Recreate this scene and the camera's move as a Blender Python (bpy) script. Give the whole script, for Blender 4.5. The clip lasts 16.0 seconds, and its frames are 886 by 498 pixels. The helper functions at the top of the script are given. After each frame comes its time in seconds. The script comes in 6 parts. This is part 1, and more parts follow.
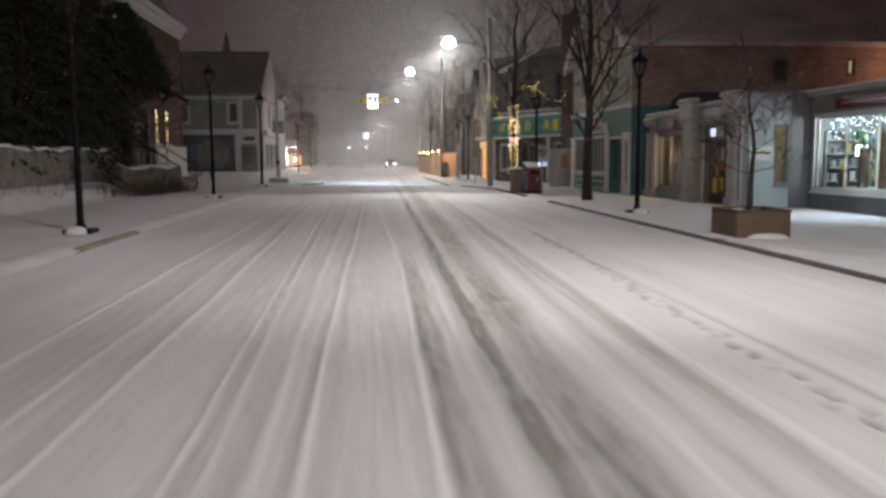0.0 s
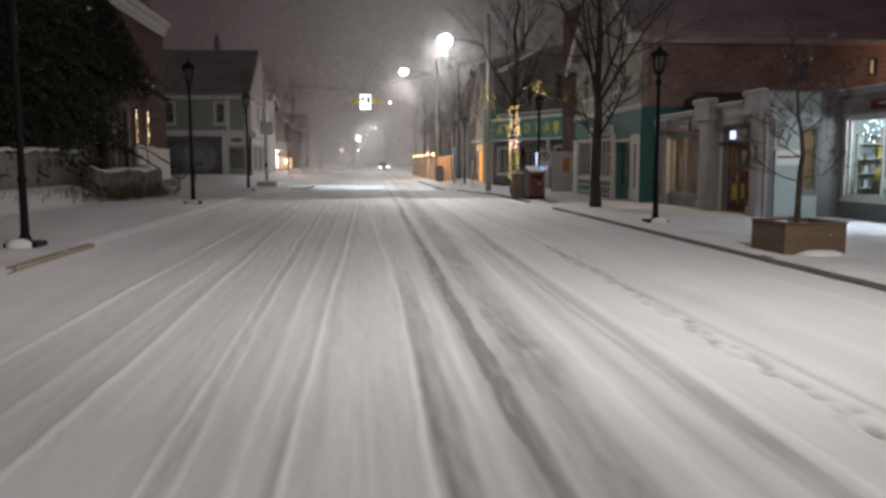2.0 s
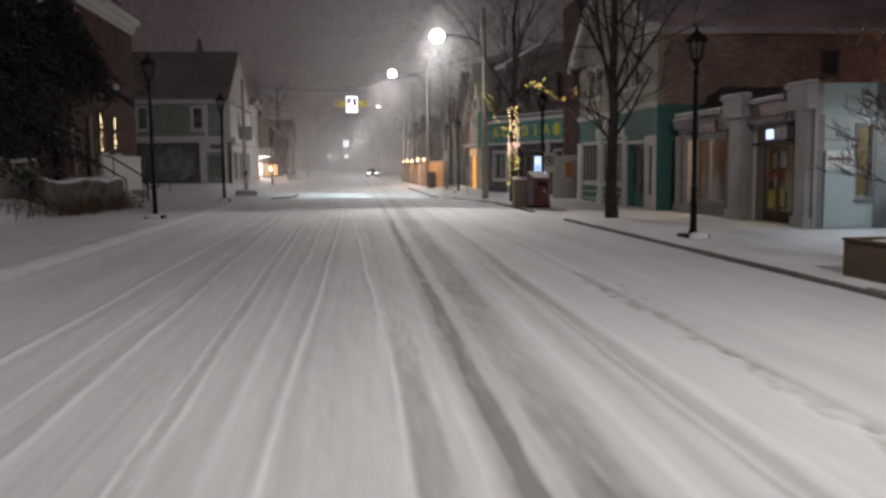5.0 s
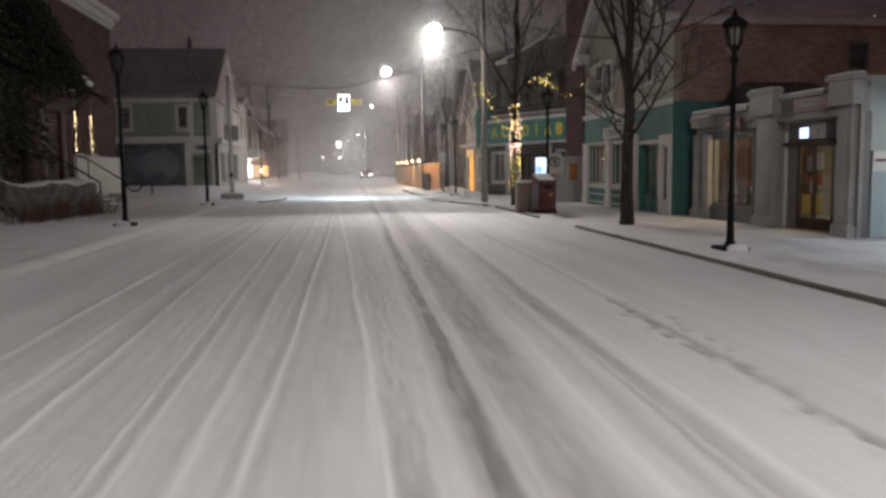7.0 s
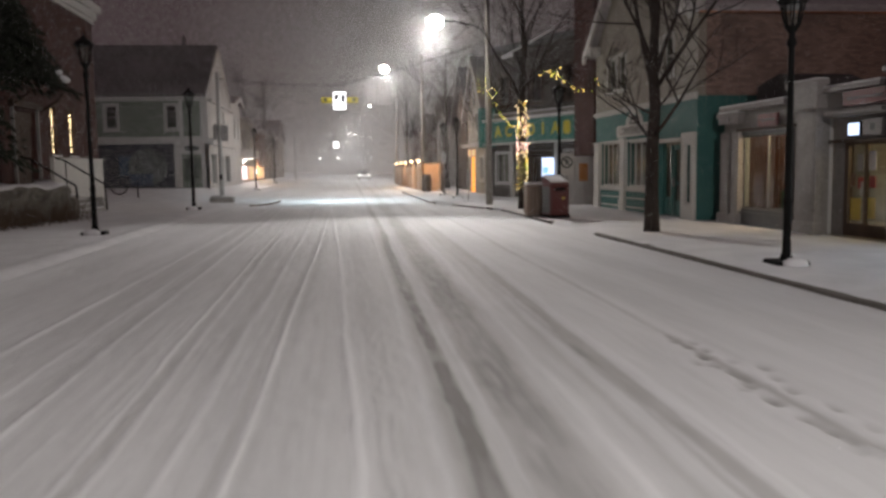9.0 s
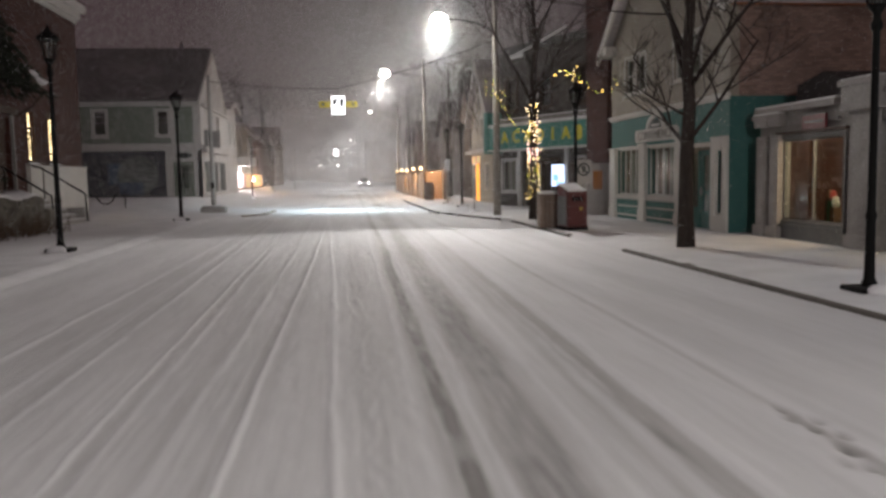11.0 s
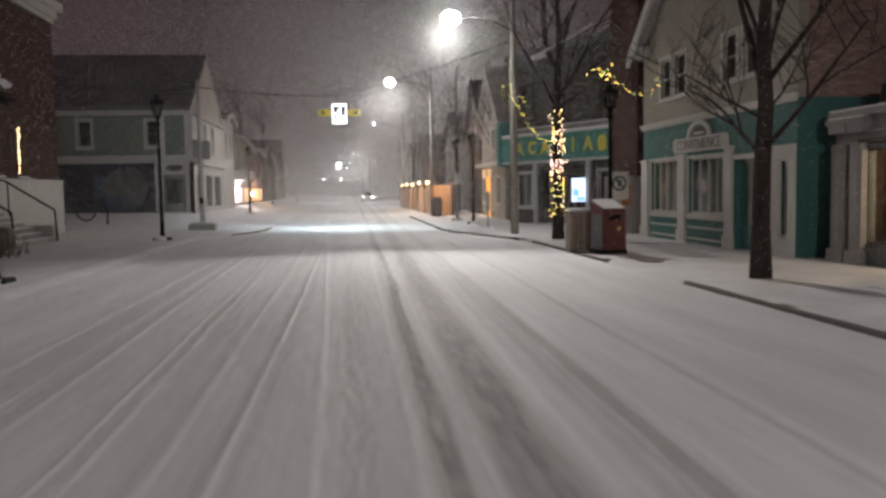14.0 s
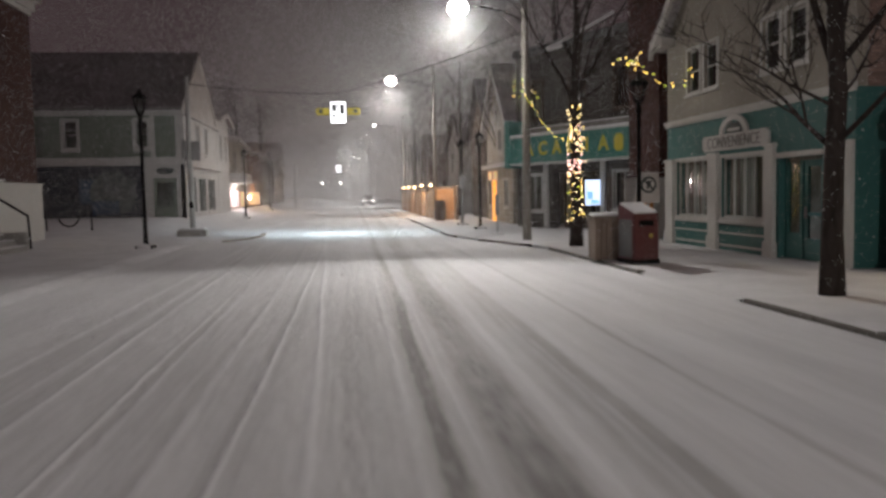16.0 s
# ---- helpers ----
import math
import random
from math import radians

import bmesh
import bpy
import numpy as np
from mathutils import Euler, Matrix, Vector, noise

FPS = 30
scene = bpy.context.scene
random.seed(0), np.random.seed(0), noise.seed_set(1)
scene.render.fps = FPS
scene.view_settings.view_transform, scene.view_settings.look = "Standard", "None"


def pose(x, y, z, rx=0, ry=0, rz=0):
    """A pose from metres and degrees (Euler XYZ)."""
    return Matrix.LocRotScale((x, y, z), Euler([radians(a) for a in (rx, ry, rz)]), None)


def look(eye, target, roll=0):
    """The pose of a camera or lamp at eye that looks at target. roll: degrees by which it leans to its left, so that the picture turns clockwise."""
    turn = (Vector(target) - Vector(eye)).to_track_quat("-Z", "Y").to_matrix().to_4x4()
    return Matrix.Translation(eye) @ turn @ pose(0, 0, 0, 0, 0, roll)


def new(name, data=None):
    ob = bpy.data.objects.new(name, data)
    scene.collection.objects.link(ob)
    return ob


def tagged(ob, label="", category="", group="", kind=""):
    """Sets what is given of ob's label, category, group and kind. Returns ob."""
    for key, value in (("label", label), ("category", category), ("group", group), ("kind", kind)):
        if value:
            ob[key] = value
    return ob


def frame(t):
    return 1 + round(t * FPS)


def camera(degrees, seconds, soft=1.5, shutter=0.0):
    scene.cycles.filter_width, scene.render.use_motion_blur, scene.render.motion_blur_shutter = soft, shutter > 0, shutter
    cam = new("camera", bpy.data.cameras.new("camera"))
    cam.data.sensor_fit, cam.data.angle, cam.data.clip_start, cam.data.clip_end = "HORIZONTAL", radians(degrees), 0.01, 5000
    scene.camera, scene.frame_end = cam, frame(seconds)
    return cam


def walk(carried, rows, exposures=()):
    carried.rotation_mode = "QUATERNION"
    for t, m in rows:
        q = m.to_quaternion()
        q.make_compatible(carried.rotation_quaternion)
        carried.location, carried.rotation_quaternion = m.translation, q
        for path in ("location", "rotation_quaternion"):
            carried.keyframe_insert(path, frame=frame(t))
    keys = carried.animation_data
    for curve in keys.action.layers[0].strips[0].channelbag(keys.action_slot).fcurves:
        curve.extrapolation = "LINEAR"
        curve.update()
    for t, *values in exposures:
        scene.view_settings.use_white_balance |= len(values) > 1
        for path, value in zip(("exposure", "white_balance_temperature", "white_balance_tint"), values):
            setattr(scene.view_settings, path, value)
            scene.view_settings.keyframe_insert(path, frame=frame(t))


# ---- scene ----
cam = camera(57.5, 16.0, 3.0)
PATH = [
    (0, (0.745, -0.751, 1.554), (0.9216, 1.2288, 1.3312), -0.46),
    (0.5, (0.747, -0.232, 1.554), (0.9279, 1.7479, 1.3314), -0.44),
    (1, (0.753, 0.291, 1.554), (0.9368, 2.2706, 1.3333), 0.04),
    (1.5, (0.762, 0.817, 1.561), (0.9500, 2.7966, 1.3463), -0.37),
    (2, (0.773, 1.346, 1.557), (0.9680, 3.3246, 1.3420), -0.21),
    (2.5, (0.786, 1.877, 1.558), (0.9853, 3.8559, 1.3474), -0.27),
    (3, (0.802, 2.411, 1.574), (1.0051, 4.3895, 1.3663), -0.56),
    (3.5, (0.820, 2.946, 1.567), (1.0290, 4.9245, 1.3596), -0.45),
    (4, (0.839, 3.484, 1.576), (1.0531, 5.4620, 1.3732), -0.98),
    (6.5, (0.955, 6.192, 1.611), (1.1874, 8.1680, 1.4085), -0.44),
    (7, (0.981, 6.736, 1.622), (1.2166, 8.7121, 1.4215), -0.81),
    (7.5, (1.007, 7.281, 1.623), (1.2475, 9.2560, 1.4196), -0.60),
    (8, (1.033, 7.826, 1.634), (1.2730, 9.8015, 1.4318), -1.05),
    (10.5, (1.159, 10.553, 1.660), (1.3972, 12.5297, 1.4670), -0.86),
    (11, (1.182, 11.098, 1.670), (1.4201, 13.0756, 1.4884), -1.08),
    (11.5, (1.203, 11.643, 1.678), (1.4408, 13.6207, 1.5010), -1.16),
    (12, (1.223, 12.187, 1.684), (1.4610, 14.1654, 1.5138), -0.74),
    (12.5, (1.242, 12.730, 1.690), (1.4788, 14.7097, 1.5271), -1.09),
    (13, (1.258, 13.274, 1.684), (1.4950, 15.2530, 1.5232), -0.58),
    (13.5, (1.273, 13.816, 1.688), (1.5069, 15.7965, 1.5355), -0.79),
    (14, (1.285, 14.358, 1.689), (1.5156, 16.3393, 1.5421), -1.02),
    (14.5, (1.294, 14.900, 1.687), (1.5263, 16.8806, 1.5413), -1.03),
    (15, (1.301, 15.440, 1.691), (1.5333, 17.4219, 1.5513), -1.33),
    (15.5, (1.305, 15.981, 1.689), (1.5371, 17.9621, 1.5492), -1.30),
    (16, (1.306, 16.520, 1.679), (1.5366, 18.5020, 1.5402), -1.17),
]
walk(cam, [(t, look(eye, target, roll)) for t, eye, target, roll in PATH], [(0, 0.0), (2.5, -0.05), (4.0, -0.20), (6.5, 0.03), (8.0, 0.06), (10.5, 0.26), (13.0, 0.20), (16.0, -0.02)])

# ---- world and large lights ----
world = bpy.data.worlds.new("night_sky")
scene.world = world
world.use_nodes = True
wn, wl = world.node_tree.nodes, world.node_tree.links
wn.clear()
w_out = wn.new("ShaderNodeOutputWorld")
w_bg = wn.new("ShaderNodeBackground")
w_tc = wn.new("ShaderNodeTexCoord")
w_dot = wn.new("ShaderNodeVectorMath")
w_dot.operation = "DOT_PRODUCT"
w_dot.inputs[1].default_value = (0.075, 0.992, 0.10)
w_ramp = wn.new("ShaderNodeValToRGB")
w_ramp.color_ramp.elements[0].position = 0.80
w_ramp.color_ramp.elements[0].color = (0.050, 0.032, 0.035, 1)
w_ramp.color_ramp.elements[1].position = 1.0
w_ramp.color_ramp.elements[1].color = (0.16, 0.15, 0.145, 1)
for w_at, w_col in ((0.965, (0.046, 0.033, 0.034, 1)), (0.990, (0.085, 0.072, 0.070, 1))):
    w_ramp.color_ramp.elements.new(w_at).color = w_col
wl.new(w_tc.outputs["Generated"], w_dot.inputs[0])
wl.new(w_dot.outputs["Value"], w_ramp.inputs[0])
wl.new(w_ramp.outputs[0], w_bg.inputs[0])
w_bg.inputs[1].default_value = 1.0
wl.new(w_bg.outputs[0], w_out.inputs[0])


def spot(name, at, target, watts, colour, cone=150, blend=0.6, size=0.10):
    d = bpy.data.lights.new(name, "SPOT")
    d.energy, d.color, d.spot_size, d.spot_blend, d.shadow_soft_size = watts, colour, radians(cone), blend, size
    ob = new(name, d)
    ob.matrix_world = look(at, target)
    return ob


def point(name, at, watts, colour, size=0.15):
    d = bpy.data.lights.new(name, "POINT")
    d.energy, d.color, d.shadow_soft_size = watts, colour, size
    ob = new(name, d)
    ob.location = at
    return ob


LED = (1.0, 0.965, 0.915)
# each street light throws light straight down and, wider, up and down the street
# no lamp stands at y 130: the light there is only added
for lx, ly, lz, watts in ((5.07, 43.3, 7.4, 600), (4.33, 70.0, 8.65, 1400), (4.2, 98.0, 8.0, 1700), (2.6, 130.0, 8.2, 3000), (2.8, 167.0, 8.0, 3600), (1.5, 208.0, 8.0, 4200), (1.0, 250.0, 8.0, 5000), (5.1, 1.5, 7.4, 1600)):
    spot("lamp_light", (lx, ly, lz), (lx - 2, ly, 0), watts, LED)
spot("lamp_light", (5.07, 43.3, 7.4), (0.6, 17.0, 0), 8400, LED, 82, 1.0)
# extra spots so flakes by the lamps glow; y 130 again has no lamp
for lx, ly, lz, watts in ((5.07, 43.3, 7.4, 170), (4.33, 70.0, 8.65, 1300), (4.2, 97.5, 8.0, 1100), (2.6, 130.0, 8.2, 1700)):
    spot("lamp_glare", (lx, ly, lz), (lx, ly, 0), watts, LED, 172, 0.35)
spot("lamp_light", (5.07, 43.3, 7.4), (1.5, 60.0, 0), 2400, LED, 75, 1.0)
# unseen light at y 1.5, assumed from the bright foreground and thrown along it
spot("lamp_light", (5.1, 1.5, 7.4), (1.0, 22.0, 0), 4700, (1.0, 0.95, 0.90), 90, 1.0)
spot("lamp_light", (4.33, 70.0, 8.65), (1.0, 54.0, 0), 2800, LED, 75, 1.0)
spot("crosswalk_light", (1.0, 52.0, 4.68), (0.7, 52.4, 0), 1500, (0.74, 0.93, 1.0), 140, 0.8, 0.2)

# ---- materials ----


def material(name):
    m = bpy.data.materials.new(name)
    m.use_nodes = True
    return m, m.node_tree.nodes, m.node_tree.links, m.node_tree.nodes["Principled BSDF"]


def surface(name, colour, rough=0.7, metal=0.0, grain=30.0, vary=0.25, bump=0.15, big=1.2, spec=0.5, stretch=(1, 1, 1), dirt=None):
    """Paint, stone, metal or wood: fine grain, broad blotches and a bump."""
    m, n, l, b = material(name)
    tc = n.new("ShaderNodeTexCoord")
    mp = n.new("ShaderNodeMapping")
    mp.inputs["Scale"].default_value = stretch
    geo = n.new("ShaderNodeNewGeometry")
    l.new(geo.outputs["Position"], mp.inputs[0])
    fine, broad = n.new("ShaderNodeTexNoise"), n.new("ShaderNodeTexNoise")
    fine.inputs["Scale"].default_value, fine.inputs["Detail"].default_value = grain, 4
    broad.inputs["Scale"].default_value, broad.inputs["Detail"].default_value = big, 5
    l.new(mp.outputs[0], fine.inputs["Vector"])
    l.new(mp.outputs[0], broad.inputs["Vector"])
    add = n.new("ShaderNodeMath")
    add.operation = "ADD"
    l.new(fine.outputs["Fac"], add.inputs[0])
    l.new(broad.outputs["Fac"], add.inputs[1])
    info = n.new("ShaderNodeObjectInfo")
    rnd = n.new("ShaderNodeMath")
    rnd.operation, rnd.inputs[1].default_value = "MULTIPLY_ADD", 0.25
    l.new(info.outputs["Random"], rnd.inputs[0])
    l.new(add.outputs[0], rnd.inputs[2])
    mr = n.new("ShaderNodeMapRange")
    mr.inputs["From Min"].default_value, mr.inputs["From Max"].default_value = 0.65, 1.6
    l.new(rnd.outputs[0], mr.inputs[0])
    mix = n.new("ShaderNodeMix")
    mix.data_type = "RGBA"
    dark = dirt or tuple(c * (1 - vary) for c in colour)
    lite = tuple(min(0.92, c * (1 + vary * 0.5)) for c in colour)
    mix.inputs["A"].default_value, mix.inputs["B"].default_value = (*dark, 1), (*lite, 1)
    l.new(mr.outputs[0], mix.inputs["Factor"])
    l.new(mix.outputs["Result"], b.inputs["Base Color"])
    b.inputs["Roughness"].default_value, b.inputs["Metallic"].default_value = rough, metal
    b.inputs["Specular IOR Level"].default_value = spec
    if bump:
        bp = n.new("ShaderNodeBump")
        bp.inputs["Strength"].default_value, bp.inputs["Distance"].default_value = bump, 0.02
        l.new(add.outputs[0], bp.inputs["Height"])
        l.new(bp.outputs[0], b.inputs["Normal"])
    return m


def boards(name, colour, pitch=0.14, rough=0.65):
    """Painted clapboards: a saw-tooth relief up the wall and streaky weathering."""
    m = surface(name, colour, rough, 0, 18, 0.22, 0.0, 0.9, 0.4, (1, 1, 0.3))
    n, l = m.node_tree.nodes, m.node_tree.links
    b = n["Principled BSDF"]
    geo, sep = n.new("ShaderNodeNewGeometry"), n.new("ShaderNodeSeparateXYZ")
    l.new(geo.outputs["Position"], sep.inputs[0])
    saw = n.new("ShaderNodeMath")
    saw.operation, saw.inputs[1].default_value = "DIVIDE", pitch
    fr = n.new("ShaderNodeMath")
    fr.operation = "FRACT"
    l.new(sep.outputs["Z"], saw.inputs[0])
    l.new(saw.outputs[0], fr.inputs[0])
    bp = n.new("ShaderNodeBump")
    bp.inputs["Strength"].default_value, bp.inputs["Distance"].default_value, bp.invert = 0.8, 0.02, True
    l.new(fr.outputs[0], bp.inputs["Height"])
    l.new(bp.outputs[0], b.inputs["Normal"])
    return m


def brickwork(name, colour, axis):
    """Brick courses far from the camera; axis is the wall's horizontal run."""
    m, n, l, b = material(name)
    geo, sep, com = n.new("ShaderNodeNewGeometry"), n.new("ShaderNodeSeparateXYZ"), n.new("ShaderNodeCombineXYZ")
    l.new(geo.outputs["Position"], sep.inputs[0])
    l.new(sep.outputs[axis], com.inputs["X"])
    l.new(sep.outputs["Z"], com.inputs["Y"])
    br = n.new("ShaderNodeTexBrick")
    br.inputs["Scale"].default_value = 1.0
    br.inputs["Brick Width"].default_value, br.inputs["Row Height"].default_value = 0.22, 0.075
    br.inputs["Mortar Size"].default_value = 0.008
    br.inputs["Color1"].default_value = (*colour, 1)
    br.inputs["Color2"].default_value = (*(c * 0.6 for c in colour), 1)
    br.inputs["Mortar"].default_value = (*(0.5 * c + 0.04 for c in colour), 1)
    l.new(com.outputs[0], br.inputs["Vector"])
    no = n.new("ShaderNodeTexNoise")
    no.inputs["Scale"].default_value, no.inputs["Detail"].default_value = 0.8, 6
    l.new(geo.outputs["Position"], no.inputs["Vector"])
    mix = n.new("ShaderNodeMix")
    mix.data_type, mix.blend_type = "RGBA", "MULTIPLY"
    mix.inputs["Factor"].default_value = 0.6
    l.new(br.outputs["Color"], mix.inputs["A"])
    ramp = n.new("ShaderNodeValToRGB")
    ramp.color_ramp.elements[0].position, ramp.color_ramp.elements[1].position = 0.3, 0.7
    ramp.color_ramp.elements[0].color = (0.45, 0.42, 0.42, 1)
    l.new(no.outputs["Fac"], ramp.inputs[0])
    l.new(ramp.outputs[0], mix.inputs["B"])
    l.new(mix.outputs["Result"], b.inputs["Base Color"])
    bp = n.new("ShaderNodeBump")
    bp.inputs["Strength"].default_value, bp.inputs["Distance"].default_value = 0.5, 0.01
    l.new(br.outputs["Fac"], bp.inputs["Height"])
    bp.invert = True
    l.new(bp.outputs[0], b.inputs["Normal"])
    b.inputs["Roughness"].default_value = 0.9
    return m


def glowing(name, colour, strength):
    m, n, l, b = material(name)
    b.inputs["Base Color"].default_value = (*colour, 1)
    b.inputs["Emission Color"].default_value = (*colour, 1)
    b.inputs["Emission Strength"].default_value = strength
    return m


def clear_glass(name, rough=0.03, tint=(0.85, 0.9, 0.88)):
    m, n, l, b = material(name)
    out = n["Material Output"]
    n.remove(b)
    tr, gl, mix = n.new("ShaderNodeBsdfTransparent"), n.new("ShaderNodeBsdfGlossy"), n.new("ShaderNodeMixShader")
    tr.inputs[0].default_value = (*tint, 1)
    gl.inputs["Roughness"].default_value = rough
    mix.inputs[0].default_value = 0.07
    l.new(tr.outputs[0], mix.inputs[1])
    l.new(gl.outputs[0], mix.inputs[2])
    l.new(mix.outputs[0], out.inputs["Surface"])
    return m


def snow_material(name, worn):
    """Fresh snow; where the mesh carries wear, packed grey snow and slush show through."""
    m, n, l, b = material(name)
    geo = n.new("ShaderNodeNewGeometry")
    fine, mid, big = n.new("ShaderNodeTexNoise"), n.new("ShaderNodeTexNoise"), n.new("ShaderNodeTexNoise")
    mp = n.new("ShaderNodeMapping")
    mp.inputs["Scale"].default_value = (1.5, 0.12, 1) if worn else (1, 1, 1)
    l.new(geo.outputs["Position"], mp.inputs[0])
    for t, s in ((fine, 90), (mid, 9), (big, 1.1)):
        t.inputs["Scale"].default_value, t.inputs["Detail"].default_value = s, 4
        l.new(geo.outputs["Position"] if t is fine else mp.outputs[0], t.inputs["Vector"])
    att = n.new("ShaderNodeAttribute")
    att.attribute_name = "wear"
    jit = n.new("ShaderNodeMath")
    jit.operation = "MULTIPLY_ADD"
    l.new(mid.outputs["Fac"], jit.inputs[0])
    jit.inputs[1].default_value = 0.24
    l.new(att.outputs["Fac"], jit.inputs[2])
    mr = n.new("ShaderNodeMapRange")
    mr.inputs["From Min"].default_value, mr.inputs["From Max"].default_value = 0.10, 1.12
    l.new(jit.outputs[0], mr.inputs[0])
    ramp = n.new("ShaderNodeValToRGB")
    e = ramp.color_ramp.elements
    e[0].position, e[0].color = 0.0, (0.78, 0.78, 0.80, 1)
    e[1].position, e[1].color = 1.0, (0.27, 0.26, 0.255, 1)
    k = e.new(0.45)
    k.color = (0.53, 0.525, 0.53, 1)
    l.new(mr.outputs[0], ramp.inputs[0])
    mul = n.new("ShaderNodeMix")
    mul.data_type, mul.blend_type = "RGBA", "MULTIPLY"
    mul.inputs["Factor"].default_value = 1.0
    tone = n.new("ShaderNodeMapRange")
    tone.inputs["From Min"].default_value, tone.inputs["From Max"].default_value = 0.3, 0.7
    tone.inputs["To Min"].default_value, tone.inputs["To Max"].default_value = 0.84, 1.0
    l.new(big.outputs["Fac"], tone.inputs[0])
    l.new(ramp.outputs[0], mul.inputs["A"])
    l.new(tone.outputs[0], mul.inputs["B"])
    l.new(mul.outputs["Result"], b.inputs["Base Color"])
    b.inputs["Roughness"].default_value = 0.75
    b.inputs["Specular IOR Level"].default_value = 0.25
    sm = n.new("ShaderNodeMath")
    sm.operation, sm.inputs[1].default_value = "MULTIPLY_ADD", 0.45
    l.new(mid.outputs["Fac"], sm.inputs[0])
    l.new(fine.outputs["Fac"], sm.inputs[2])
    bp = n.new("ShaderNodeBump")
    bp.inputs["Strength"].default_value, bp.inputs["Distance"].default_value = 0.45, 0.015
    l.new(sm.outputs[0], bp.inputs["Height"])
    l.new(bp.outputs[0], b.inputs["Normal"])
    return m


ROAD_SNOW = snow_material("road_snow", True)
SNOW = snow_material("fresh_snow", False)
TANSTONE = surface("tan_kerb_stone", (0.30, 0.25, 0.19), 0.9, 0, 30, 0.45, 0.3)
KERB = surface("kerb_stone", (0.16, 0.145, 0.13), 0.85, 0, 40, 0.4)
BLACK = surface("black_painted_metal", (0.008, 0.008, 0.008), 0.7, 0.0, 60, 0.3, 0.05, 1.2, 0.1)
GREYMETAL = surface("galvanised_metal", (0.32, 0.32, 0.32), 0.5, 0.7, 40, 0.25, 0.05)
POLEWOOD = surface("weathered_pole_wood", (0.25, 0.23, 0.21), 0.85, 0, 25, 0.35, 0.3, 1.5, 0.3, (1, 1, 0.15))
PALEPOLE = surface("pale_painted_pole", (0.5, 0.51, 0.5), 0.6, 0.1, 30, 0.2, 0.05)
BARK = surface("bark", (0.055, 0.045, 0.04), 0.95, 0, 16, 0.6, 1.0, 3.0, 0.1, (1, 1, 0.3))
bn, bl = BARK.node_tree.nodes, BARK.node_tree.links
bb = bn["Principled BSDF"]
b_geo, b_dot, b_noise, b_add, b_rng, b_mix = bn.new("ShaderNodeNewGeometry"), bn.new("ShaderNodeVectorMath"), bn.new("ShaderNodeTexNoise"), bn.new("ShaderNodeMath"), bn.new("ShaderNodeMapRange"), bn.new("ShaderNodeMix")
b_dot.operation, b_dot.inputs[1].default_value = "DOT_PRODUCT", (-0.55, -0.35, 0.75)
b_noise.inputs["Scale"].default_value, b_noise.inputs["Detail"].default_value, b_noise.inputs["Roughness"].default_value = 4.0, 8, 0.75
b_add.operation, b_add.inputs[1].default_value = "MULTIPLY_ADD", 0.42
b_rng.inputs["From Min"].default_value, b_rng.inputs["From Max"].default_value, b_rng.inputs["To Max"].default_value = 0.86, 1.0, 0.55
b_mix.data_type, b_mix.inputs["B"].default_value = "RGBA", (0.6, 0.6, 0.62, 1)
bl.new(b_geo.outputs["Normal"], b_dot.inputs[0])
bl.new(b_geo.outputs["Position"], b_noise.inputs["Vector"])
bl.new(b_dot.outputs["Value"], b_add.inputs[0])
bl.new(b_noise.outputs["Fac"], b_add.inputs[2])
bl.new(b_add.outputs[0], b_rng.inputs[0])
bl.new(b_rng.outputs[0], b_mix.inputs["Factor"])
bl.new(bb.inputs["Base Color"].links[0].from_socket, b_mix.inputs["A"])
bl.new(b_mix.outputs["Result"], bb.inputs["Base Color"])
CONCRETE = surface("concrete", (0.36, 0.35, 0.33), 0.9, 0, 30, 0.3, 0.2)
STONEWALL = surface("retaining_wall_stone", (0.20, 0.185, 0.155), 0.92, 0, 7, 0.75, 1.0, 2.2)
PLANTER = surface("planter_timber", (0.13, 0.09, 0.06), 0.85, 0, 14, 0.4, 0.25, 1.5, 0.3, (0.4, 0.4, 3))
SOIL = surface("dark_soil", (0.06, 0.045, 0.035), 0.95, 0, 30, 0.4, 0.4)
WHITE = surface("white_trim_paint", (0.56, 0.55, 0.52), 0.6, 0, 25, 0.18, 0.05)
GREYTRIM = surface("grey_trim_paint", (0.50, 0.49, 0.48), 0.65, 0, 22, 0.22, 0.06)
SHOPGREY = surface("weathered_shop_paint", (0.25, 0.235, 0.225), 0.7, 0, 12, 0.35, 0.1, 1.4)
COLUMNPAINT = surface("worn_pale_column_paint", (0.30, 0.28, 0.275), 0.75, 0, 14, 0.4, 0.15, 1.8)
PANELBLUE = surface("pale_panel_paint", (0.29, 0.33, 0.33), 0.6, 0, 20, 0.12, 0.05)
TEAL = boards("teal_painted_boards", (0.043, 0.145, 0.135), 0.16)
TEALFLAT = surface("teal_paint", (0.05, 0.17, 0.16), 0.55, 0, 20, 0.2, 0.06)
TEALSIGN = surface("teal_sign_paint", (0.055, 0.20, 0.175), 0.5, 0, 15, 0.15, 0.03)
YELLOW = surface("yellow_letter_paint", (0.62, 0.52, 0.05), 0.5, 0, 20, 0.12, 0.03)
CREAM = boards("cream_clapboard", (0.33, 0.30, 0.25), 0.13)
GREEN = boards("sage_green_clapboard", (0.17, 0.20, 0.165), 0.13)
BRICK_Y = brickwork("red_brick", (0.085, 0.024, 0.015), "Y")
BRICK_X = brickwork("brown_brick", (0.40, 0.275, 0.23), "X")
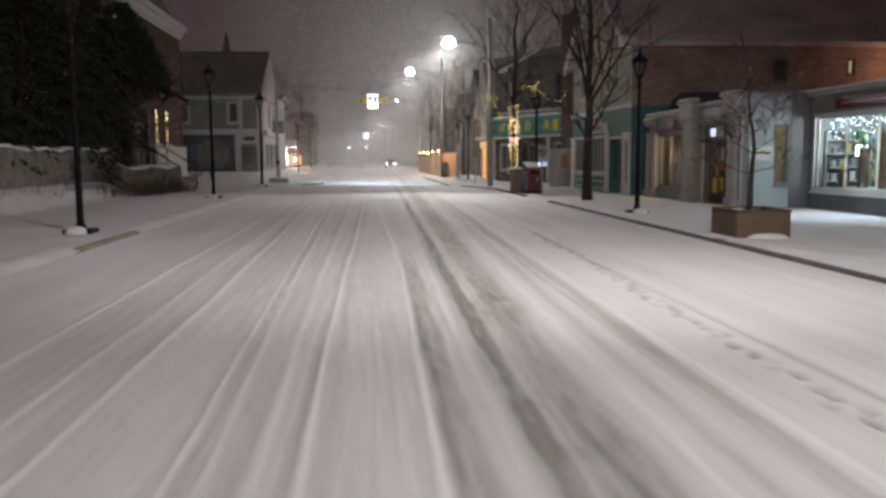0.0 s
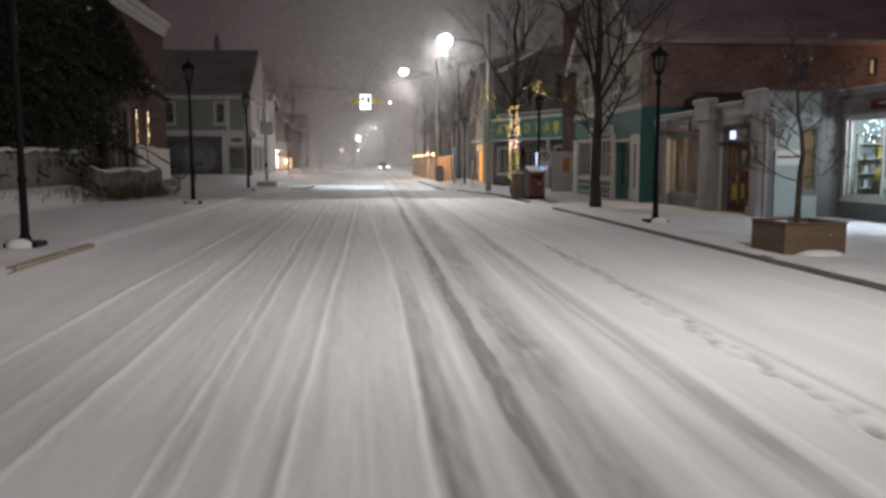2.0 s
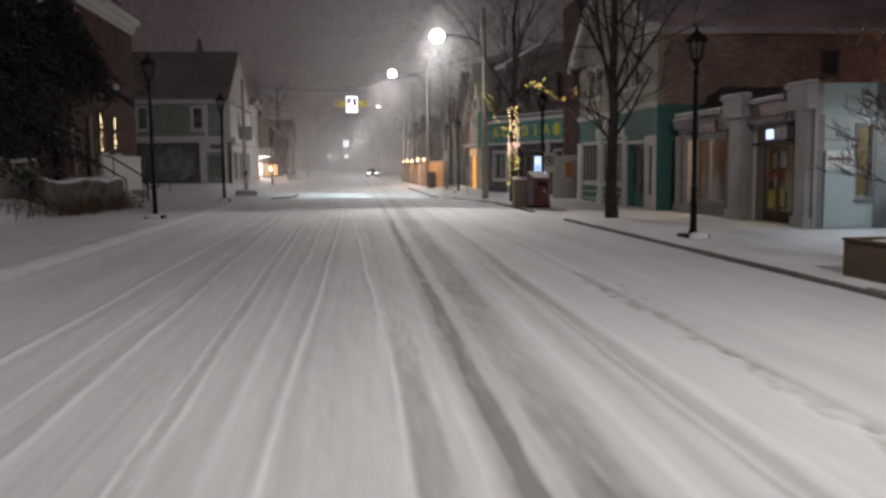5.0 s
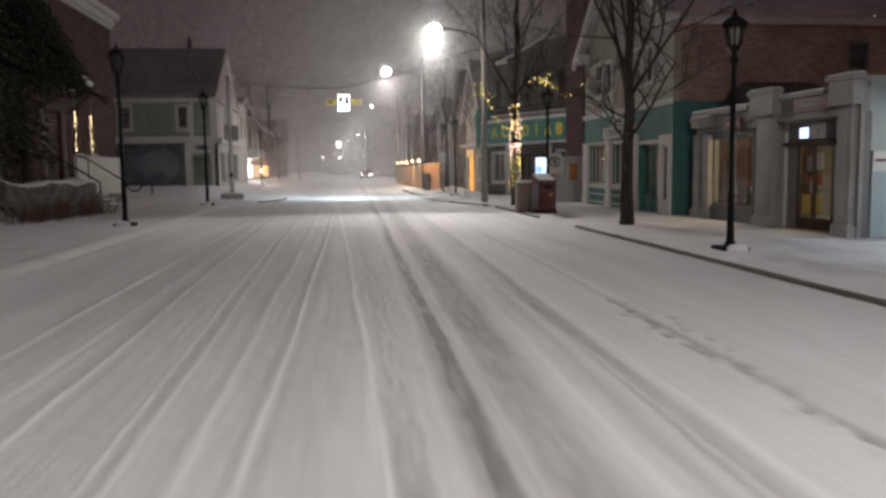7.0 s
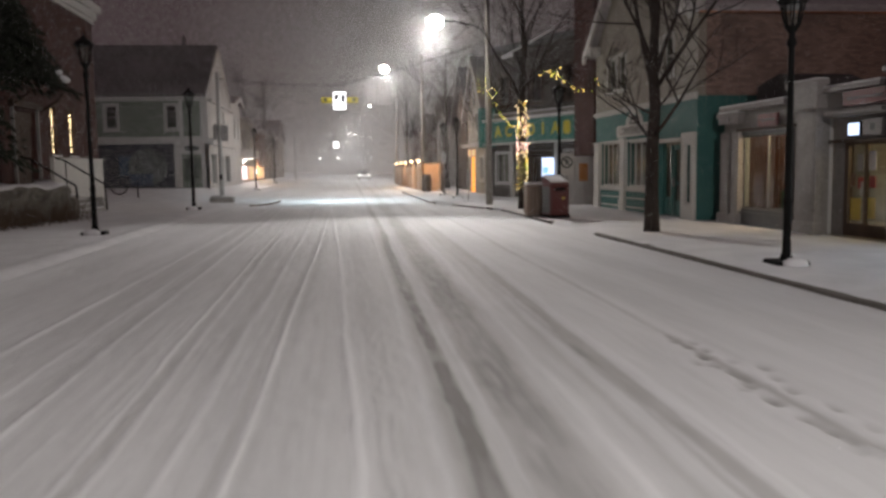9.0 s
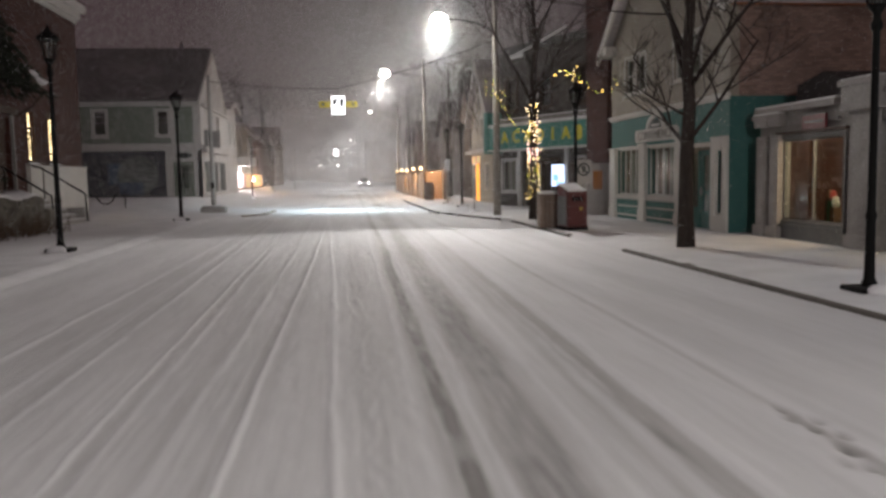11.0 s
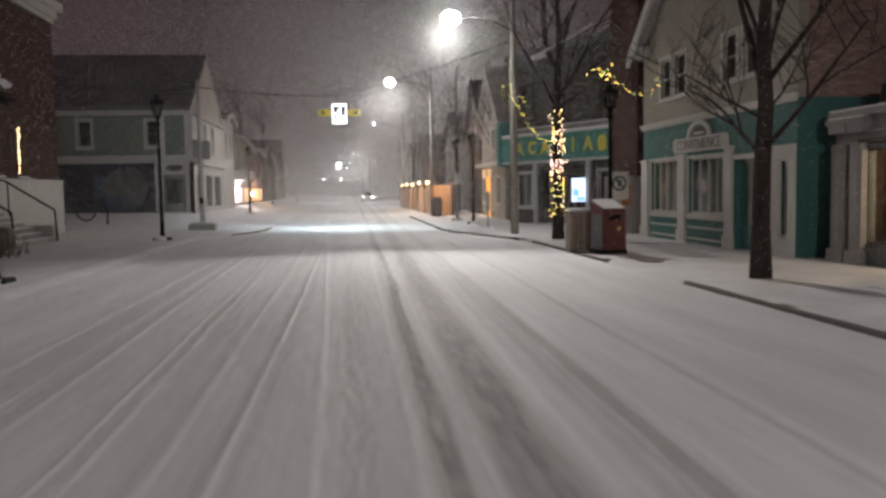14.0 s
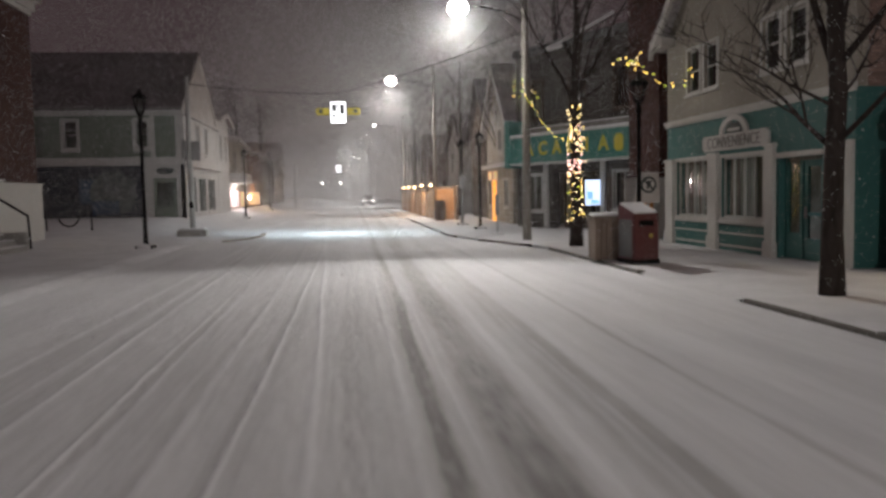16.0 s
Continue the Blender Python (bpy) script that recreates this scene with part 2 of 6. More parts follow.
DARKBOARD = surface("dark_brown_boards", (0.09, 0.065, 0.05), 0.8, 0, 14, 0.35, 0.2, 1.2, 0.3, (3, 3, 0.3))
SHINGLE = surface("asphalt_shingles", (0.14, 0.125, 0.13), 0.95, 0, 5, 0.75, 0.4, 0.35, 0.2, (1, 1, 2.5))
# a snow dusting, lightened further to stand in for haze over the roofs
DUSTED = surface("snow_dusted_shingles", (0.44, 0.41, 0.42), 0.95, 0, 7, 0.6, 0.3, 0.5, 0.2, (1, 1, 2.5))
MEMBRANE = surface("dark_roofing", (0.05, 0.045, 0.045), 0.9, 0, 14, 0.3, 0.2)
REDPAINT = surface("red_enamel", (0.10, 0.020, 0.022), 0.45, 0, 25, 0.35, 0.08)
REDSIGN = surface("red_sign_paint", (0.11, 0.006, 0.010), 0.5, 0, 25, 0.2, 0.03)
WOODSLAT = surface("weathered_slats", (0.22, 0.17, 0.135), 0.85, 0, 18, 0.35, 0.2, 2.0, 0.3, (4, 4, 0.4))
PATIOWOOD = surface("cedar_boards", (0.42, 0.29, 0.19), 0.75, 0, 14, 0.3, 0.15, 1.5, 0.3, (4, 4, 0.4))
DARKSTONE = surface("grey_shopfront_tile", (0.12, 0.12, 0.12), 0.6, 0, 12, 0.35, 0.1)
MURALDARK = surface("mural_night_paint", (0.035, 0.04, 0.055), 0.7, 0, 3, 0.6, 0.05, 0.6)
MURALPALE = surface("mural_pale_paint", (0.15, 0.165, 0.165), 0.7, 0, 2.2, 0.8, 0.05, 0.9)
MURALBLUE = surface("mural_blue_paint", (0.05, 0.08, 0.14), 0.7, 0, 4, 0.5, 0.05, 0.9)
DARKTEXT = surface("dark_sign_lettering", (0.05, 0.06, 0.06), 0.6, 0, 30, 0.2, 0.0)
OCHRE = surface("orange_poster_print", (0.50, 0.20, 0.05), 0.7, 0, 20, 0.3, 0.02)
CURTAIN = surface("pale_curtain", (0.42, 0.40, 0.36), 0.9, 0, 20, 0.3, 0.2, 2, 0.2, (6, 6, 0.4))
ROOM = surface("dim_room_plaster", (0.20, 0.18, 0.16), 0.9, 0, 10, 0.2, 0.05)
NEEDLE = surface("spruce_needles", (0.022, 0.03, 0.018), 0.9, 0, 30, 0.5, 0.0)
DRYGRASS = surface("dead_shrub_stems", (0.11, 0.075, 0.05), 0.95, 0, 30, 0.4, 0.0)
GOODS = [surface("goods_" + k, c, 0.6, 0, 20, 0.25, 0.03) for k, c in (("green", (0.05, 0.16, 0.07)), ("grey", (0.22, 0.22, 0.23)), ("white", (0.55, 0.55, 0.55)), ("red", (0.3, 0.04, 0.04)), ("brown", (0.14, 0.08, 0.05)), ("yellow", (0.5, 0.38, 0.08)))]
GLASS = clear_glass("window_glass")
G_LAMP = glowing("lamp_lens_glow", (1.0, 0.96, 0.90), 75)
G_FAR = glowing("far_lamp_glow", (1.0, 0.96, 0.90), 14)
G_SIGN = glowing("lit_sign_face", (0.98, 0.97, 1.0), 1.7)
G_COOL = glowing("cool_tube_glow", (0.75, 0.88, 1.0), 9)
G_BULB = glowing("warm_bulb_glow", (1.0, 0.62, 0.12), 7)
G_BULBW = glowing("pale_bulb_glow", (1.0, 0.76, 0.40), 8)
G_GREEN = glowing("yellow_green_bulb_glow", (0.62, 0.72, 0.06), 5)
G_PINK = glowing("rose_bulb_glow", (1.0, 0.55, 0.50), 8)
G_BLUE = glowing("icicle_bulb_glow", (0.62, 0.70, 1.0), 7)
G_ORANGE = glowing("sodium_glow", (1.0, 0.45, 0.10), 6)
G_WINDOW = glowing("hall_bulb_glow", (1.0, 0.76, 0.42), 5)
G_PATIO = glowing("festoon_bulb_glow", (1.0, 0.66, 0.34), 9)
G_ORWALL = glowing("orange_lit_wash", (1.0, 0.42, 0.05), 0.9)
G_SCREEN = glowing("screen_glow", (0.62, 0.74, 1.0), 1.6)
G_SCRPIC = glowing("screen_picture_glow", (0.25, 0.5, 0.95), 1.1)
G_WARM = glowing("warm_window_glow", (1.0, 0.66, 0.36), 0.5)
G_PALE = glowing("pale_window_glow", (1.0, 0.80, 0.80), 0.75)

# ---- builders ----
Z = Vector((0, 0, 1))


def mesh_of(bm, name, mat, smooth=False):
    bmesh.ops.recalc_face_normals(bm, faces=bm.faces[:])
    me = bpy.data.meshes.new(name)
    bm.to_mesh(me)
    bm.free()
    me.materials.append(mat)
    if smooth:
        me.shade_smooth()
    return me


def part(name, bm, mat, parent, label="", smooth=False):
    """Link a bmesh as one mesh object under a thing or a part, in the thing's own frame."""
    ob = new(name, mesh_of(bm, name, mat, smooth))
    ob.parent = parent
    if label:
        tagged(ob, label)
    return ob


def thing(name, at, label, category, group="", kind="", turn=0):
    ob = new(name)
    ob.empty_display_size = 0.2
    ob.matrix_world = pose(*at, 0, 0, turn)
    return tagged(ob, label, category, group, kind)


def box(bm, x0, x1, y0, y1, z0, z1, bev=0.0):
    r = bmesh.ops.create_cube(bm, size=1.0, matrix=Matrix.Translation(((x0 + x1) / 2, (y0 + y1) / 2, (z0 + z1) / 2)) @ Matrix.Diagonal((abs(x1 - x0), abs(y1 - y0), abs(z1 - z0), 1)))
    if bev:
        es = list({e for v in r["verts"] for e in v.link_edges})
        bmesh.ops.bevel(bm, geom=es, offset=bev, segments=2, affect="EDGES")
    return bm


def boxes(rows, bev=0.0):
    bm = bmesh.new()
    for r in rows:
        box(bm, *r, bev=bev)
    return bm


def lathe(bm, profile, seg=12, at=(0, 0, 0), sx=1.0, sy=1.0):
    """Turn (radius, height) pairs round the upright axis."""
    rings = []
    for r, h in profile:
        rings.append([bm.verts.new((at[0] + sx * r * math.cos(2 * math.pi * i / seg), at[1] + sy * r * math.sin(2 * math.pi * i / seg), at[2] + h)) for i in range(seg)])
    for a, b in zip(rings, rings[1:]):
        for i in range(seg):
            bm.faces.new((a[i], a[(i + 1) % seg], b[(i + 1) % seg], b[i]))
    bm.faces.new(rings[0][::-1])
    bm.faces.new(rings[-1])
    return bm


def tube(bm, pts, radii, seg=6):
    """A tapered tube along points."""
    rings = []
    pts = [Vector(p) for p in pts]
    for i, p in enumerate(pts):
        d = (pts[min(i + 1, len(pts) - 1)] - pts[max(i - 1, 0)])
        d = d.normalized() if d.length > 1e-6 else Z.copy()
        s = d.cross(Vector((0.31, 0.94, 0.12))).normalized()
        u = d.cross(s)
        r = radii[i] if isinstance(radii, (list, tuple)) else radii
        rings.append([bm.verts.new(p + r * (math.cos(2 * math.pi * k / seg) * s + math.sin(2 * math.pi * k / seg) * u)) for k in range(seg)])
    for a, b in zip(rings, rings[1:]):
        for k in range(seg):
            bm.faces.new((a[k], a[(k + 1) % seg], b[(k + 1) % seg], b[k]))
    bm.faces.new(rings[0][::-1])
    bm.faces.new(rings[-1])
    return bm


def ball(bm, at, r, seg=8, squash=(1, 1, 1)):
    bmesh.ops.create_uvsphere(bm, u_segments=seg, v_segments=max(4, seg // 2), radius=r, matrix=Matrix.Translation(at) @ Matrix.Diagonal((*squash, 1)))
    return bm


class Wall:
    """An upright plane: o its foot at one end, u along it, n outwards; a runs along, b up, d outwards."""

    def __init__(self, o, u, n):
        self.o, self.u, self.n = Vector(o), Vector(u), Vector(n)

    def at(self, a, b, d=0.0):
        return self.o + a * self.u + b * Z + d * self.n

    def box(self, bm, a0, a1, b0, b1, d0, d1):
        v = [bm.verts.new(self.at(a, b, d)) for a in (a0, a1) for b in (b0, b1) for d in (d0, d1)]
        for f in ((0, 1, 3, 2), (4, 6, 7, 5), (0, 4, 5, 1), (2, 3, 7, 6), (0, 2, 6, 4), (1, 5, 7, 3)):
            bm.faces.new([v[i] for i in f])
        return bm

    def boxes(self, rows):
        bm = bmesh.new()
        for r in rows:
            self.box(bm, *r)
        return bm

    def sheet(self, a0, a1, b0, b1, holes, thick=0.25):
        """A wall of that thickness with openings cut right through it."""
        bm = bmesh.new()
        ua = sorted({a0, a1, *(h[0] for h in holes), *(h[1] for h in holes)})
        ub = sorted({b0, b1, *(h[2] for h in holes), *(h[3] for h in holes)})
        na, nb = len(ua) - 1, len(ub) - 1
        solid = {(i, j) for i in range(na) for j in range(nb)
                 if not any(h[0] < (ua[i] + ua[i + 1]) / 2 < h[1] and h[2] < (ub[j] + ub[j + 1]) / 2 < h[3] for h in holes)}
        made = {}

        def v(i, j, k):
            if (i, j, k) not in made:
                made[i, j, k] = bm.verts.new(self.at(ua[i], ub[j], -thick * k))
            return made[i, j, k]

        for i, j in solid:
            bm.faces.new((v(i, j, 0), v(i + 1, j, 0), v(i + 1, j + 1, 0), v(i, j + 1, 0)))
            bm.faces.new((v(i, j, 1), v(i, j + 1, 1), v(i + 1, j + 1, 1), v(i + 1, j, 1)))
            for (di, dj), (p, q) in (((-1, 0), ((0, 0), (0, 1))), ((1, 0), ((1, 1), (1, 0))), ((0, -1), ((1, 0), (0, 0))), ((0, 1), ((0, 1), (1, 1)))):
                if (i + di, j + dj) not in solid:
                    bm.faces.new((v(i + p[0], j + p[1], 0), v(i + q[0], j + q[1], 0), v(i + q[0], j + q[1], 1), v(i + p[0], j + p[1], 1)))
        return bm

    def window(self, parent, a0, a1, b0, b1, cols=1, rows=2, trim=0.1, mat=None, sill=True, pane=None, inset=0.1, name="window", label=""):
        """A framed window in an opening: casing, sash bars, sill, and a pane of its own."""
        mat = mat or WHITE
        s, bar = 0.045, 0.02
        w = part(name, Wall(self.o + 0.035 * self.n, self.u, self.n).sheet(a0 - trim, a1 + trim, b0 - trim, b1 + trim, [(a0, a1, b0, b1)], 0.033), mat, parent, label)
        lights = []
        for i in range(cols):
            for j in range(rows):
                p0, p1 = a0 + (a1 - a0) * i / cols, a0 + (a1 - a0) * (i + 1) / cols
                q0, q1 = b0 + (b1 - b0) * j / rows, b0 + (b1 - b0) * (j + 1) / rows
                lights.append((p0 + (s if i == 0 else bar), p1 - (s if i == cols - 1 else bar), q0 + (s if j == 0 else bar), q1 - (s if j == rows - 1 else bar)))
        part("sash", Wall(self.o + (0.03 - inset) * self.n, self.u, self.n).sheet(a0, a1, b0, b1, lights, 0.06), mat, w)
        if sill:
            part("sill", self.boxes([(a0 - trim - 0.04, a1 + trim + 0.04, b0 - trim - 0.05, b0 - trim, 0.0, 0.10)]), mat, w)
        p = part("pane", self.boxes([(a0 + s, a1 - s, b0 + s, b1 - s, -inset - 0.006, -inset + 0.006)]), pane or GLASS, w)
        p.visible_shadow = False
        return w


def lettering(text, size, mat, parent, m, depth=0.01, name="lettering", stretch=1.0, bold=0.0):
    cu = bpy.data.curves.new(name, "FONT")
    cu.body, cu.size, cu.extrude, cu.align_x, cu.align_y, cu.offset = text, size, depth, "CENTER", "CENTER", bold
    tmp = bpy.data.objects.new("tmp", cu)
    me = bpy.data.meshes.new_from_object(tmp)
    bpy.data.objects.remove(tmp)
    me.name = name
    me.materials.clear()
    me.materials.append(mat)
    me.transform(m @ Matrix.Diagonal((stretch, 1, 1, 1)))
    ob = new(name, me)
    ob.parent = parent
    return ob


# ---- ground ----
def road_z(x):
    return -0.012 * (x - 1)


def smooth(a, b, v):
    t = np.clip((v - a) / (b - a), 0, 1)
    return t * t * (3 - 2 * t)


def gz(x, y):
    """Height of the pavement and the ground beside the road."""
    rise = 0.50 * smooth(47, 58, y) * smooth(-5.4, -7.4, x) if x < 0 else 0.0
    return float(road_z(x) + 0.11 + rise)


RNG = np.random.default_rng(7)
GRID = RNG.random((256, 256))


def vnoise(x, y):
    xi, yi = np.floor(x).astype(int), np.floor(y).astype(int)
    fx, fy = x - xi, y - yi
    fx, fy = fx * fx * (3 - 2 * fx), fy * fy * (3 - 2 * fy)
    g = lambda i, j: GRID[i % 256, j % 256]
    return (g(xi, yi) * (1 - fx) + g(xi + 1, yi) * fx) * (1 - fy) + (g(xi, yi + 1) * (1 - fx) + g(xi + 1, yi + 1) * fx) * fy - 0.5


def right_kerb(y):
    return 7.11 - 1.95 * smooth(38.5, 48.5, y)


def left_kerb(y):
    return -3.89 + 1.75 * smooth(42.5, 48.5, y) - 2.6 * smooth(51.0, 56.0, y)


def sheet_mesh(name, xs, ys, zf, mat, wearf=None):
    """A sheet over a grid of (ny, nx) places."""
    ny, nx = xs.shape
    zs = zf(xs, ys)
    co = np.stack([xs, ys, zs], -1).reshape(-1, 3).astype(np.float32)
    i = np.arange(nx * ny).reshape(ny, nx)
    quads = np.stack([i[:-1, :-1], i[:-1, 1:], i[1:, 1:], i[1:, :-1]], -1).reshape(-1, 4).astype(np.int32)
    me = bpy.data.meshes.new(name)
    me.vertices.add(len(co))
    me.vertices.foreach_set("co", co.ravel())
    me.loops.add(quads.size)
    me.loops.foreach_set("vertex_index", quads.ravel())
    me.polygons.add(len(quads))
    me.polygons.foreach_set("loop_start", np.arange(0, quads.size, 4, dtype=np.int32))
    me.polygons.foreach_set("use_smooth", np.ones(len(quads), bool))
    att = me.attributes.new("wear", "FLOAT", "POINT")
    w = wearf(xs, ys) if wearf else np.zeros_like(xs)
    att.data.foreach_set("value", w.ravel().astype(np.float32))
    me.update()
    me.validate()
    me.materials.append(mat)
    return me


# wheel tracks: x at y=5, drift per metre, half width, depth, wear
TRACKS = [
    (1.05, 0.020, 0.050, -0.034, -0.20), (1.25, 0.010, 0.105, 0.010, 0.50), (1.17, 0.010, 0.035, 0.006, 0.20), (1.48, 0.012, 0.050, -0.014, -0.06),
    (1.70, 0.014, 0.066, 0.018, 0.85), (1.62, 0.013, 0.050, 0.008, 0.30), (1.87, 0.015, 0.035, -0.008, -0.06), (2.04, 0.024, 0.19, 0.004, 0.50),
    (2.42, 0.024, 0.060, -0.014, -0.10), (3.04, 0.020, 0.075, 0.010, 0.36), (2.90, 0.021, 0.035, 0.010, 0.25), (3.19, 0.022, 0.045, -0.014, -0.08), (2.67, 0.027, 0.060, 0.006, 0.22), (4.06, 0.016, 0.045, 0.014, 0.34), (4.20, 0.016, 0.05, -0.010, -0.05),
    (0.37, 0.005, 0.032, -0.036, -0.17), (0.29, 0.005, 0.035, 0.010, 0.45), (0.47, 0.005, 0.040, 0.008, 0.30), (0.11, -0.004, 0.045, -0.014, -0.10), (0.02, -0.004, 0.050, 0.010, 0.35),
    (-0.31, -0.018, 0.030, -0.028, -0.16), (-0.245, -0.018, 0.045, 0.012, 0.50), (-0.15, -0.018, 0.030, -0.020, -0.10),
    (-1.02, 0.0, 0.040, -0.034, -0.16), (-1.13, 0.0, 0.070, 0.012, 0.40), (-1.42, 0.002, 0.035, -0.018, -0.12), (-1.60, 0.002, 0.090, 0.006, 0.26),
    (-2.03, 0.0, 0.055, -0.040, -0.16), (-1.92, 0.0, 0.090, 0.008, 0.20),
]
# where a track bends: from that y on, so much more drift per metre
BENDS = {0: (11.0, -0.036), 1: (13.0, -0.012), 2: (13.0, -0.012), 23: (8.0, -0.014), 24: (8.0, -0.014), 25: (8.0, -0.010), 26: (8.0, -0.010)}
STEPS = [(3.72 + 0.0042 * k + RNG.normal(0, 0.055) + (0.22 if k > 74 and k % 3 == 0 else 0.0), 3.2 + 0.12 * k + RNG.normal(0, 0.05), RNG.uniform(0.3, 1.0) * (1.0 if k < 52 or k > 80 else 0.55)) for k in range(110)]


def track_shapes(x, y):
    """For each wheel track: its index, its row and how much of it lies at each place, flat-bottomed where it is worn."""
    wob = 0.06 * vnoise(0 * x + 3.3, y * 0.09) + 0.03 * vnoise(0 * x + 9.1, y * 0.35)
    fade = 1.0 - 0.65 * smooth(22, 44, y)
    for i, row in enumerate(TRACKS):
        x0, k, w, dep, wear = row
        c = x0 + k * (y - 5) * (1.0 - 0.004 * (y - 5)) + wob + 0.05 * vnoise(0 * x + i * 7.7, y * 0.2) + 0.014 * vnoise(0 * x + i * 2.9, y * 1.9) + 0.012 * vnoise(0 * x + i * 4.3, y * 5.7)
        if i in BENDS:
            c = c + BENDS[i][1] * np.maximum(0, y - BENDS[i][0])
        d = (x - c) / ((w if dep > 0 else 0.68 * w) * (1.0 + 0.35 * vnoise(0 * x + i * 1.7, y * 0.8)))
        yield i, row, np.exp(-(np.abs(d) / 1.12) ** (4.5 if wear > 0.35 else 2.0)) * fade


def road_height(x, y):
    z = road_z(x) + 0.008 * vnoise(x * 1.3, y * 0.25) + 0.006 * vnoise(x * 4, y * 1.6) + 0.006 * vnoise(x * 13, y * 8)
    # fine ribs that passing tyres have drawn, stronger in some stretches than in others
    driven = smooth(-2.3, -1.6, x) * smooth(3.7, 3.0, x) * (1.0 - 0.6 * smooth(22, 44, y))
    z = z + driven * (0.003 * vnoise(x * 17, y * 0.45) + 0.003 * vnoise(x * 33, y * 0.8)) * (0.8 + 1.2 * vnoise(x * 1.9, y * 0.3))
    lumps = np.clip(vnoise(x * 19, y * 12) - 0.18, 0, 1)
    for i, (x0, k, w, dep, wear), g in track_shapes(x, y):
        uneven = np.clip(0.72 + 0.8 * vnoise(0 * x + i * 3.1, y * 0.5) + 0.9 * vnoise(0 * x + i * 6.1, y * 2.7) + 0.6 * vnoise(x * 9, y * 8), 0, 2)
        z = z - (0.4 * dep if x0 > 1.0 else (0.36 * dep if dep < 0 else 0.25 * dep)) * g * uneven
        if wear > 0.45:
            z = z - 0.010 * g * vnoise(x * 26, y * 9) + 0.03 * g * lumps
        elif dep < 0:
            z = z + 0.022 * g * lumps
    for sx, sy, s in STEPS:
        near = (np.abs(x - sx) < 0.6) & (np.abs(y - sy) < 0.6)
        z[near] -= 0.045 * s * np.exp(-((x[near] - sx) / 0.05) ** 2 - ((y[near] - sy) / 0.085) ** 2)
        z[near] += 0.016 * s * np.exp(-((x[near] - sx + 0.09) / 0.05) ** 2 - ((y[near] - sy - 0.12) / 0.09) ** 2)
    edge = np.minimum(right_kerb(y) - x, x - left_kerb(y))
    z = z + 0.05 * np.exp(-(edge / 0.35) ** 2) * (x < 0) + 0.038 * np.exp(-(edge / 0.6) ** 2) * (x > 0)
    return z


def road_wear(x, y):
    out = np.zeros_like(x)
    # ridges (negative wear) are whitened in the colour in place of taller relief
    for i, (x0, k, w, dep, wear), g in track_shapes(x, y):
        out += (2.0 * wear if wear < 0 else (wear if x0 > 1.0 else 0.36 * wear)) * g * (1.0 + 0.9 * vnoise(0 * x + i * 5.3, y * 0.35)) * (1.0 - (0.85 * smooth(9.5, 13.5, y) if i in (1, 2) else (0.5 * np.exp(-((y - 12) / 3.0) ** 2) if i == 7 else 0.0)))
    out += 0.14 * np.exp(-((x - 1.75 - 0.030 * (y - 4)) / 0.55) ** 2) * (1 + 0.8 * vnoise(x * 1.5, y * 0.25))
    out += 0.09 * smooth(-2.6, -1.7, x) * smooth(3.9, 3.1, x)
    worn = np.clip(out - 0.3, 0, 0.6)
    out += 0.7 * worn * vnoise(x * 22, y * 2.2) + 0.5 * worn * vnoise(x * 9, y * 3.6) + 0.05 * vnoise(x * 7, y * 1.6)
    out += smooth(-2.3, -1.6, x) * smooth(3.7, 3.0, x) * (0.06 * vnoise(x * 15, y * 0.4) + 0.05 * vnoise(x * 31, y * 0.7)) * (0.8 + 1.2 * vnoise(x * 1.9 + 40, y * 0.3))
    # footprints: scuffed grey, darkened further so that the dents read deeper
    for sx, sy, s in STEPS:
        near = (np.abs(x - sx) < 0.5) & (np.abs(y - sy) < 0.5)
        out[near] += 0.7 * s * np.exp(-((x[near] - sx) / 0.05) ** 2 - ((y[near] - sy) / 0.085) ** 2)
    return out


ys = np.concatenate([np.arange(-14, 1, 0.6), np.arange(1, 30, 0.09), np.arange(30, 34, 0.2), np.arange(34, 62, 0.45), np.arange(62, 150, 3.0), np.arange(150, 341, 20.0)])
f = np.linspace(0, 1, 640)
YY = np.repeat(ys[:, None], len(f), 1)
XX = left_kerb(YY) + (right_kerb(YY) - left_kerb(YY)) * f[None, :]
tagged(new("road", sheet_mesh("road", XX, YY, road_height, ROAD_SNOW, road_wear)), "snow-covered street with grey packed wheel tracks", "road", kind="structure")


def bank(x, y):
    """Pavement and the ground beyond, with soft snow."""
    z = road_z(x) + 0.11 + 0.014 * vnoise(x * 0.9, y * 0.9) + 0.008 * vnoise(x * 3.1, y * 3.1) + 0.004 * vnoise(x * 9, y * 9)
    z = z + np.where(x < 0, 0.50 * smooth(47, 58, y) * smooth(-5.4, -7.4, x), 0)
    z = z + np.where(x < 0, 0.55 * smooth(-8.2, -9.6, x) * smooth(34.0, 31.0, y), 0)
    return z


def right_height(x, y):
    z = bank(x, y)
    dip = smooth(27.6, 28.6, y) * smooth(32.6, 31.6, y) * smooth(9.0, 7.3, x)
    return z - 0.10 * dip


def left_height(x, y):
    z = bank(x, y)
    e = x - left_kerb(y)
    buried = np.clip(smooth(15.5, 16.2, y) + smooth(12.9, 12.3, y), 0, 1)
    z = z - 0.09 * buried * smooth(-0.9, -0.05, e) + 0.085 * np.exp(-((e + 0.30) / 0.22) ** 2) * buried
    return z


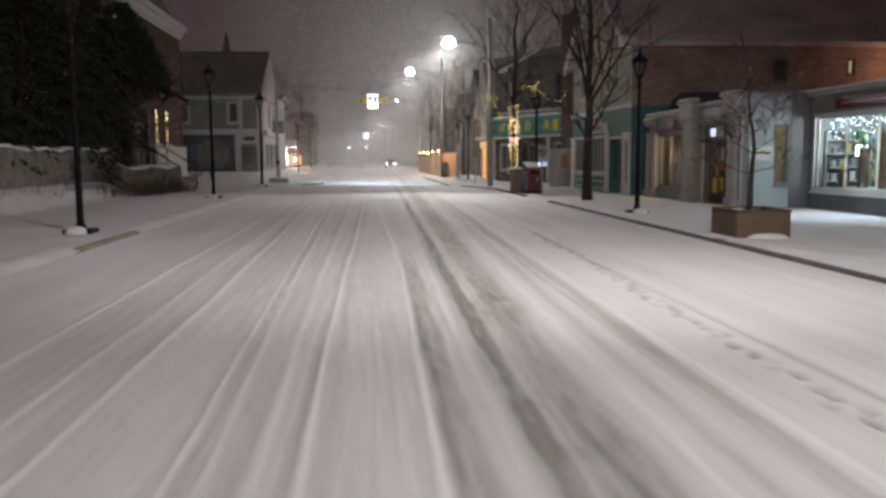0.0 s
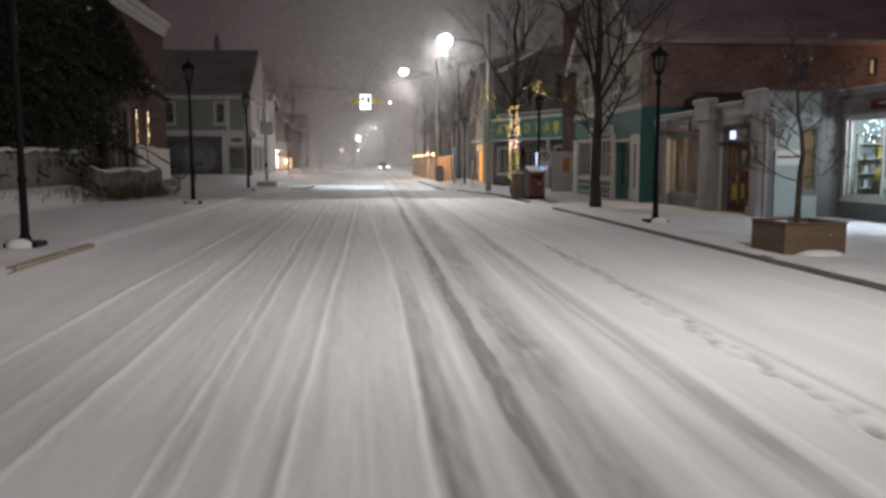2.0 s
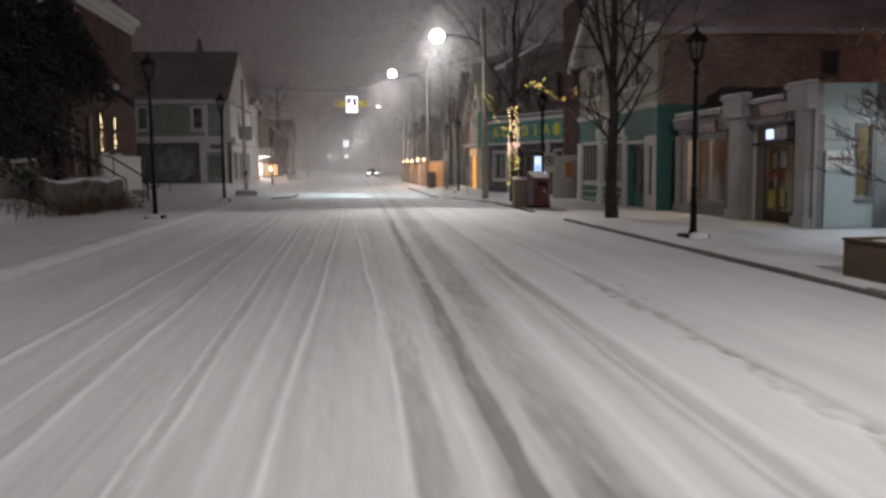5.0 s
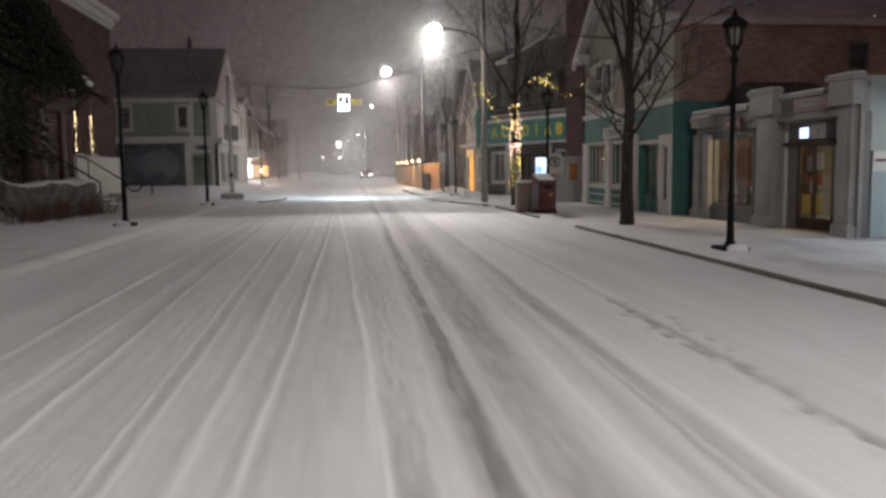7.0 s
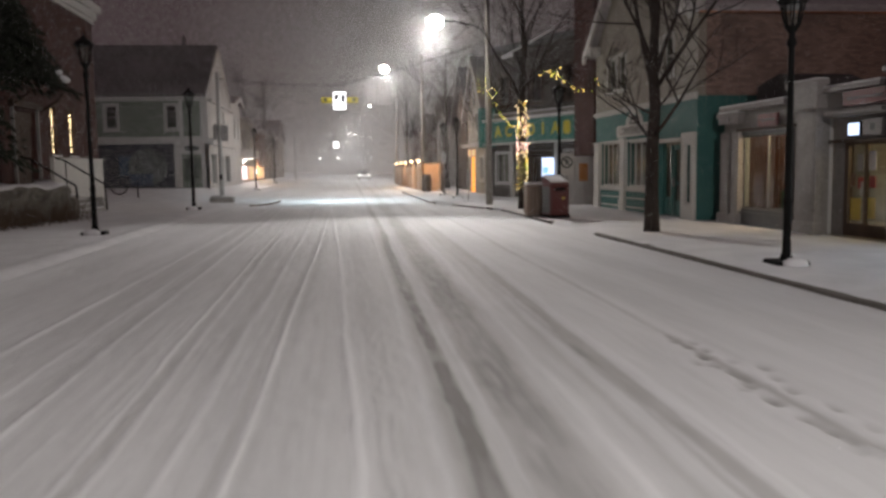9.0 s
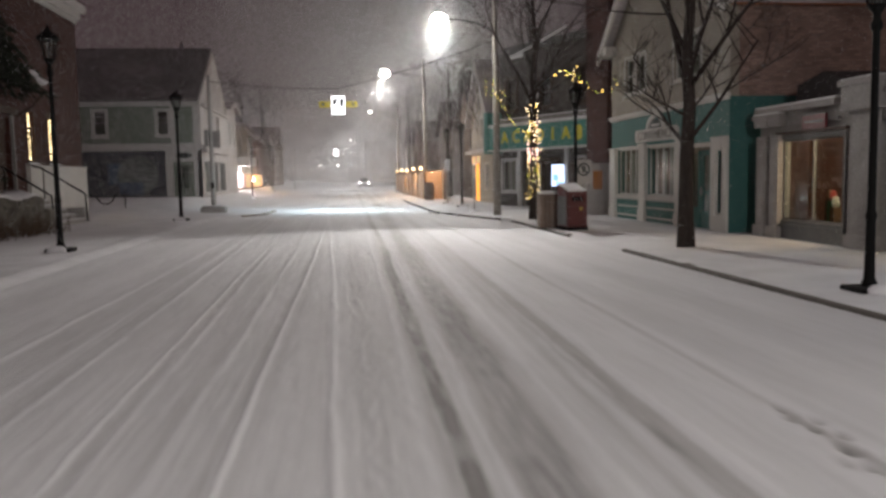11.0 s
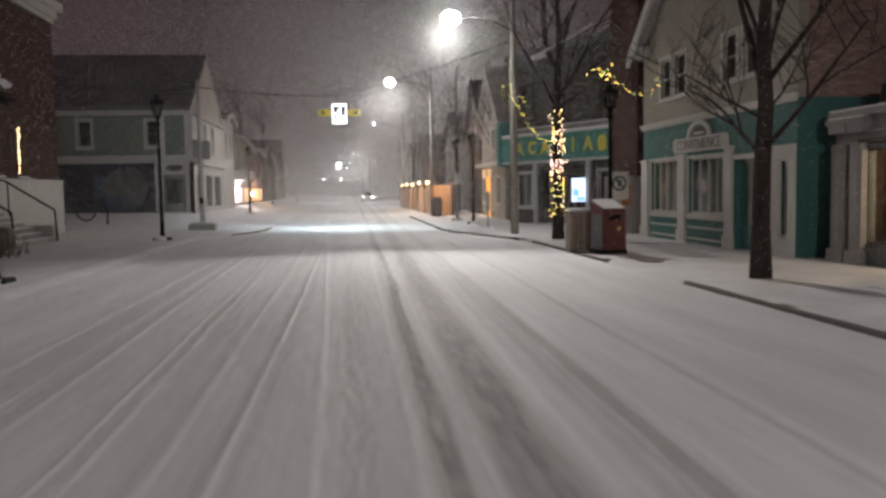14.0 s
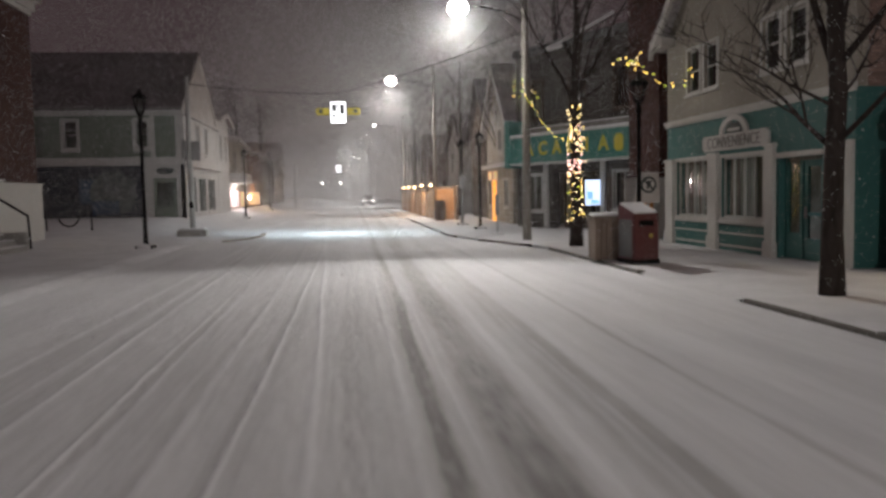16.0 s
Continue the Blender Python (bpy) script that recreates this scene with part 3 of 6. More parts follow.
def pavement(name, kerb, side, zf, label):
    ys = np.concatenate([np.arange(-14, 62, 0.25), np.arange(62, 150, 3.0), np.arange(150, 341, 20.0)])
    g = np.concatenate([np.linspace(0, 8, 60), np.linspace(8.5, 75, 24)])
    YY = np.repeat(ys[:, None], len(g), 1)
    XX = kerb(YY) + side * g[None, :] + side * 0.012
    tagged(new(name, sheet_mesh(name, XX, YY, zf, SNOW)), label, "pavement", kind="structure")


pavement("pavement_right", right_kerb, 1, right_height, "pavement under smooth fresh snow")
pavement("pavement_left", left_kerb, -1, left_height, "pavement and verge under smooth fresh snow")
gb = bmesh.new()
bmesh.ops.create_grid(gb, x_segments=8, y_segments=8, size=900, matrix=Matrix.Translation((0, 300, -1.6)))
tagged(new("ground", mesh_of(gb, "ground", SNOW)), "snow-covered ground reaching to the horizon", "ground", kind="structure")


# ---- kerbs ----
def kerb_run(name, kerb, side, spans, label, top=0.105, broad=0.12, mat=None):
    root = thing(name, (0, 0, 0), label, "kerb", kind="structure")
    for y0, y1 in spans:
        y = y0
        while y < y1 - 0.3:
            e = min(y + 1.8, y1)
            xa, xb = float(kerb(y)), float(kerb(e))
            bm = bmesh.new()
            j = random.uniform(-0.012, 0.012)
            lo, hi = -0.25, top + j * 0.5
            q = []
            for yy, xx in ((y + 0.008, xa), (e - 0.008, xb)):
                for off, z in ((-0.03, lo), (-0.03, hi - 0.015), (-0.015, hi), (broad, hi), (broad, lo)):
                    q.append(bm.verts.new((xx + side * (off + j), yy, road_z(xx) + z)))
            for i in range(5):
                bm.faces.new((q[i], q[(i + 1) % 5], q[5 + (i + 1) % 5], q[5 + i]))
            bm.faces.new(q[:5][::-1])
            bm.faces.new(q[5:])
            part("kerb_stone", bm, mat or KERB, root)
            y = e
    return root


kerb_run("kerb_right", right_kerb, 1, [(-10, 28.0), (32.2, 39.6), (41.5, 44.5), (47, 49.5), (50.5, 66)], "dark exposed stone kerb along the snowy pavement", 0.10)
kerb_run("kerb_left", left_kerb, -1, [(12.6, 15.8), (45.5, 51.0)], "tan exposed stretch of kerb in the snow", 0.112, 0.11, TANSTONE)


# ---- street lamps and poles ----
def post_lamp(at, label, tall=1.0, group="post lamps along the street"):
    root = thing("street_lamp", at, label, "street lamp", group)
    root.scale.z = tall
    part("base_plate", boxes([(-0.26, 0.26, -0.26, 0.26, -0.12, 0.07)], 0.015), BLACK, root)
    part("snow_cap", ball(bmesh.new(), (0.0, -0.27, 0.03), 0.22, 10, (1, 0.6, 0.5)), SNOW, root, "small mound of snow on the foot", True)
    part("post", lathe(bmesh.new(), [(0.10, 0.05), (0.10, 0.12), (0.072, 0.18), (0.066, 0.40), (0.062, 0.95), (0.074, 0.98), (0.074, 1.03), (0.056, 1.08), (0.046, 3.40), (0.075, 3.44), (0.075, 3.50), (0.05, 3.55), (0.05, 3.62), (0.11, 3.70)], 12), BLACK, root, "", True)
    lan = part("lantern", lathe(bmesh.new(), [(0.10, 3.68), (0.12, 3.72), (0.115, 3.735)], 8), BLACK, root, "black lantern cage")
    for k in range(8):
        a = 2 * math.pi * (k + 0.5) / 8
        c, s = math.cos(a), math.sin(a)
        part("bar", tube(bmesh.new(), [(0.11 * c, 0.11 * s, 3.72), (0.19 * c, 0.19 * s, 4.10)], 0.013, 4), BLACK, lan)
    part("glass", lathe(bmesh.new(), [(0.10, 3.735), (0.178, 4.09)], 8), GLASS, lan, "unlit clear lantern glass")
    part("hood", lathe(bmesh.new(), [(0.235, 4.09), (0.235, 4.13), (0.16, 4.20), (0.07, 4.26), (0.03, 4.33), (0.02, 4.40)], 12), BLACK, root)
    return root


for x, y, t in ((-4.85, 15.4, "black lantern post lamp in the snow by the kerb"), (-4.95, 29.4, "black lantern post lamp before the brick hall"), (-4.85, 42.0, "black lantern post lamp near the corner"),
                (-5.7, 73.5, "black lantern post lamp by the lit shops"), (-6.2, 96.5, "black lantern post lamp far down the street"),
                (8.08, 21.0, "black lantern post lamp on the shop pavement"), (8.15, 35.0, "black lantern post lamp behind the bins"), (7.2, 52.4, "slim black lantern post lamp past the theatre"), (7.1, 57.5, "slim black lantern post lamp near the patio")):
    post_lamp((x, y, gz(x, y)), t, 1.1 if x < 0 else 1.0)


def cobra_lamp(at, height, reach, lift, label, lamp_scale=1.0, glow=None, wood=True):
    """A utility pole with a street light on a bracket over the road."""
    root = thing("utility_pole", at, label, "utility pole", "utility poles with street lights")
    r = 0.15
    part("pole", tube(bmesh.new(), [(0, 0, -0.3), (0.01, 0, height * 0.5), (0.0, 0, height)], [r, r * 0.85, r * 0.65], 10), POLEWOOD if wood else PALEPOLE, root, "", True)
    hz = height - lift
    part("bracket", tube(bmesh.new(), [(0, 0, hz - 0.5), (-reach * 0.35, 0, hz - 0.15), (-reach * 0.75, 0, hz), (-reach, 0, hz)], 0.03, 6), BLACK, root, "", True)
    part("brace", tube(bmesh.new(), [(0, 0, hz - 1.1), (-reach * 0.5, 0, hz - 0.12)], 0.014, 5), BLACK, root)
    s = lamp_scale
    head = part("lamp_head", ball(bmesh.new(), (-reach - 0.25, 0, hz + 0.02), 0.36 * s, 12, (1.2, 0.55, 0.28)), GREYMETAL, root, "cobra-head luminaire", True)
    # lens ball larger than a real lens, imitating the bloom round the lamp
    part("lens", ball(bmesh.new(), (-reach - 0.28, 0, hz - 0.07 * s), 0.37 * s, 28, (1.05, 0.95, 0.88)), glow or G_LAMP, head, "white glowing lens ball, oversized to imitate bloom", True)
    return root


cobra_lamp((7.3, 43.3, gz(7.3, 43.3)), 9.0, 1.95, 1.25, "weathered wooden utility pole with a bright street light", 0.86)
cobra_lamp((7.1, 70.0, gz(7.1, 70)), 10.0, 2.5, 0.95, "wooden utility pole with a bright street light", 0.85)
for lx, ly, lh, ls in ((4.1, 98.0, 9.45, 0.36), (2.5, 163.0, 9.4, 0.30), (3.6, 171.0, 9.4, 0.30), (1.9, 208.0, 9.4, 0.36), (1.2, 250.0, 9.4, 0.40), (-0.2, 205.0, 5.4, 0.65), (-4.4, 205.0, 5.4, 0.55)):
    cobra_lamp((lx + 2.9, ly, gz(7, ly)), lh, 2.6, 0.95, "distant utility pole with a street light", ls, G_FAR)
# out of view: added to carry the assumed light at y 1.5
cobra_lamp((7.3, 1.5, gz(7.3, 1.5)), 9.2, 1.95, 1.25, "unseen wooden utility pole and street light, assumed from the bright foreground")
# pale corner pole with its block, signal box and plate
cp = thing("corner_pole", (-4.78, 49.2, gz(-4.78, 49.2)), "pale steel pole on a snowy concrete block", "pole")
part("block", boxes([(-0.55, 0.55, -0.35, 0.35, -0.2, 0.24)], 0.03), CONCRETE, cp)
part("block_snow", boxes([(-0.5, 0.5, -0.3, 0.3, 0.23, 0.33)], 0.04), SNOW, cp, "snow on the block", True)
part("pole", tube(bmesh.new(), [(0, 0, 0.1), (0, 0, 3.0), (0, 0, 6.2)], [0.11, 0.10, 0.08], 10), PALEPOLE, cp, "", True)
part("signal_box", boxes([(-0.28, -0.10, -0.16, 0.16, 3.0, 3.75)], 0.02), GREYMETAL, cp)
part("plate", boxes([(0.08, 0.42, -0.13, -0.10, 2.95, 3.7)]), GREYMETAL, cp, "back of a grey plate")
part("push_button", boxes([(-0.07, 0.07, -0.17, -0.09, 1.1, 1.35)], 0.01), BLACK, cp)


# ---- overhead crossing sign and wires ----
def cable(name, p, q, sag, r=0.012, label="thin black overhead cable", mat=None):
    p, q = Vector(p), Vector(q)
    bm = tube(bmesh.new(), [p.lerp(q, t / 14) - Z * (sag * 4 * (t / 14) * (1 - t / 14)) for t in range(15)], r, 5)
    return tagged(new(name, mesh_of(bm, name, mat or BLACK)), label, "cable")


cs = thing("crossing_sign", (1.0, 52.0, 4.72), "lit white box sign with yellow beacons hung over the street", "traffic sign")
part("housing", boxes([(-0.36, 0.36, -0.14, 0.14, 0, 1.0)], 0.03), BLACK, cs)
part("face", boxes([(-0.33, 0.33, -0.16, -0.142, 0.04, 0.96)], 0.008), G_SIGN, cs, "glowing white sign face")
part("symbol", boxes([(-0.27, -0.07, -0.172, -0.162, 0.55, 0.84), (0.08, 0.27, -0.172, -0.162, 0.42, 0.84), (-0.25, -0.13, -0.172, -0.162, 0.28, 0.44), (-0.04, 0.03, -0.172, -0.162, 0.70, 0.86), (0.0, 0.06, -0.172, -0.162, 0.2, 0.4)]), DARKTEXT, cs, "dark plain bars")
for s in (-1, 1):
    bc = part("beacon", boxes([(s * 0.38, s * 0.95, -0.13, 0.13, 0.40, 0.70)], 0.03), YELLOW, cs, "yellow beacon housing")
    part("beacon_lens", lathe(bmesh.new(), [(0.10, 0.0), (0.10, 0.02)], 14), DARKTEXT, bc).matrix_local = pose(s * 0.74, -0.13, 0.55, 90, 0, 0)
part("hanger", tube(bmesh.new(), [(0, 0, 0.98), (0, 0, 1.32)], 0.03, 6), GREYMETAL, cs)
cable("span_wire", (-4.78, 49.2, 6.1), (1.0, 52.0, 6.05), 0.12, 0.018, "black span wire carrying the crossing sign")
cable("span_wire", (1.0, 52.0, 6.05), (7.3, 43.4, 7.0), 0.12, 0.018, "black span wire carrying the crossing sign")
fs = thing("crossing_sign", (0.2, 124.0, 4.6), "distant lit white box sign over the street", "traffic sign")
part("housing", boxes([(-0.4, 0.4, -0.14, 0.14, 0, 1.0)], 0.03), BLACK, fs)
part("face", boxes([(-0.38, 0.38, -0.16, -0.142, 0.03, 0.97)]), G_SIGN, fs, "glowing white sign face")
part("hanger", tube(bmesh.new(), [(0, 0, 0.98), (0, 0.9, 1.18)], 0.03, 6), GREYMETAL, fs)
cp2 = thing("utility_pole", (-5.5, 124.0, 0.1), "plain distant pole carrying a span wire", "utility pole")
part("pole", tube(bmesh.new(), [(0, 0, -0.3), (0, 0, 6.4)], [0.12, 0.09], 8), PALEPOLE, cp2)
cable("span_wire", (-5.5, 124, 6.0), (7.0, 126, 6.2), 0.3, 0.02, "far span wire over the street")
cable("overhead_cable", (7.3, 43.3, 8.6), (7.1, 70.0, 9.6), 0.5)
cable("overhead_cable", (7.3, 43.3, 8.2), (7.3, 1.5, 8.8), 0.7)
cable("overhead_cable", (7.3, 43.3, 6.3), (11.2, 41.0, 8.0), 0.25, 0.016)
cable("snowy_cable", (7.32, 40.4, 5.90), (9.38, 40.4, 7.0), 0.03, 0.05, "service cable carrying a line of snow", SNOW)
cable("snowy_cable", (7.32, 40.3, 5.86), (7.75, 40.3, 5.98), 0.01, 0.07, "service cable carrying a line of snow", SNOW)
cable("overhead_cable", (11.4, 36.4, 9.6), (7.3, 1.5, 8.4), 0.6, 0.02)


# ---- bare trees ----
def grow(bm, p, d, length, r, level, rnd, twigs):
    n = 4 if level < 2 else 3
    pts, rad = [p.copy()], [r]
    q = p.copy()
    for i in range(n):
        d = (d + Vector((rnd.gauss(0, 0.10), rnd.gauss(0, 0.10), rnd.gauss(0.06, 0.06)))).normalized()
        q = q + d * length / n
        pts.append(q.copy())
        rad.append(max(0.004, r * (1 - 0.62 * (i + 1) / n)))
    tube(bm if level < 2 else twigs, pts, rad, 6 if level < 2 else 4)
    if level >= 4:
        return
    for k in range(rnd.randint(3, 5) if level < 3 else 3):
        t = rnd.uniform(0.3, 1.0)
        i = min(n - 1, int(t * n))
        base = pts[i].lerp(pts[i + 1], t * n - i) if t < 1 else pts[-1]
        axis = Vector((rnd.gauss(0, 1), rnd.gauss(0, 1), rnd.gauss(0.15, 0.5))).normalized()
        nd = (d * 0.75 + axis * 0.75).normalized()
        if nd.z < -0.1:
            nd.z = 0.1
        grow(bm, base, nd, length * rnd.uniform(0.5, 0.72), max(0.006, rad[min(i + 1, n)] * 0.72), level + 1, rnd, twigs)


def bare_tree(at, height, r, limbs, label, seed, group="bare street trees", name="tree"):
    rnd = random.Random(seed)
    root = thing(name, at, label, "tree", group)
    tr, tw = bmesh.new(), bmesh.new()
    n = 9
    pts = [Vector((rnd.gauss(0, 0.010) * i, rnd.gauss(0, 0.010) * i, height * i / n - 0.1)) for i in range(n + 1)]
    rad = [r * (1.18 if i == 0 else 1) * (1 - 0.85 * (i / n) ** 1.2) for i in range(n + 1)]
    tube(tr, pts, rad, 12)
    for h, ang, tilt, length, lr in limbs:
        a = radians(ang)
        t = h / height * n
        i = min(n - 1, int(t))
        p = pts[i].lerp(pts[i + 1], t - i)
        d = Vector((math.cos(a) * math.cos(radians(tilt)), math.sin(a) * math.cos(radians(tilt)), math.sin(radians(tilt))))
        lb = bmesh.new()
        grow(lb, p, d, length, lr * 0.62, 1, rnd, tw)
        part("limb", lb, BARK, root, "", True)
    part("trunk", tr, BARK, root, "", True)
    tagged(part("brushwood", tw, BARK, root), kind="stuff")
    return root


bare_tree((8.55, 27.9, gz(8.55, 27.9)), 9.5, 0.172,
          [(2.25, 100, 35, 1.7, 0.075), (2.35, -75, 32, 3.0, 0.075), (2.9, 175, 30, 1.6, 0.05), (3.3, 110, 62, 4.2, 0.11), (3.5, -60, 48, 3.4, 0.09), (3.7, 60, 58, 4.0, 0.10), (4.2, 200, 52, 3.0, 0.07),
           (4.6, -110, 50, 3.2, 0.08), (5.2, 80, 58, 3.0, 0.07), (5.6, -30, 55, 3.0, 0.07), (6.4, 150, 55, 2.4, 0.05), (6.9, -90, 60, 2.4, 0.05), (7.6, 30, 60, 2.0, 0.04), (3.0, 20, 40, 2.2, 0.05)],
          "large bare deciduous tree on the snowy pavement", 3)
bare_tree((8.0, 39.8, gz(8, 39.8)), 10.0, 0.18,
          [(3.4, 60, 60, 4.0, 0.11), (3.6, -100, 60, 3.8, 0.10), (4.2, 170, 58, 3.4, 0.09), (4.4, -20, 62, 3.6, 0.09), (5.4, 100, 60, 3.2, 0.07), (5.6, -70, 58, 3.2, 0.07), (6.6, 20, 62, 2.6, 0.06), (7.2, 200, 62, 2.4, 0.05)],
          "bare street tree with fairy lights round its trunk", 11)
for k, (x, y, h) in enumerate(((10.0, 62.0, 9), (9.4, 74.0, 11), (9.0, 88.0, 11), (8.6, 104.0, 12), (-8.2, 90.0, 10), (-8.5, 112.0, 12), (11.5, 55.5, 12))):
    bare_tree((x, y, gz(x, y)), h, 0.2, [(h * q, 67 * i + 31 * k, 58, h * 0.33, 0.07) for i, q in enumerate((0.3, 0.36, 0.42, 0.5, 0.56, 0.64, 0.72, 0.8))], "bare tree dim in the falling snow down the street", 20 + k)

# planter with a young tree
pl = thing("planter", (8.1, 14.35, gz(8.1, 14.4)), "square timber planter box rimmed with snow", "planter")
pl.scale.x = 0.93
for k in range(4):
    m = pose(0, 0, 0, 0, 0, 90 * k)
    e = 0.57 if k % 2 == 0 else 0.488
    bm = boxes([(-e, e, -0.57, -0.49, -0.03, 0.49)], 0.012)
    bmesh.ops.transform(bm, matrix=m, verts=bm.verts[:])
    part("side_board", bm, PLANTER, pl)
    e = 0.59 if k % 2 == 0 else 0.468
    bm = boxes([(-e, e, -0.59, -0.47, 0.492, 0.525)], 0.01)
    bmesh.ops.transform(bm, matrix=m, verts=bm.verts[:])
    part("rim", bm, PLANTER, pl)
part("soil", boxes([(-0.49, 0.49, -0.49, 0.49, 0.30, 0.43)]), SOIL, pl)
sb = bmesh.new()
bmesh.ops.create_grid(sb, x_segments=14, y_segments=14, size=0.50)
for v in sb.verts:
    v.co.z = 0.47 + 0.05 * noise.noise(v.co * 3) - 0.05 * math.exp(-((v.co.x - 0.2) ** 2 + (v.co.y - 0.1) ** 2) / 0.05)
part("snow", sb, SNOW, pl, "snow lying in the box", True)
bare_tree((8.1, 14.4, gz(8, 14.4) + 0.42), 3.0, 0.055,
          [(0.85, 180, 12, 0.7, 0.02), (0.9, -10, 15, 0.65, 0.018), (1.25, 200, 20, 0.7, 0.02), (1.3, 20, 18, 0.75, 0.02), (1.6, 100, 30, 0.8, 0.02), (1.65, -60, 30, 0.8, 0.02), (1.9, 170, 40, 0.8, 0.018), (2.1, 0, 42, 0.8, 0.018), (2.3, 80, 50, 0.7, 0.015), (2.4, -120, 50, 0.7, 0.015)],
          "young bare tree planted in the timber box", 5, "", "sapling")
part("snow_drift", ball(bmesh.new(), (0.05, -0.64, 0.0), 0.30, 10, (1.5, 0.7, 0.3)), SNOW, pl, "small drift against the box", True)


# ---- bins, signs, posts ----
wb = thing("litter_bin", (7.42, 35.0, gz(7.4, 35.0)), "weathered timber slat litter bin with a snowy lid", "bin", turn=-6)
part("liner", boxes([(-0.36, 0.36, -0.36, 0.36, 0.0, 0.95)]), BLACK, wb)
for k in range(4):
    for i in range(6):
        bm = boxes([(-0.40 + i * 0.135, -0.28 + i * 0.135, -0.42, -0.37, 0.02, 0.97)], 0.008)
        bmesh.ops.transform(bm, matrix=pose(0, 0, 0, 0, 0, 90 * k), verts=bm.verts[:])
        part("slat", bm, WOODSLAT, wb)
part("lid", boxes([(-0.45, 0.45, -0.45, 0.45, 0.95, 1.02)], 0.015), WOODSLAT, wb)
part("lid_snow", boxes([(-0.42, 0.42, -0.42, 0.42, 1.01, 1.10)], 0.04), SNOW, wb, "snow on the lid", True)
rb = thing("recycling_bin", (7.72, 33.9, gz(7.7, 33.9)), "tall dark red enclosed recycling bin with a sloping top", "bin", turn=9)
bm = bmesh.new()
prof = [(-0.36, 0.0), (-0.36, 1.10), (0.36, 1.32), (0.36, 0.0)]
q = [[bm.verts.new((s * 0.31, y, z)) for y, z in prof] for s in (-1, 1)]
for i in range(4):
    bm.faces.new((q[0][i], q[0][(i + 1) % 4], q[1][(i + 1) % 4], q[1][i]))
bm.faces.new(q[0])
bm.faces.new(q[1][::-1])
bmesh.ops.bevel(bm, geom=bm.edges[:], offset=0.02, segments=2, affect="EDGES")
part("body", bm, REDPAINT, rb)
part("plinth", boxes([(-0.33, 0.33, -0.38, 0.38, -0.05, 0.10)], 0.01), BLACK, rb)
part("side_panel", boxes([(-0.325, -0.313, -0.30, 0.30, 0.14, 0.98)], 0.004), DARKSTONE, rb, "dark grey side panel")
part("front_door", boxes([(-0.28, 0.28, -0.378, -0.363, 0.16, 0.76)], 0.004), REDPAINT, rb)
part("slot", boxes([(-0.18, 0.18, -0.380, -0.363, 0.84, 0.96)], 0.004), BLACK, rb, "black deposit slot")
part("badge", lathe(bmesh.new(), [(0.05, 0), (0.05, 0.01)], 16), GOODS[5], rb, "small yellow round badge").matrix_local = pose(0.1, -0.378, 0.62, 90, 0, 0)
tb = bmesh.new()
box(tb, -0.29, 0.29, -0.36, 0.36, 0, 0.035, 0.015)
part("top_snow", tb, SNOW, rb, "snow on the sloping top").matrix_local = pose(0, 0, 1.212, 17.0, 0, 0)


def sign_post(at, height, rows, label, category="sign"):
    root = thing("sign_post", at, label, category)
    part("post", boxes([(-0.03, 0.03, -0.02, 0.02, -0.1, height)], 0.004), GREYMETAL, root)
    for nm, w, b0, b1, mat in rows:
        part(nm, boxes([(-w / 2, w / 2, -0.035, -0.022, b0, b1)], 0.004), mat, root)
    return root


np_ = sign_post((8.45, 35.2, gz(8.45, 35.2)), 2.08, [("plate", 0.52, 1.32, 2.05, GREYTRIM)], "grey no-parking sign on a slim post")
rg = lathe(bmesh.new(), [(0.2, 0.0), (0.2, 0.008)], 24)
part("ring", rg, DARKTEXT, np_, "dark ring symbol").matrix_local = pose(0, -0.036, 1.75, 90, 0, 0)
part("ring_field", lathe(bmesh.new(), [(0.145, 0.0), (0.145, 0.012)], 24), GREYTRIM, np_).matrix_local = pose(0, -0.036, 1.75, 90, 0, 0)
part("slash", boxes([(-0.17, 0.17, -0.052, -0.046, -0.025, 0.025)]), DARKTEXT, np_).matrix_local = pose(0, 0, 1.75, 0, 45, 0)
part("letter_bar", boxes([(-0.05, 0.0, -0.052, -0.046, 1.65, 1.85), (0.0, 0.06, -0.052, -0.046, 1.75, 1.85)]), DARKTEXT, np_)
sp = sign_post((6.95, 46.9, gz(6.9, 46.9)), 1.55, [("plate", 0.16, 0.75, 1.5, GREYMETAL)], "short grey marker post at the kerb")
part("foot", boxes([(-0.25, 0.25, -0.12, 0.12, -0.05, 0.10)], 0.03), SNOW, sp, "snow round the foot", True)
sign_post((7.0, 56.6, gz(7, 56.6)), 2.6, [("plate", 0.3, 1.9, 2.5, GREYMETAL)], "thin grey sign post by the kerb")

# bicycle rack
rk = thing("bike_rack", (-10.2, 51.6, gz(-10.2, 51.6)), "black tubular bicycle rack standing in the snow", "bike rack")
part("post", tube(bmesh.new(), [(-0.9, 0, -0.2), (-0.9, 0, 0.85)], 0.035, 8), BLACK, rk)
part("post", tube(bmesh.new(), [(0.9, 0, -0.2), (0.9, 0, 0.85)], 0.035, 8), BLACK, rk)
part("hoop", tube(bmesh.new(), [(0.42 * math.cos(a), 0, 0.62 - 0.45 * math.sin(a)) for a in np.linspace(0, math.pi, 14)] , 0.035, 8), BLACK, rk)
part("rail", tube(bmesh.new(), [(-0.9, 0, 0.62), (-0.42, 0, 0.62)], 0.02, 6), BLACK, rk)
part("rail", tube(bmesh.new(), [(0.42, 0, 0.62), (0.9, 0, 0.62)], 0.02, 6), BLACK, rk)


# ---- fairy lights ----
BULBS = {}


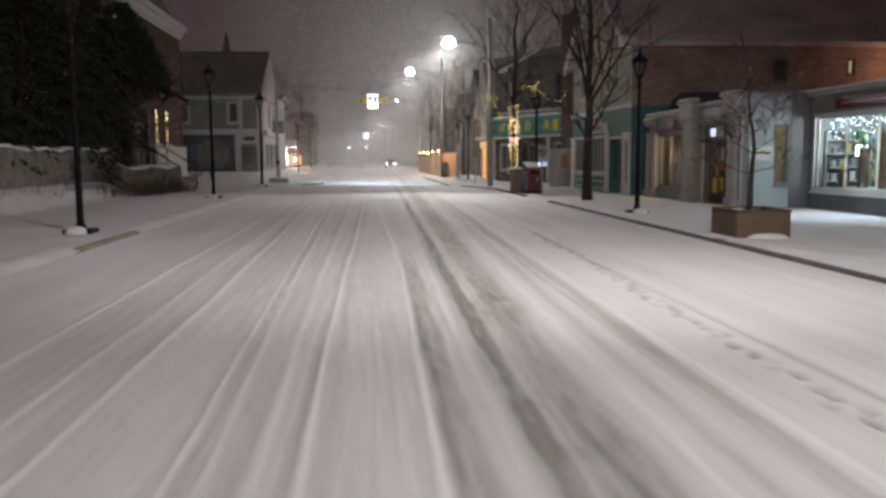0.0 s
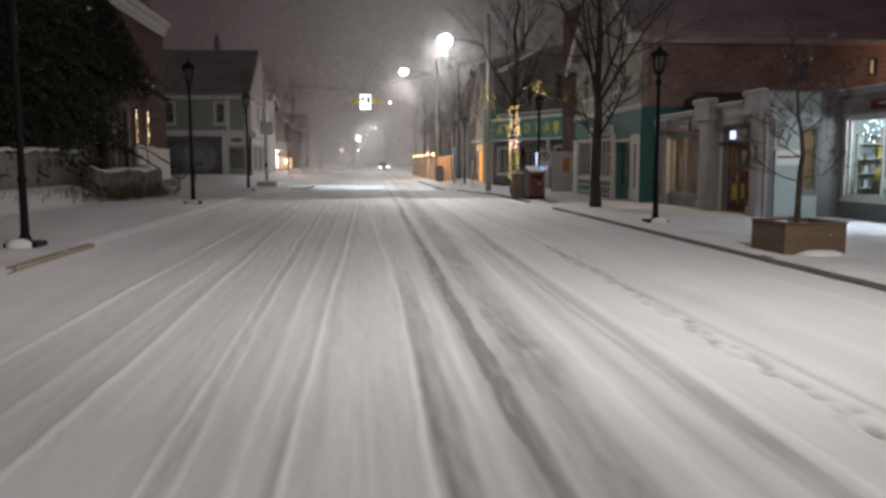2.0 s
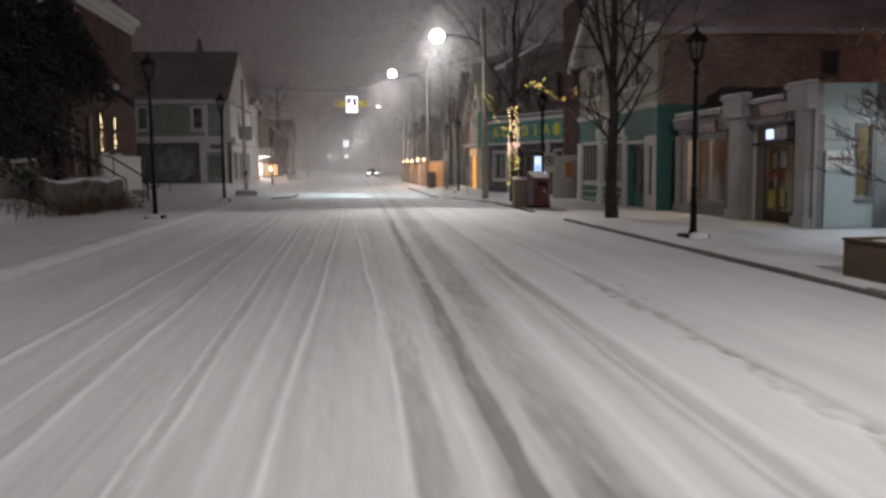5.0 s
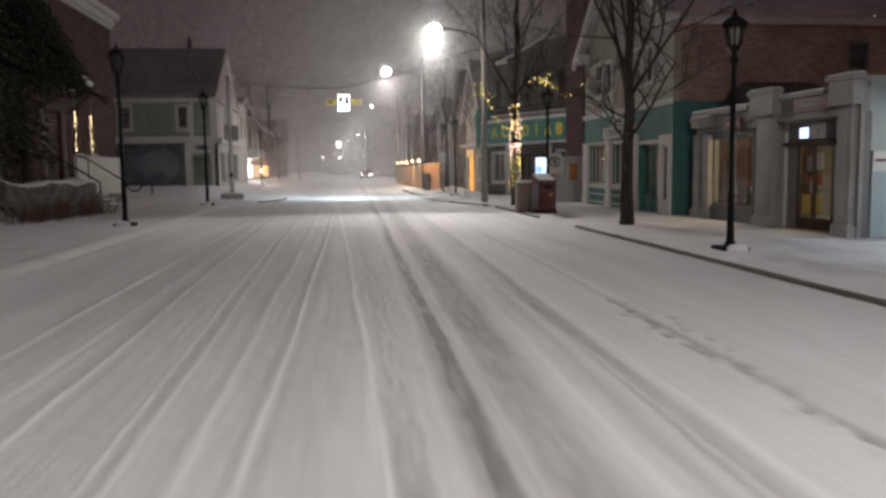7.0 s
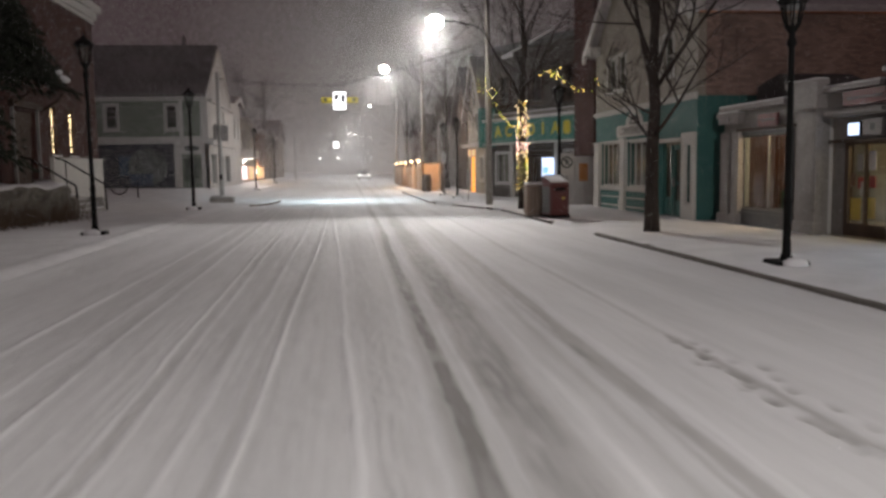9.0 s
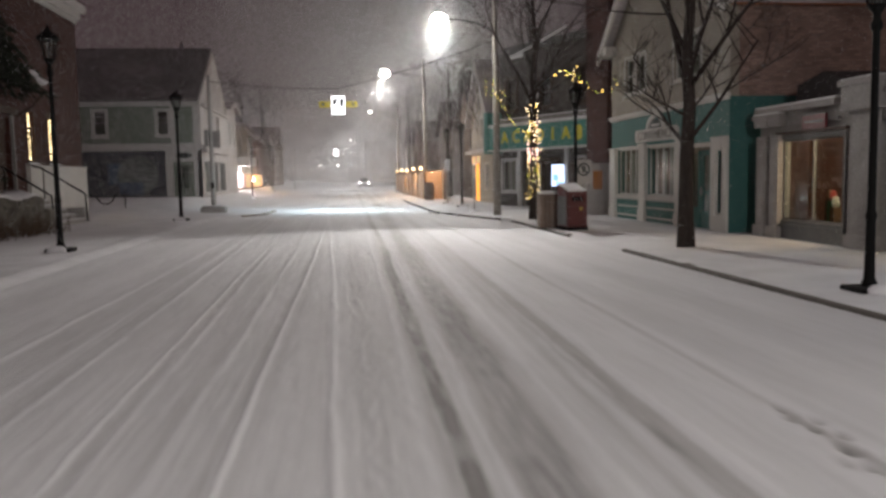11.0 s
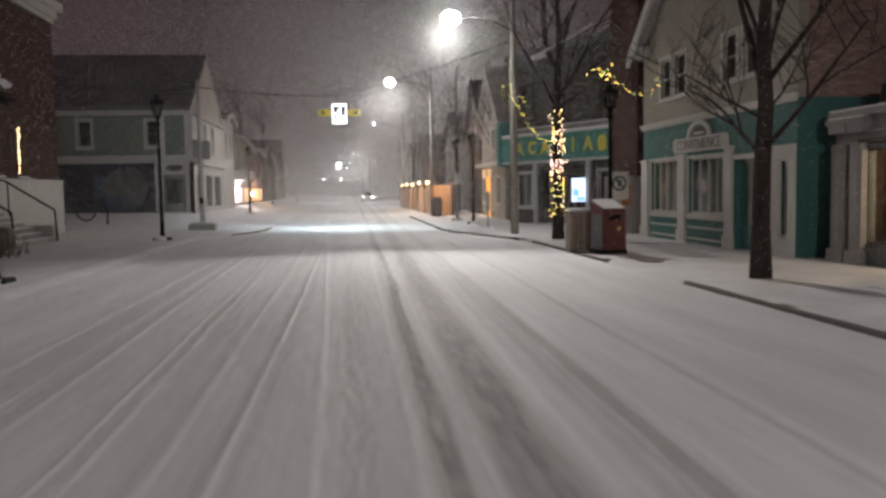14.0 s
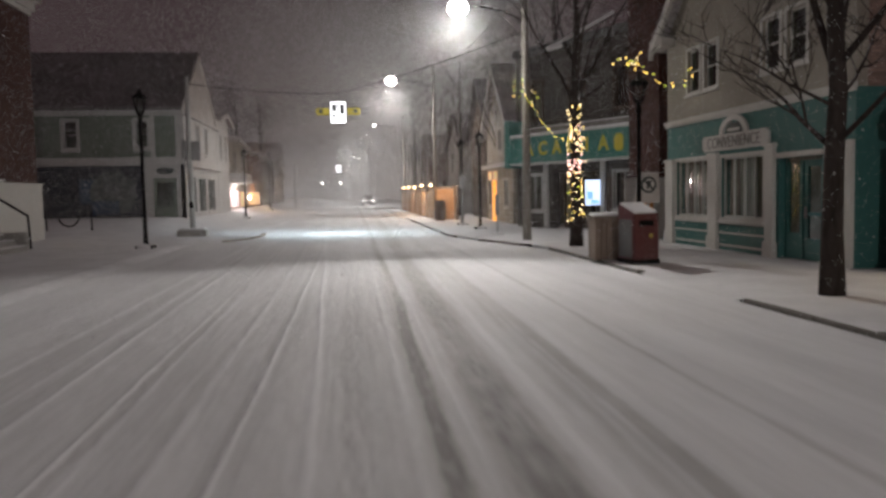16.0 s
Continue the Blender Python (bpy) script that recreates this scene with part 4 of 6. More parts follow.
def bulb_mesh(mat, r):
    key = (mat.name, r)
    if key not in BULBS:
        BULBS[key] = mesh_of(ball(bmesh.new(), (0, 0, 0), r, 6), "bulb", mat)
    return BULBS[key]


def light_string(points, mats, r, label, step=0.14, jitter=0.03):
    root = thing("fairy_lights", tuple(points[0]), label, "string lights", "christmas lights on the street")
    o = Vector(points[0])
    loc = [Vector(p) - o for p in points]
    part("wire", tube(bmesh.new(), loc, 0.006, 4), BLACK, root)
    i = 0
    for a, b in zip(loc, loc[1:]):
        n = max(1, int((b - a).length / step))
        for k in range(n):
            p = a.lerp(b, k / n) + Vector((random.gauss(0, jitter), random.gauss(0, jitter), random.gauss(0, jitter)))
            ob = new("bulb", bulb_mesh(mats[i % len(mats)], r * (1.0 if i % 3 else 1.35)))
            ob.parent, ob.location = root, p
            i += 1
    return root


tx, ty, tz = 8.0, 39.8, gz(8, 39.8)
def wound(z0, z1, turns, phase, r=0.17):
    n = int(turns * 12)
    return [(tx + r * math.cos(6.283 * turns * k / n + phase), ty + r * math.sin(6.283 * turns * k / n + phase), tz + z0 + (z1 - z0) * k / n) for k in range(n + 1)]


light_string(wound(0.7, 2.2, 8, 0.0), [G_BULB, G_BULBW, G_BULB, G_BULBW, G_GREEN], 0.014, "warm lights wound round the lower tree trunk", 0.10, 0.04)
light_string(wound(2.1, 2.55, 4, 0.5), [G_PINK, G_BULBW, G_PINK], 0.017, "dense rose-white lights bunched round the tree trunk", 0.10, 0.05)
light_string(wound(2.7, 3.5, 6, 1.0), [G_BULBW, G_BULB, G_BULBW, G_PINK], 0.015, "dense warm lights round the upper tree trunk", 0.10, 0.05)
light_string(wound(3.4, 4.15, 3, 2.0, 0.16), [G_BULB, G_BULBW], 0.014, "warm lights wound round a limb fork", 0.12, 0.06)
light_string([(7.15, 43.1, 5.35), (7.2, 43.0, 4.9), (7.35, 43.0, 4.62), (7.5, 42.8, 4.75), (7.45, 42.9, 5.1)], [G_GREEN, G_BULB, G_BULBW], 0.014, "yellow lights shaped on the utility pole", 0.10, 0.05)
light_string([(6.85, 43.0, 5.3), (6.87, 43.0, 4.8), (7.2, 43.1, 4.85)], [G_GREEN, G_BULB], 0.014, "yellow light motif beside the utility pole", 0.13)
light_string([(7.4, 42.9, 4.6)] + [(7.4 + 0.6 * k / 8, 42.9 - 3.1 * k / 8, 4.6 - 1.35 * k / 8 - 0.5 * math.sin(math.pi * k / 8)) for k in range(1, 9)], [G_GREEN, G_BULB], 0.014, "sagging yellow-green light swag from pole to tree", 0.15)
light_string([(7.85, 35.0, 4.66), (8.15, 35.0, 4.60), (8.36, 35.0, 4.34), (8.67, 35.0, 4.14), (9.15, 35.0, 4.10), (9.38, 35.0, 4.28), (9.48, 35.0, 4.60)], [G_BULB, G_GREEN, G_BULB], 0.013, "sagging yellow lights on the lamp post bracket", 0.10, 0.04)
light_string([(7.58, 35.0, 4.60), (7.84, 35.0, 4.74), (7.98, 35.0, 4.50), (8.15, 35.0, 4.78), (8.2, 35.0, 4.6)], [G_BULB, G_BULBW, G_GREEN], 0.013, "yellow light star on the lamp post", 0.09, 0.04)
for wy in (42.38, 44.48):
    light_string([(-10.135, wy - 0.12, 2.55), (-10.135, wy - 0.08, 3.3), (-10.135, wy - 0.12, 4.2)], [G_WINDOW, G_BULBW, G_WINDOW], 0.020, "warm white light string hung inside the hall window", 0.05, 0.022)

X_, Y_ = Vector((1, 0, 0)), Vector((0, 1, 0))


def prism(pts, x0, x1, axis="x"):
    """A prism of an outline in the upright plane, run along x or y."""
    bm = bmesh.new()
    q = [[bm.verts.new((s, a, b) if axis == "x" else (a, s, b)) for a, b in pts] for s in (x0, x1)]
    n = len(pts)
    for i in range(n):
        bm.faces.new((q[0][i], q[0][(i + 1) % n], q[1][(i + 1) % n], q[1][i]))
    bm.faces.new(q[0])
    bm.faces.new(q[1][::-1])
    return bm


def rough_block(x0, x1, y0, y1, z0, z1, amount, nx, ny, nz):
    """A worn block: a box with many faces, pushed about by noise."""
    bm = bmesh.new()
    made = {}

    def v(i, j, k):
        if (i, j, k) not in made:
            p = Vector((x0 + (x1 - x0) * i / nx, y0 + (y1 - y0) * j / ny, z0 + (z1 - z0) * k / nz))
            made[i, j, k] = bm.verts.new(p + amount * Vector((noise.noise(p * 2.1), noise.noise(p * 2.1 + Vector((9, 0, 0))), noise.noise(p * 1.3 + Vector((0, 7, 0))))))
        return made[i, j, k]

    for j in range(ny):
        for k in range(nz):
            for i in (0, nx):
                bm.faces.new((v(i, j, k), v(i, j + 1, k), v(i, j + 1, k + 1), v(i, j, k + 1)))
        for i in range(nx):
            for k in (0, nz):
                bm.faces.new((v(i, j, k), v(i + 1, j, k), v(i + 1, j + 1, k), v(i, j + 1, k)))
    for i in range(nx):
        for k in range(nz):
            for j in (0, ny):
                bm.faces.new((v(i, j, k), v(i + 1, j, k), v(i + 1, j, k + 1), v(i, j, k + 1)))
    return bm


# ---- convenience shop ----
def convenience_shop():
    root = thing("convenience_shop", (0, 0, 0), "two-storey shop with teal ground floor and cream clapboard above", "building")
    w = Wall((11.35, 31.6, 0), Y_, -X_)
    low = [(6.60, 8.75, 0.86, 2.48), (3.55, 5.78, 0.88, 2.46), (1.15, 2.85, -0.1, 2.33), (0.30, 0.62, 0.5, 2.2)]
    up = [(7.15, 7.95, 4.45, 5.65), (6.05, 6.85, 4.45, 5.65), (2.85, 3.65, 4.45, 5.65), (1.75, 2.55, 4.45, 5.65)]
    part("ground_floor_wall", w.sheet(0, 9.5, -0.5, 3.62, low), TEAL, root, "teal painted boards")
    part("upper_wall", w.sheet(0, 9.5, 3.62, 6.4, up), CREAM, root, "cream clapboard")
    part("gable", prism([(31.6, 6.4), (41.1, 6.4), (36.35, 10.2)], 11.35, 11.6), CREAM, root)
    part("belt_moulding", w.boxes([(-0.05, 9.55, 3.60, 3.72, 0.0, 0.10), (-0.03, 9.53, 3.54, 3.60, 0.0, 0.06)]), WHITE, root)
    s = Wall((11.35, 31.6, 0), X_, -Y_)
    part("side_wall", s.sheet(0.25, 13.0, -0.5, 3.62, []), TEAL, root, "teal side wall")
    part("side_upper_wall", s.sheet(0.25, 13.0, 3.62, 5.98, [(5.95, 6.55, 4.6, 5.45), (9.15, 9.42, 4.9, 5.5)]), BRICK_X, root, "dull brown side wall")
    s.window(root, 5.95, 6.55, 4.6, 5.45, 1, 2, 0.05, DARKSTONE)
    lw = s.window(root, 9.15, 9.42, 4.9, 5.5, 1, 1, 0.03, DARKSTONE)
    part("lit_blind", s.boxes([(9.15, 9.42, 4.9, 5.5, -0.24, -0.2)]), G_WARM, lw, "lit pale blind")
    # orange lamp glow put into the colour of the eaves board
    part("fascia", s.boxes([(0.0, 13.3, 5.98, 6.42, -0.2, 0.10)]), surface("fascia_orange_glow", (0.70, 0.30, 0.15), 0.7), root, "eaves board with an orange glow painted into its colour")
    part("back_wall", boxes([(24.1, 24.35, 31.6, 41.1, -0.5, 6.4)]), BRICK_Y, root)
    part("north_wall", boxes([(11.6, 24.1, 40.85, 41.1, -0.5, 6.4)]), BRICK_X, root)
    part("floor_slab", boxes([(11.62, 24.0, 31.9, 40.8, 3.45, 3.6)]), ROOM, root)
    part("inner_wall", boxes([(13.6, 13.7, 31.9, 40.8, -0.2, 3.4), (14.6, 14.7, 31.9, 40.8, 3.62, 6.3)]), ROOM, root, "dim room behind the windows")
    for y0, y1 in ((31.2, 36.35), (41.5, 36.35)):
        q = [(y0, 6.15), (y1, 10.35), (y1, 10.15), (y0, 5.95)]
        part("roof_slope", prism(q, 10.9, 24.6), DUSTED, root)
        part("rake_board", prism([(y0, 5.98), (y1, 10.18), (y1, 9.92), (y0, 5.72)], 10.88, 11.0), WHITE, root)
    for a0, a1 in ((8.95, 9.95), (-0.45, 0.5)):
        part("eaves_return", w.boxes([(a0, a1, 6.0, 6.3, 0.0, 0.42)]), WHITE, root)
    w.window(root, *low[0], cols=4, rows=1, trim=0.09, label="white four-light shop window")
    w.window(root, *low[1], cols=4, rows=1, trim=0.09, label="white four-light shop window")
    w.window(root, *low[3], cols=1, rows=1, trim=0.06)
    for u in up:
        w.window(root, *u, cols=1, rows=2, trim=0.08)
    for a0, a1, top in ((8.92, 9.5, 2.55), (5.95, 6.45, 2.62), (2.98, 3.36, 2.70), (0.0, 0.95, 2.58)):
        if a1 - a0 > 0.8:
            part("pilaster", w.boxes([(a0, 0.24, -0.2, top, 0.002, 0.08), (0.68, a1, -0.2, top, 0.002, 0.08), (0.24, 0.68, -0.2, 0.44, 0.002, 0.08), (0.24, 0.68, 2.26, top, 0.002, 0.08)]), WHITE, root, "wide white panelled pilaster")
        else:
            part("pilaster", w.boxes([(a0, a1, -0.2, top, 0.002, 0.09), (a0 - 0.05, a1 + 0.05, -0.2, 0.35, 0.002, 0.12), (a0 - 0.04, a1 + 0.04, top - 0.08, top, 0.002, 0.13)]), WHITE, root)
    for a0, a1 in ((6.5, 8.86), (3.45, 5.88)):
        part("stall_riser", w.boxes([(a0, a1, 0.10, 0.16, 0.002, 0.03), (a0, a1, 0.43, 0.48, 0.002, 0.03), (a0, a1, 0.69, 0.74, 0.002, 0.05)]), WHITE, root, "white rails on teal boards")
    d = part("door", w.boxes([(1.2, 1.32, 0, 2.25, -0.2, -0.14), (1.88, 2.0, 0, 2.25, -0.2, -0.14), (1.32, 1.88, 0, 0.5, -0.2, -0.14), (1.32, 1.88, 2.1, 2.25, -0.2, -0.14), (1.32, 1.88, 1.0, 1.08, -0.2, -0.14)]), TEALFLAT, root, "teal glazed shop door")
    part("pane", w.boxes([(1.32, 1.88, 0.5, 1.0, -0.175, -0.165), (1.32, 1.88, 1.08, 2.1, -0.175, -0.165)]), GLASS, d)
    part("handle", w.boxes([(1.9, 1.94, 0.95, 1.2, -0.14, -0.09)]), GREYMETAL, d)
    d2 = part("side_light", w.boxes([(2.1, 2.2, 0, 2.25, -0.2, -0.14), (2.7, 2.8, 0, 2.25, -0.2, -0.14), (2.2, 2.7, 0, 0.6, -0.2, -0.14)]), TEALFLAT, root)
    part("pane", w.boxes([(2.2, 2.7, 0.6, 2.2, -0.175, -0.165)]), GLASS, d2)
    part("lintel", w.boxes([(1.05, 2.95, 2.33, 2.45, 0.0, 0.06)]), WHITE, root)
    for a in (6.72, 7.25, 7.8, 8.32, 3.68, 4.22, 4.8, 5.34):
        part("display_panel", w.boxes([(a, a + 0.22, 0.95, 2.35, -0.5, -0.46)]), CURTAIN, root, "pale hanging display strip")
    # sign board with an arched crest
    sg = part("sign_board", w.boxes([(3.35, 6.75, 2.66, 3.08, 0.0, 0.07), (3.25, 6.85, 2.72, 3.02, 0.0, 0.06)]), WHITE, root, "white sign board with an arched crest")
    bm = bmesh.new()
    for i in range(14):
        a, b = math.pi * i / 14, math.pi * (i + 1) / 14
        v = []
        for r0, ang in ((0.50, a), (0.68, a), (0.68, b), (0.50, b)):
            for dd in (0.0, 0.07):
                v.append(bm.verts.new(w.at(5.05 + 1.15 * r0 * math.cos(ang), 3.06 + 0.72 * r0 * math.sin(ang), dd)))
        for fc in ((0, 2, 3, 1), (2, 4, 5, 3), (4, 6, 7, 5), (6, 0, 1, 7), (0, 6, 4, 2), (1, 3, 5, 7)):
            bm.faces.new([v[k] for k in fc])
    part("crest", bm, WHITE, sg)
    part("crest_field", w.boxes([(4.62, 5.48, 3.08, 3.26, 0.0, 0.03), (4.75, 5.35, 3.26, 3.36, 0.0, 0.03)]), DARKTEXT, sg, "dark crest field with unreadable small writing")
    part("crest_bar", w.boxes([(4.72, 5.38, 3.14, 3.22, 0.03, 0.045)]), WHITE, sg)
    m = Matrix(((0, 0, -1, 11.27), (-1, 0, 0, 36.65), (0, 1, 0, 2.855), (0, 0, 0, 1)))
    lettering("CONVENIENCE", 0.42, SHOPGREY, sg, m, 0.008)
    return root


convenience_shop()
point("shop_night_light", (12.9, 38.6, 2.9), 8, (1.0, 0.8, 0.55), 0.03)


# ---- shop with columns ----
# side window and side panel, from the corner
SW0, SW1, SP0, SP1 = 1.14, 1.52, 0.30, 1.08


def column_shop():
    root = thing("column_shop", (0, 0, 0), "single-storey grey shop with pilasters and a red name board", "building")
    w = Wall((11.85, 23.9, 0), Y_, -X_)
    holes = [(-0.30, 2.35, -0.2, 2.62), (3.45, 6.0, 0.42, 2.38)]
    part("front_wall", w.sheet(-1.0, 7.0, -0.5, 3.15, holes), SHOPGREY, root, "weathered grey shopfront")
    part("parapet", w.boxes([(-1.0, 3.5, 3.15, 3.24, -0.25, 0.0)]), SHOPGREY, root)
    part("parapet", w.boxes([(3.5, 7.0, 3.15, 3.22, -0.25, 0.0)]), SHOPGREY, root)
    part("cornice", w.boxes([(0.12, 2.05, 3.16, 3.26, 0.0, 0.14)]), COLUMNPAINT, root)
    part("cornice", w.boxes([(3.62, 7.05, 3.05, 3.18, 0.0, 0.16)]), COLUMNPAINT, root)
    part("frieze_moulding", w.boxes([(0.12, 2.05, 2.66, 2.74, 0.0, 0.08)]), COLUMNPAINT, root)
    part("frieze_moulding", w.boxes([(3.62, 5.85, 2.72, 2.78, 0.0, 0.06)]), COLUMNPAINT, root)
    part("cornice_snow", w.boxes([(0.12, 2.05, 3.262, 3.30, -0.2, 0.12)]), SNOW, root, "thin snow on the cornice")
    part("cornice_snow", w.boxes([(3.62, 7.05, 3.185, 3.23, -0.2, 0.13)]), SNOW, root, "thin snow on the cornice")
    for a0, a1, top, wide in ((-0.96, -0.46, 3.50, 0.20), (2.25, 3.08, 3.50, 0.16), (5.9, 6.3, 3.04, 0.06), (6.5, 6.95, 3.04, 0.06)):
        c = (a0 + a1) / 2
        if wide > 0.21:
            cx = w.at(c, 0, 0.20)
            pi = part("column", lathe(bmesh.new(), [(0.235, 0.16), (0.21, 0.24), (0.225, 1.2), (0.195, 2.62), (0.235, 2.66), (0.235, 2.74)], 20, tuple(cx)), COLUMNPAINT, root, "round pale column", True)
            part("plinth", w.boxes([(c - 0.28, c + 0.28, -0.2, 0.17, 0.0, 0.45)]), COLUMNPAINT, pi)
        else:
            pi = part("pilaster", w.boxes([(a0, a1, -0.2, top - 0.55, 0.002, 0.14)]), COLUMNPAINT, root, "grey pilaster with base and capital")
            part("base", w.boxes([(a0 - 0.06, a1 + 0.06, -0.2, 0.26, 0.0, 0.20)]), COLUMNPAINT, pi)
            part("panel", w.boxes([(a0 + 0.1, a1 - 0.1, 0.45, top - 0.75, 0.14, 0.152)]), COLUMNPAINT, pi)
        cap = part("capital", w.boxes([(a0 - wide, a1 + wide, top - 0.66 if wide > 0.1 else top - 0.32, top - 0.14, 0.003, 0.26 if wide > 0.1 else 0.18)]), COLUMNPAINT, pi, "square capital block")
        part("abacus", w.boxes([(a0 - wide - 0.07, a1 + wide + 0.07, top - 0.14, top - 0.02, 0.003, 0.31 if wide > 0.1 else 0.21)]), COLUMNPAINT, cap)
        part("snow", w.boxes([(a0 - wide, a1 + wide, top - 0.018, top + 0.012, 0.0, 0.28 if wide > 0.1 else 0.2)]), SNOW, cap, "snow on the capital")
    sb = part("name_board", w.boxes([(-0.1, 1.4, 2.82, 3.12, 0.0, 0.08)]), REDSIGN, root, "red name board with unreadable white writing")
    part("writing_bar", w.boxes([(0.1, 1.25, 2.94, 2.99, 0.08, 0.09)]), SHOPGREY, sb)
    w.window(root, *holes[1], cols=2, rows=1, trim=0.08, mat=DARKSTONE, label="dark-framed display window")
    part("stall_riser", w.boxes([(3.35, 6.1, -0.2, 0.34, 0.002, 0.05)]), DARKSTONE, root, "dark tiled stall riser")
    # recessed doorway
    rc = Wall((12.2, 23.9, 0), Y_, -X_)
    for y0 in (23.40, 26.25):
        part("porch_side", boxes([(12.1, 12.19, y0, y0 + 0.2, -0.2, 2.62)]), GREYTRIM, root)
    part("porch_ceiling", boxes([(12.1, 12.35, 23.4, 26.45, 2.63, 2.7)]), GREYTRIM, root)
    d = part("door", rc.boxes([(0.36, 0.46, 0, 2.12, -0.06, 0), (1.78, 1.92, 0, 2.12, -0.06, 0), (0.46, 1.78, 0, 0.28, -0.06, 0), (0.46, 1.78, 2.0, 2.12, -0.06, 0), (1.14, 1.22, 0.28, 2.0, -0.06, 0)]), DARKBOARD, root, "dark glazed shop door")
    part("pane", rc.boxes([(0.46, 1.14, 0.28, 2.0, -0.045, -0.035)]), GLASS, d)
    part("pane", rc.boxes([(1.22, 1.78, 0.28, 2.0, -0.045, -0.035)]), GLASS, d)
    part("handle", rc.boxes([(1.24, 1.27, 0.9, 1.2, 0.0, 0.04)]), GREYMETAL, d, "steel pull handle")
    for a0, a1, z0, z1, mt, lb in ((1.30, 1.52, 1.42, 1.80, 1, "grey poster"), (1.55, 1.74, 1.10, 1.36, 4, "dark poster"), (1.28, 1.46, 1.05, 1.30, 3, "red poster"), (1.36, 1.70, 0.36, 0.84, 5, "yellow poster"), (0.88, 1.10, 0.42, 0.86, 5, "yellow poster"), (0.88, 1.08, 1.08, 1.32, 3, "red poster"), (0.87, 1.11, 1.45, 1.85, 2, "pale poster")):
        part("poster", rc.boxes([(a0, a1, z0, z1, -0.032, -0.026)]), GOODS[mt], d, lb)
    part("door_surround", rc.boxes([(-0.48, 0.36, -0.2, 2.63, -0.1, 0), (1.92, 2.36, -0.2, 2.63, -0.1, 0), (0.36, 1.92, 2.12, 2.63, -0.1, 0)]), SHOPGREY, root, "plain grey boarding round the door")
    ac = part("wall_unit", rc.boxes([(0.40, 1.02, 2.18, 2.52, 0.002, 0.22)]), COLUMNPAINT, root, "pale wall unit over the door")
    part("fan_disc", rc.boxes([(0.62, 0.76, 2.29, 2.43, 0.22, 0.228)]), DARKSTONE, ac)
    part("lintel", rc.boxes([(0.2, 2.3, 2.06, 2.12, 0.0, 0.16)]), DARKBOARD, root)
    nb2 = part("name_board", w.boxes([(4.0, 4.92, 2.56, 2.88, 0.07, 0.12)]), REDSIGN, root, "small red name board with unreadable writing")
    part("writing_bar", w.boxes([(4.1, 4.8, 2.70, 2.75, 0.12, 0.13)]), SHOPGREY, nb2)
    part("awning_bar", w.boxes([(3.3, 6.1, 2.5, 2.56, 0.0, 0.10)]), DARKBOARD, root)
    sw = Wall((11.85, 22.9, 0), X_, -Y_)
    part("side_wall", sw.sheet(0.25, 2.24, -0.5, 3.45, [(SW0, SW1, 0.72, 2.45)]), PANELBLUE, root, "pale painted side wall")
    part("side_panel", sw.boxes([(SP0, SP1, 0.0, 1.85, 0.002, 0.06)]), PANELBLUE, root, "pale panel fixed to the wall")
    nt = part("notice", sw.boxes([(SP0 + 0.02, SP1 - 0.05, 1.42, 1.84, 0.06, 0.068)]), WHITE, root, "white notice with a red stripe on the panel")
    part("stripe", sw.boxes([(SP0 + 0.06, SP1 - 0.1, 1.62, 1.68, 0.068, 0.072)]), REDSIGN, nt)
    part("corner_board", sw.boxes([(0.0, 0.10, -0.3, 3.45, 0.002, 0.06)]), SHOPGREY, root)
    wn_ = sw.window(root, SW0, SW1, 0.72, 2.45, 1, 3, 0.05, DARKSTONE)
    # flat dark strip painted for the shade of a recess by the column
    part("dark_strip", sw.boxes([(0.10, SP0 - 0.02, -0.3, 2.7, 0.002, 0.03)]), DARKSTONE, root, "flat dark strip standing in for a shaded recess")
    part("side_pier", sw.boxes([(SW1 + 0.08, 2.24, -0.3, 3.45, 0.002, 0.03)]), DARKSTONE, root, "dark grey pier")
    part("back", boxes([(20.5, 20.75, 23.9, 30.9, -0.5, 3.3), (12.1, 20.5, 30.65, 30.9, -0.5, 3.15), (14.35, 20.5, 23.9, 24.1, -0.5, 3.3)]), BRICK_Y, root)
    part("roof", boxes([(12.1, 20.7, 24.1, 30.65, 3.12, 3.2)]), SNOW, root, "flat roof under snow")
    part("roof", boxes([(12.1, 14.05, 23.15, 24.09, 3.12, 3.2)]), SNOW, root, "flat roof under snow")
    part("inner_floor", boxes([(12.11, 14.05, 23.16, 24.09, -0.15, -0.02)]), ROOM, root)
    part("roof_hut", prism([(28.4, 3.2), (30.6, 3.2), (30.5, 3.75), (29.4, 3.98), (28.6, 3.7)], 12.6, 14.6), MEMBRANE, root, "low dark rooftop housing")
    part("inner_floor", boxes([(12.0, 20.4, 24.1, 30.6, -0.15, -0.02)]), ROOM, root)
    part("inner_wall", boxes([(15.6, 15.7, 24.2, 30.6, -0.1, 3.1)]), ROOM, root)
    return root


column_shop()
point("shop_lamp", (12.9, 27.6, 2.4), 110, (1.0, 0.72, 0.42))
point("shop_lamp", (13.5, 24.9, 2.4), 90, (1.0, 0.70, 0.36))
point("shop_lamp", (13.25, 23.75, 2.3), 22, (1.0, 0.74, 0.34))
tv = thing("wall_screen", (12.195, 25.45, 2.33), "small glowing screen over the shop door", "screen")
part("case", boxes([(-0.05, 0.0, -0.22, 0.22, -0.15, 0.17)], 0.01), BLACK, tv)
part("display", boxes([(-0.06, -0.051, -0.19, 0.19, -0.12, 0.14)]), G_SCREEN, tv)
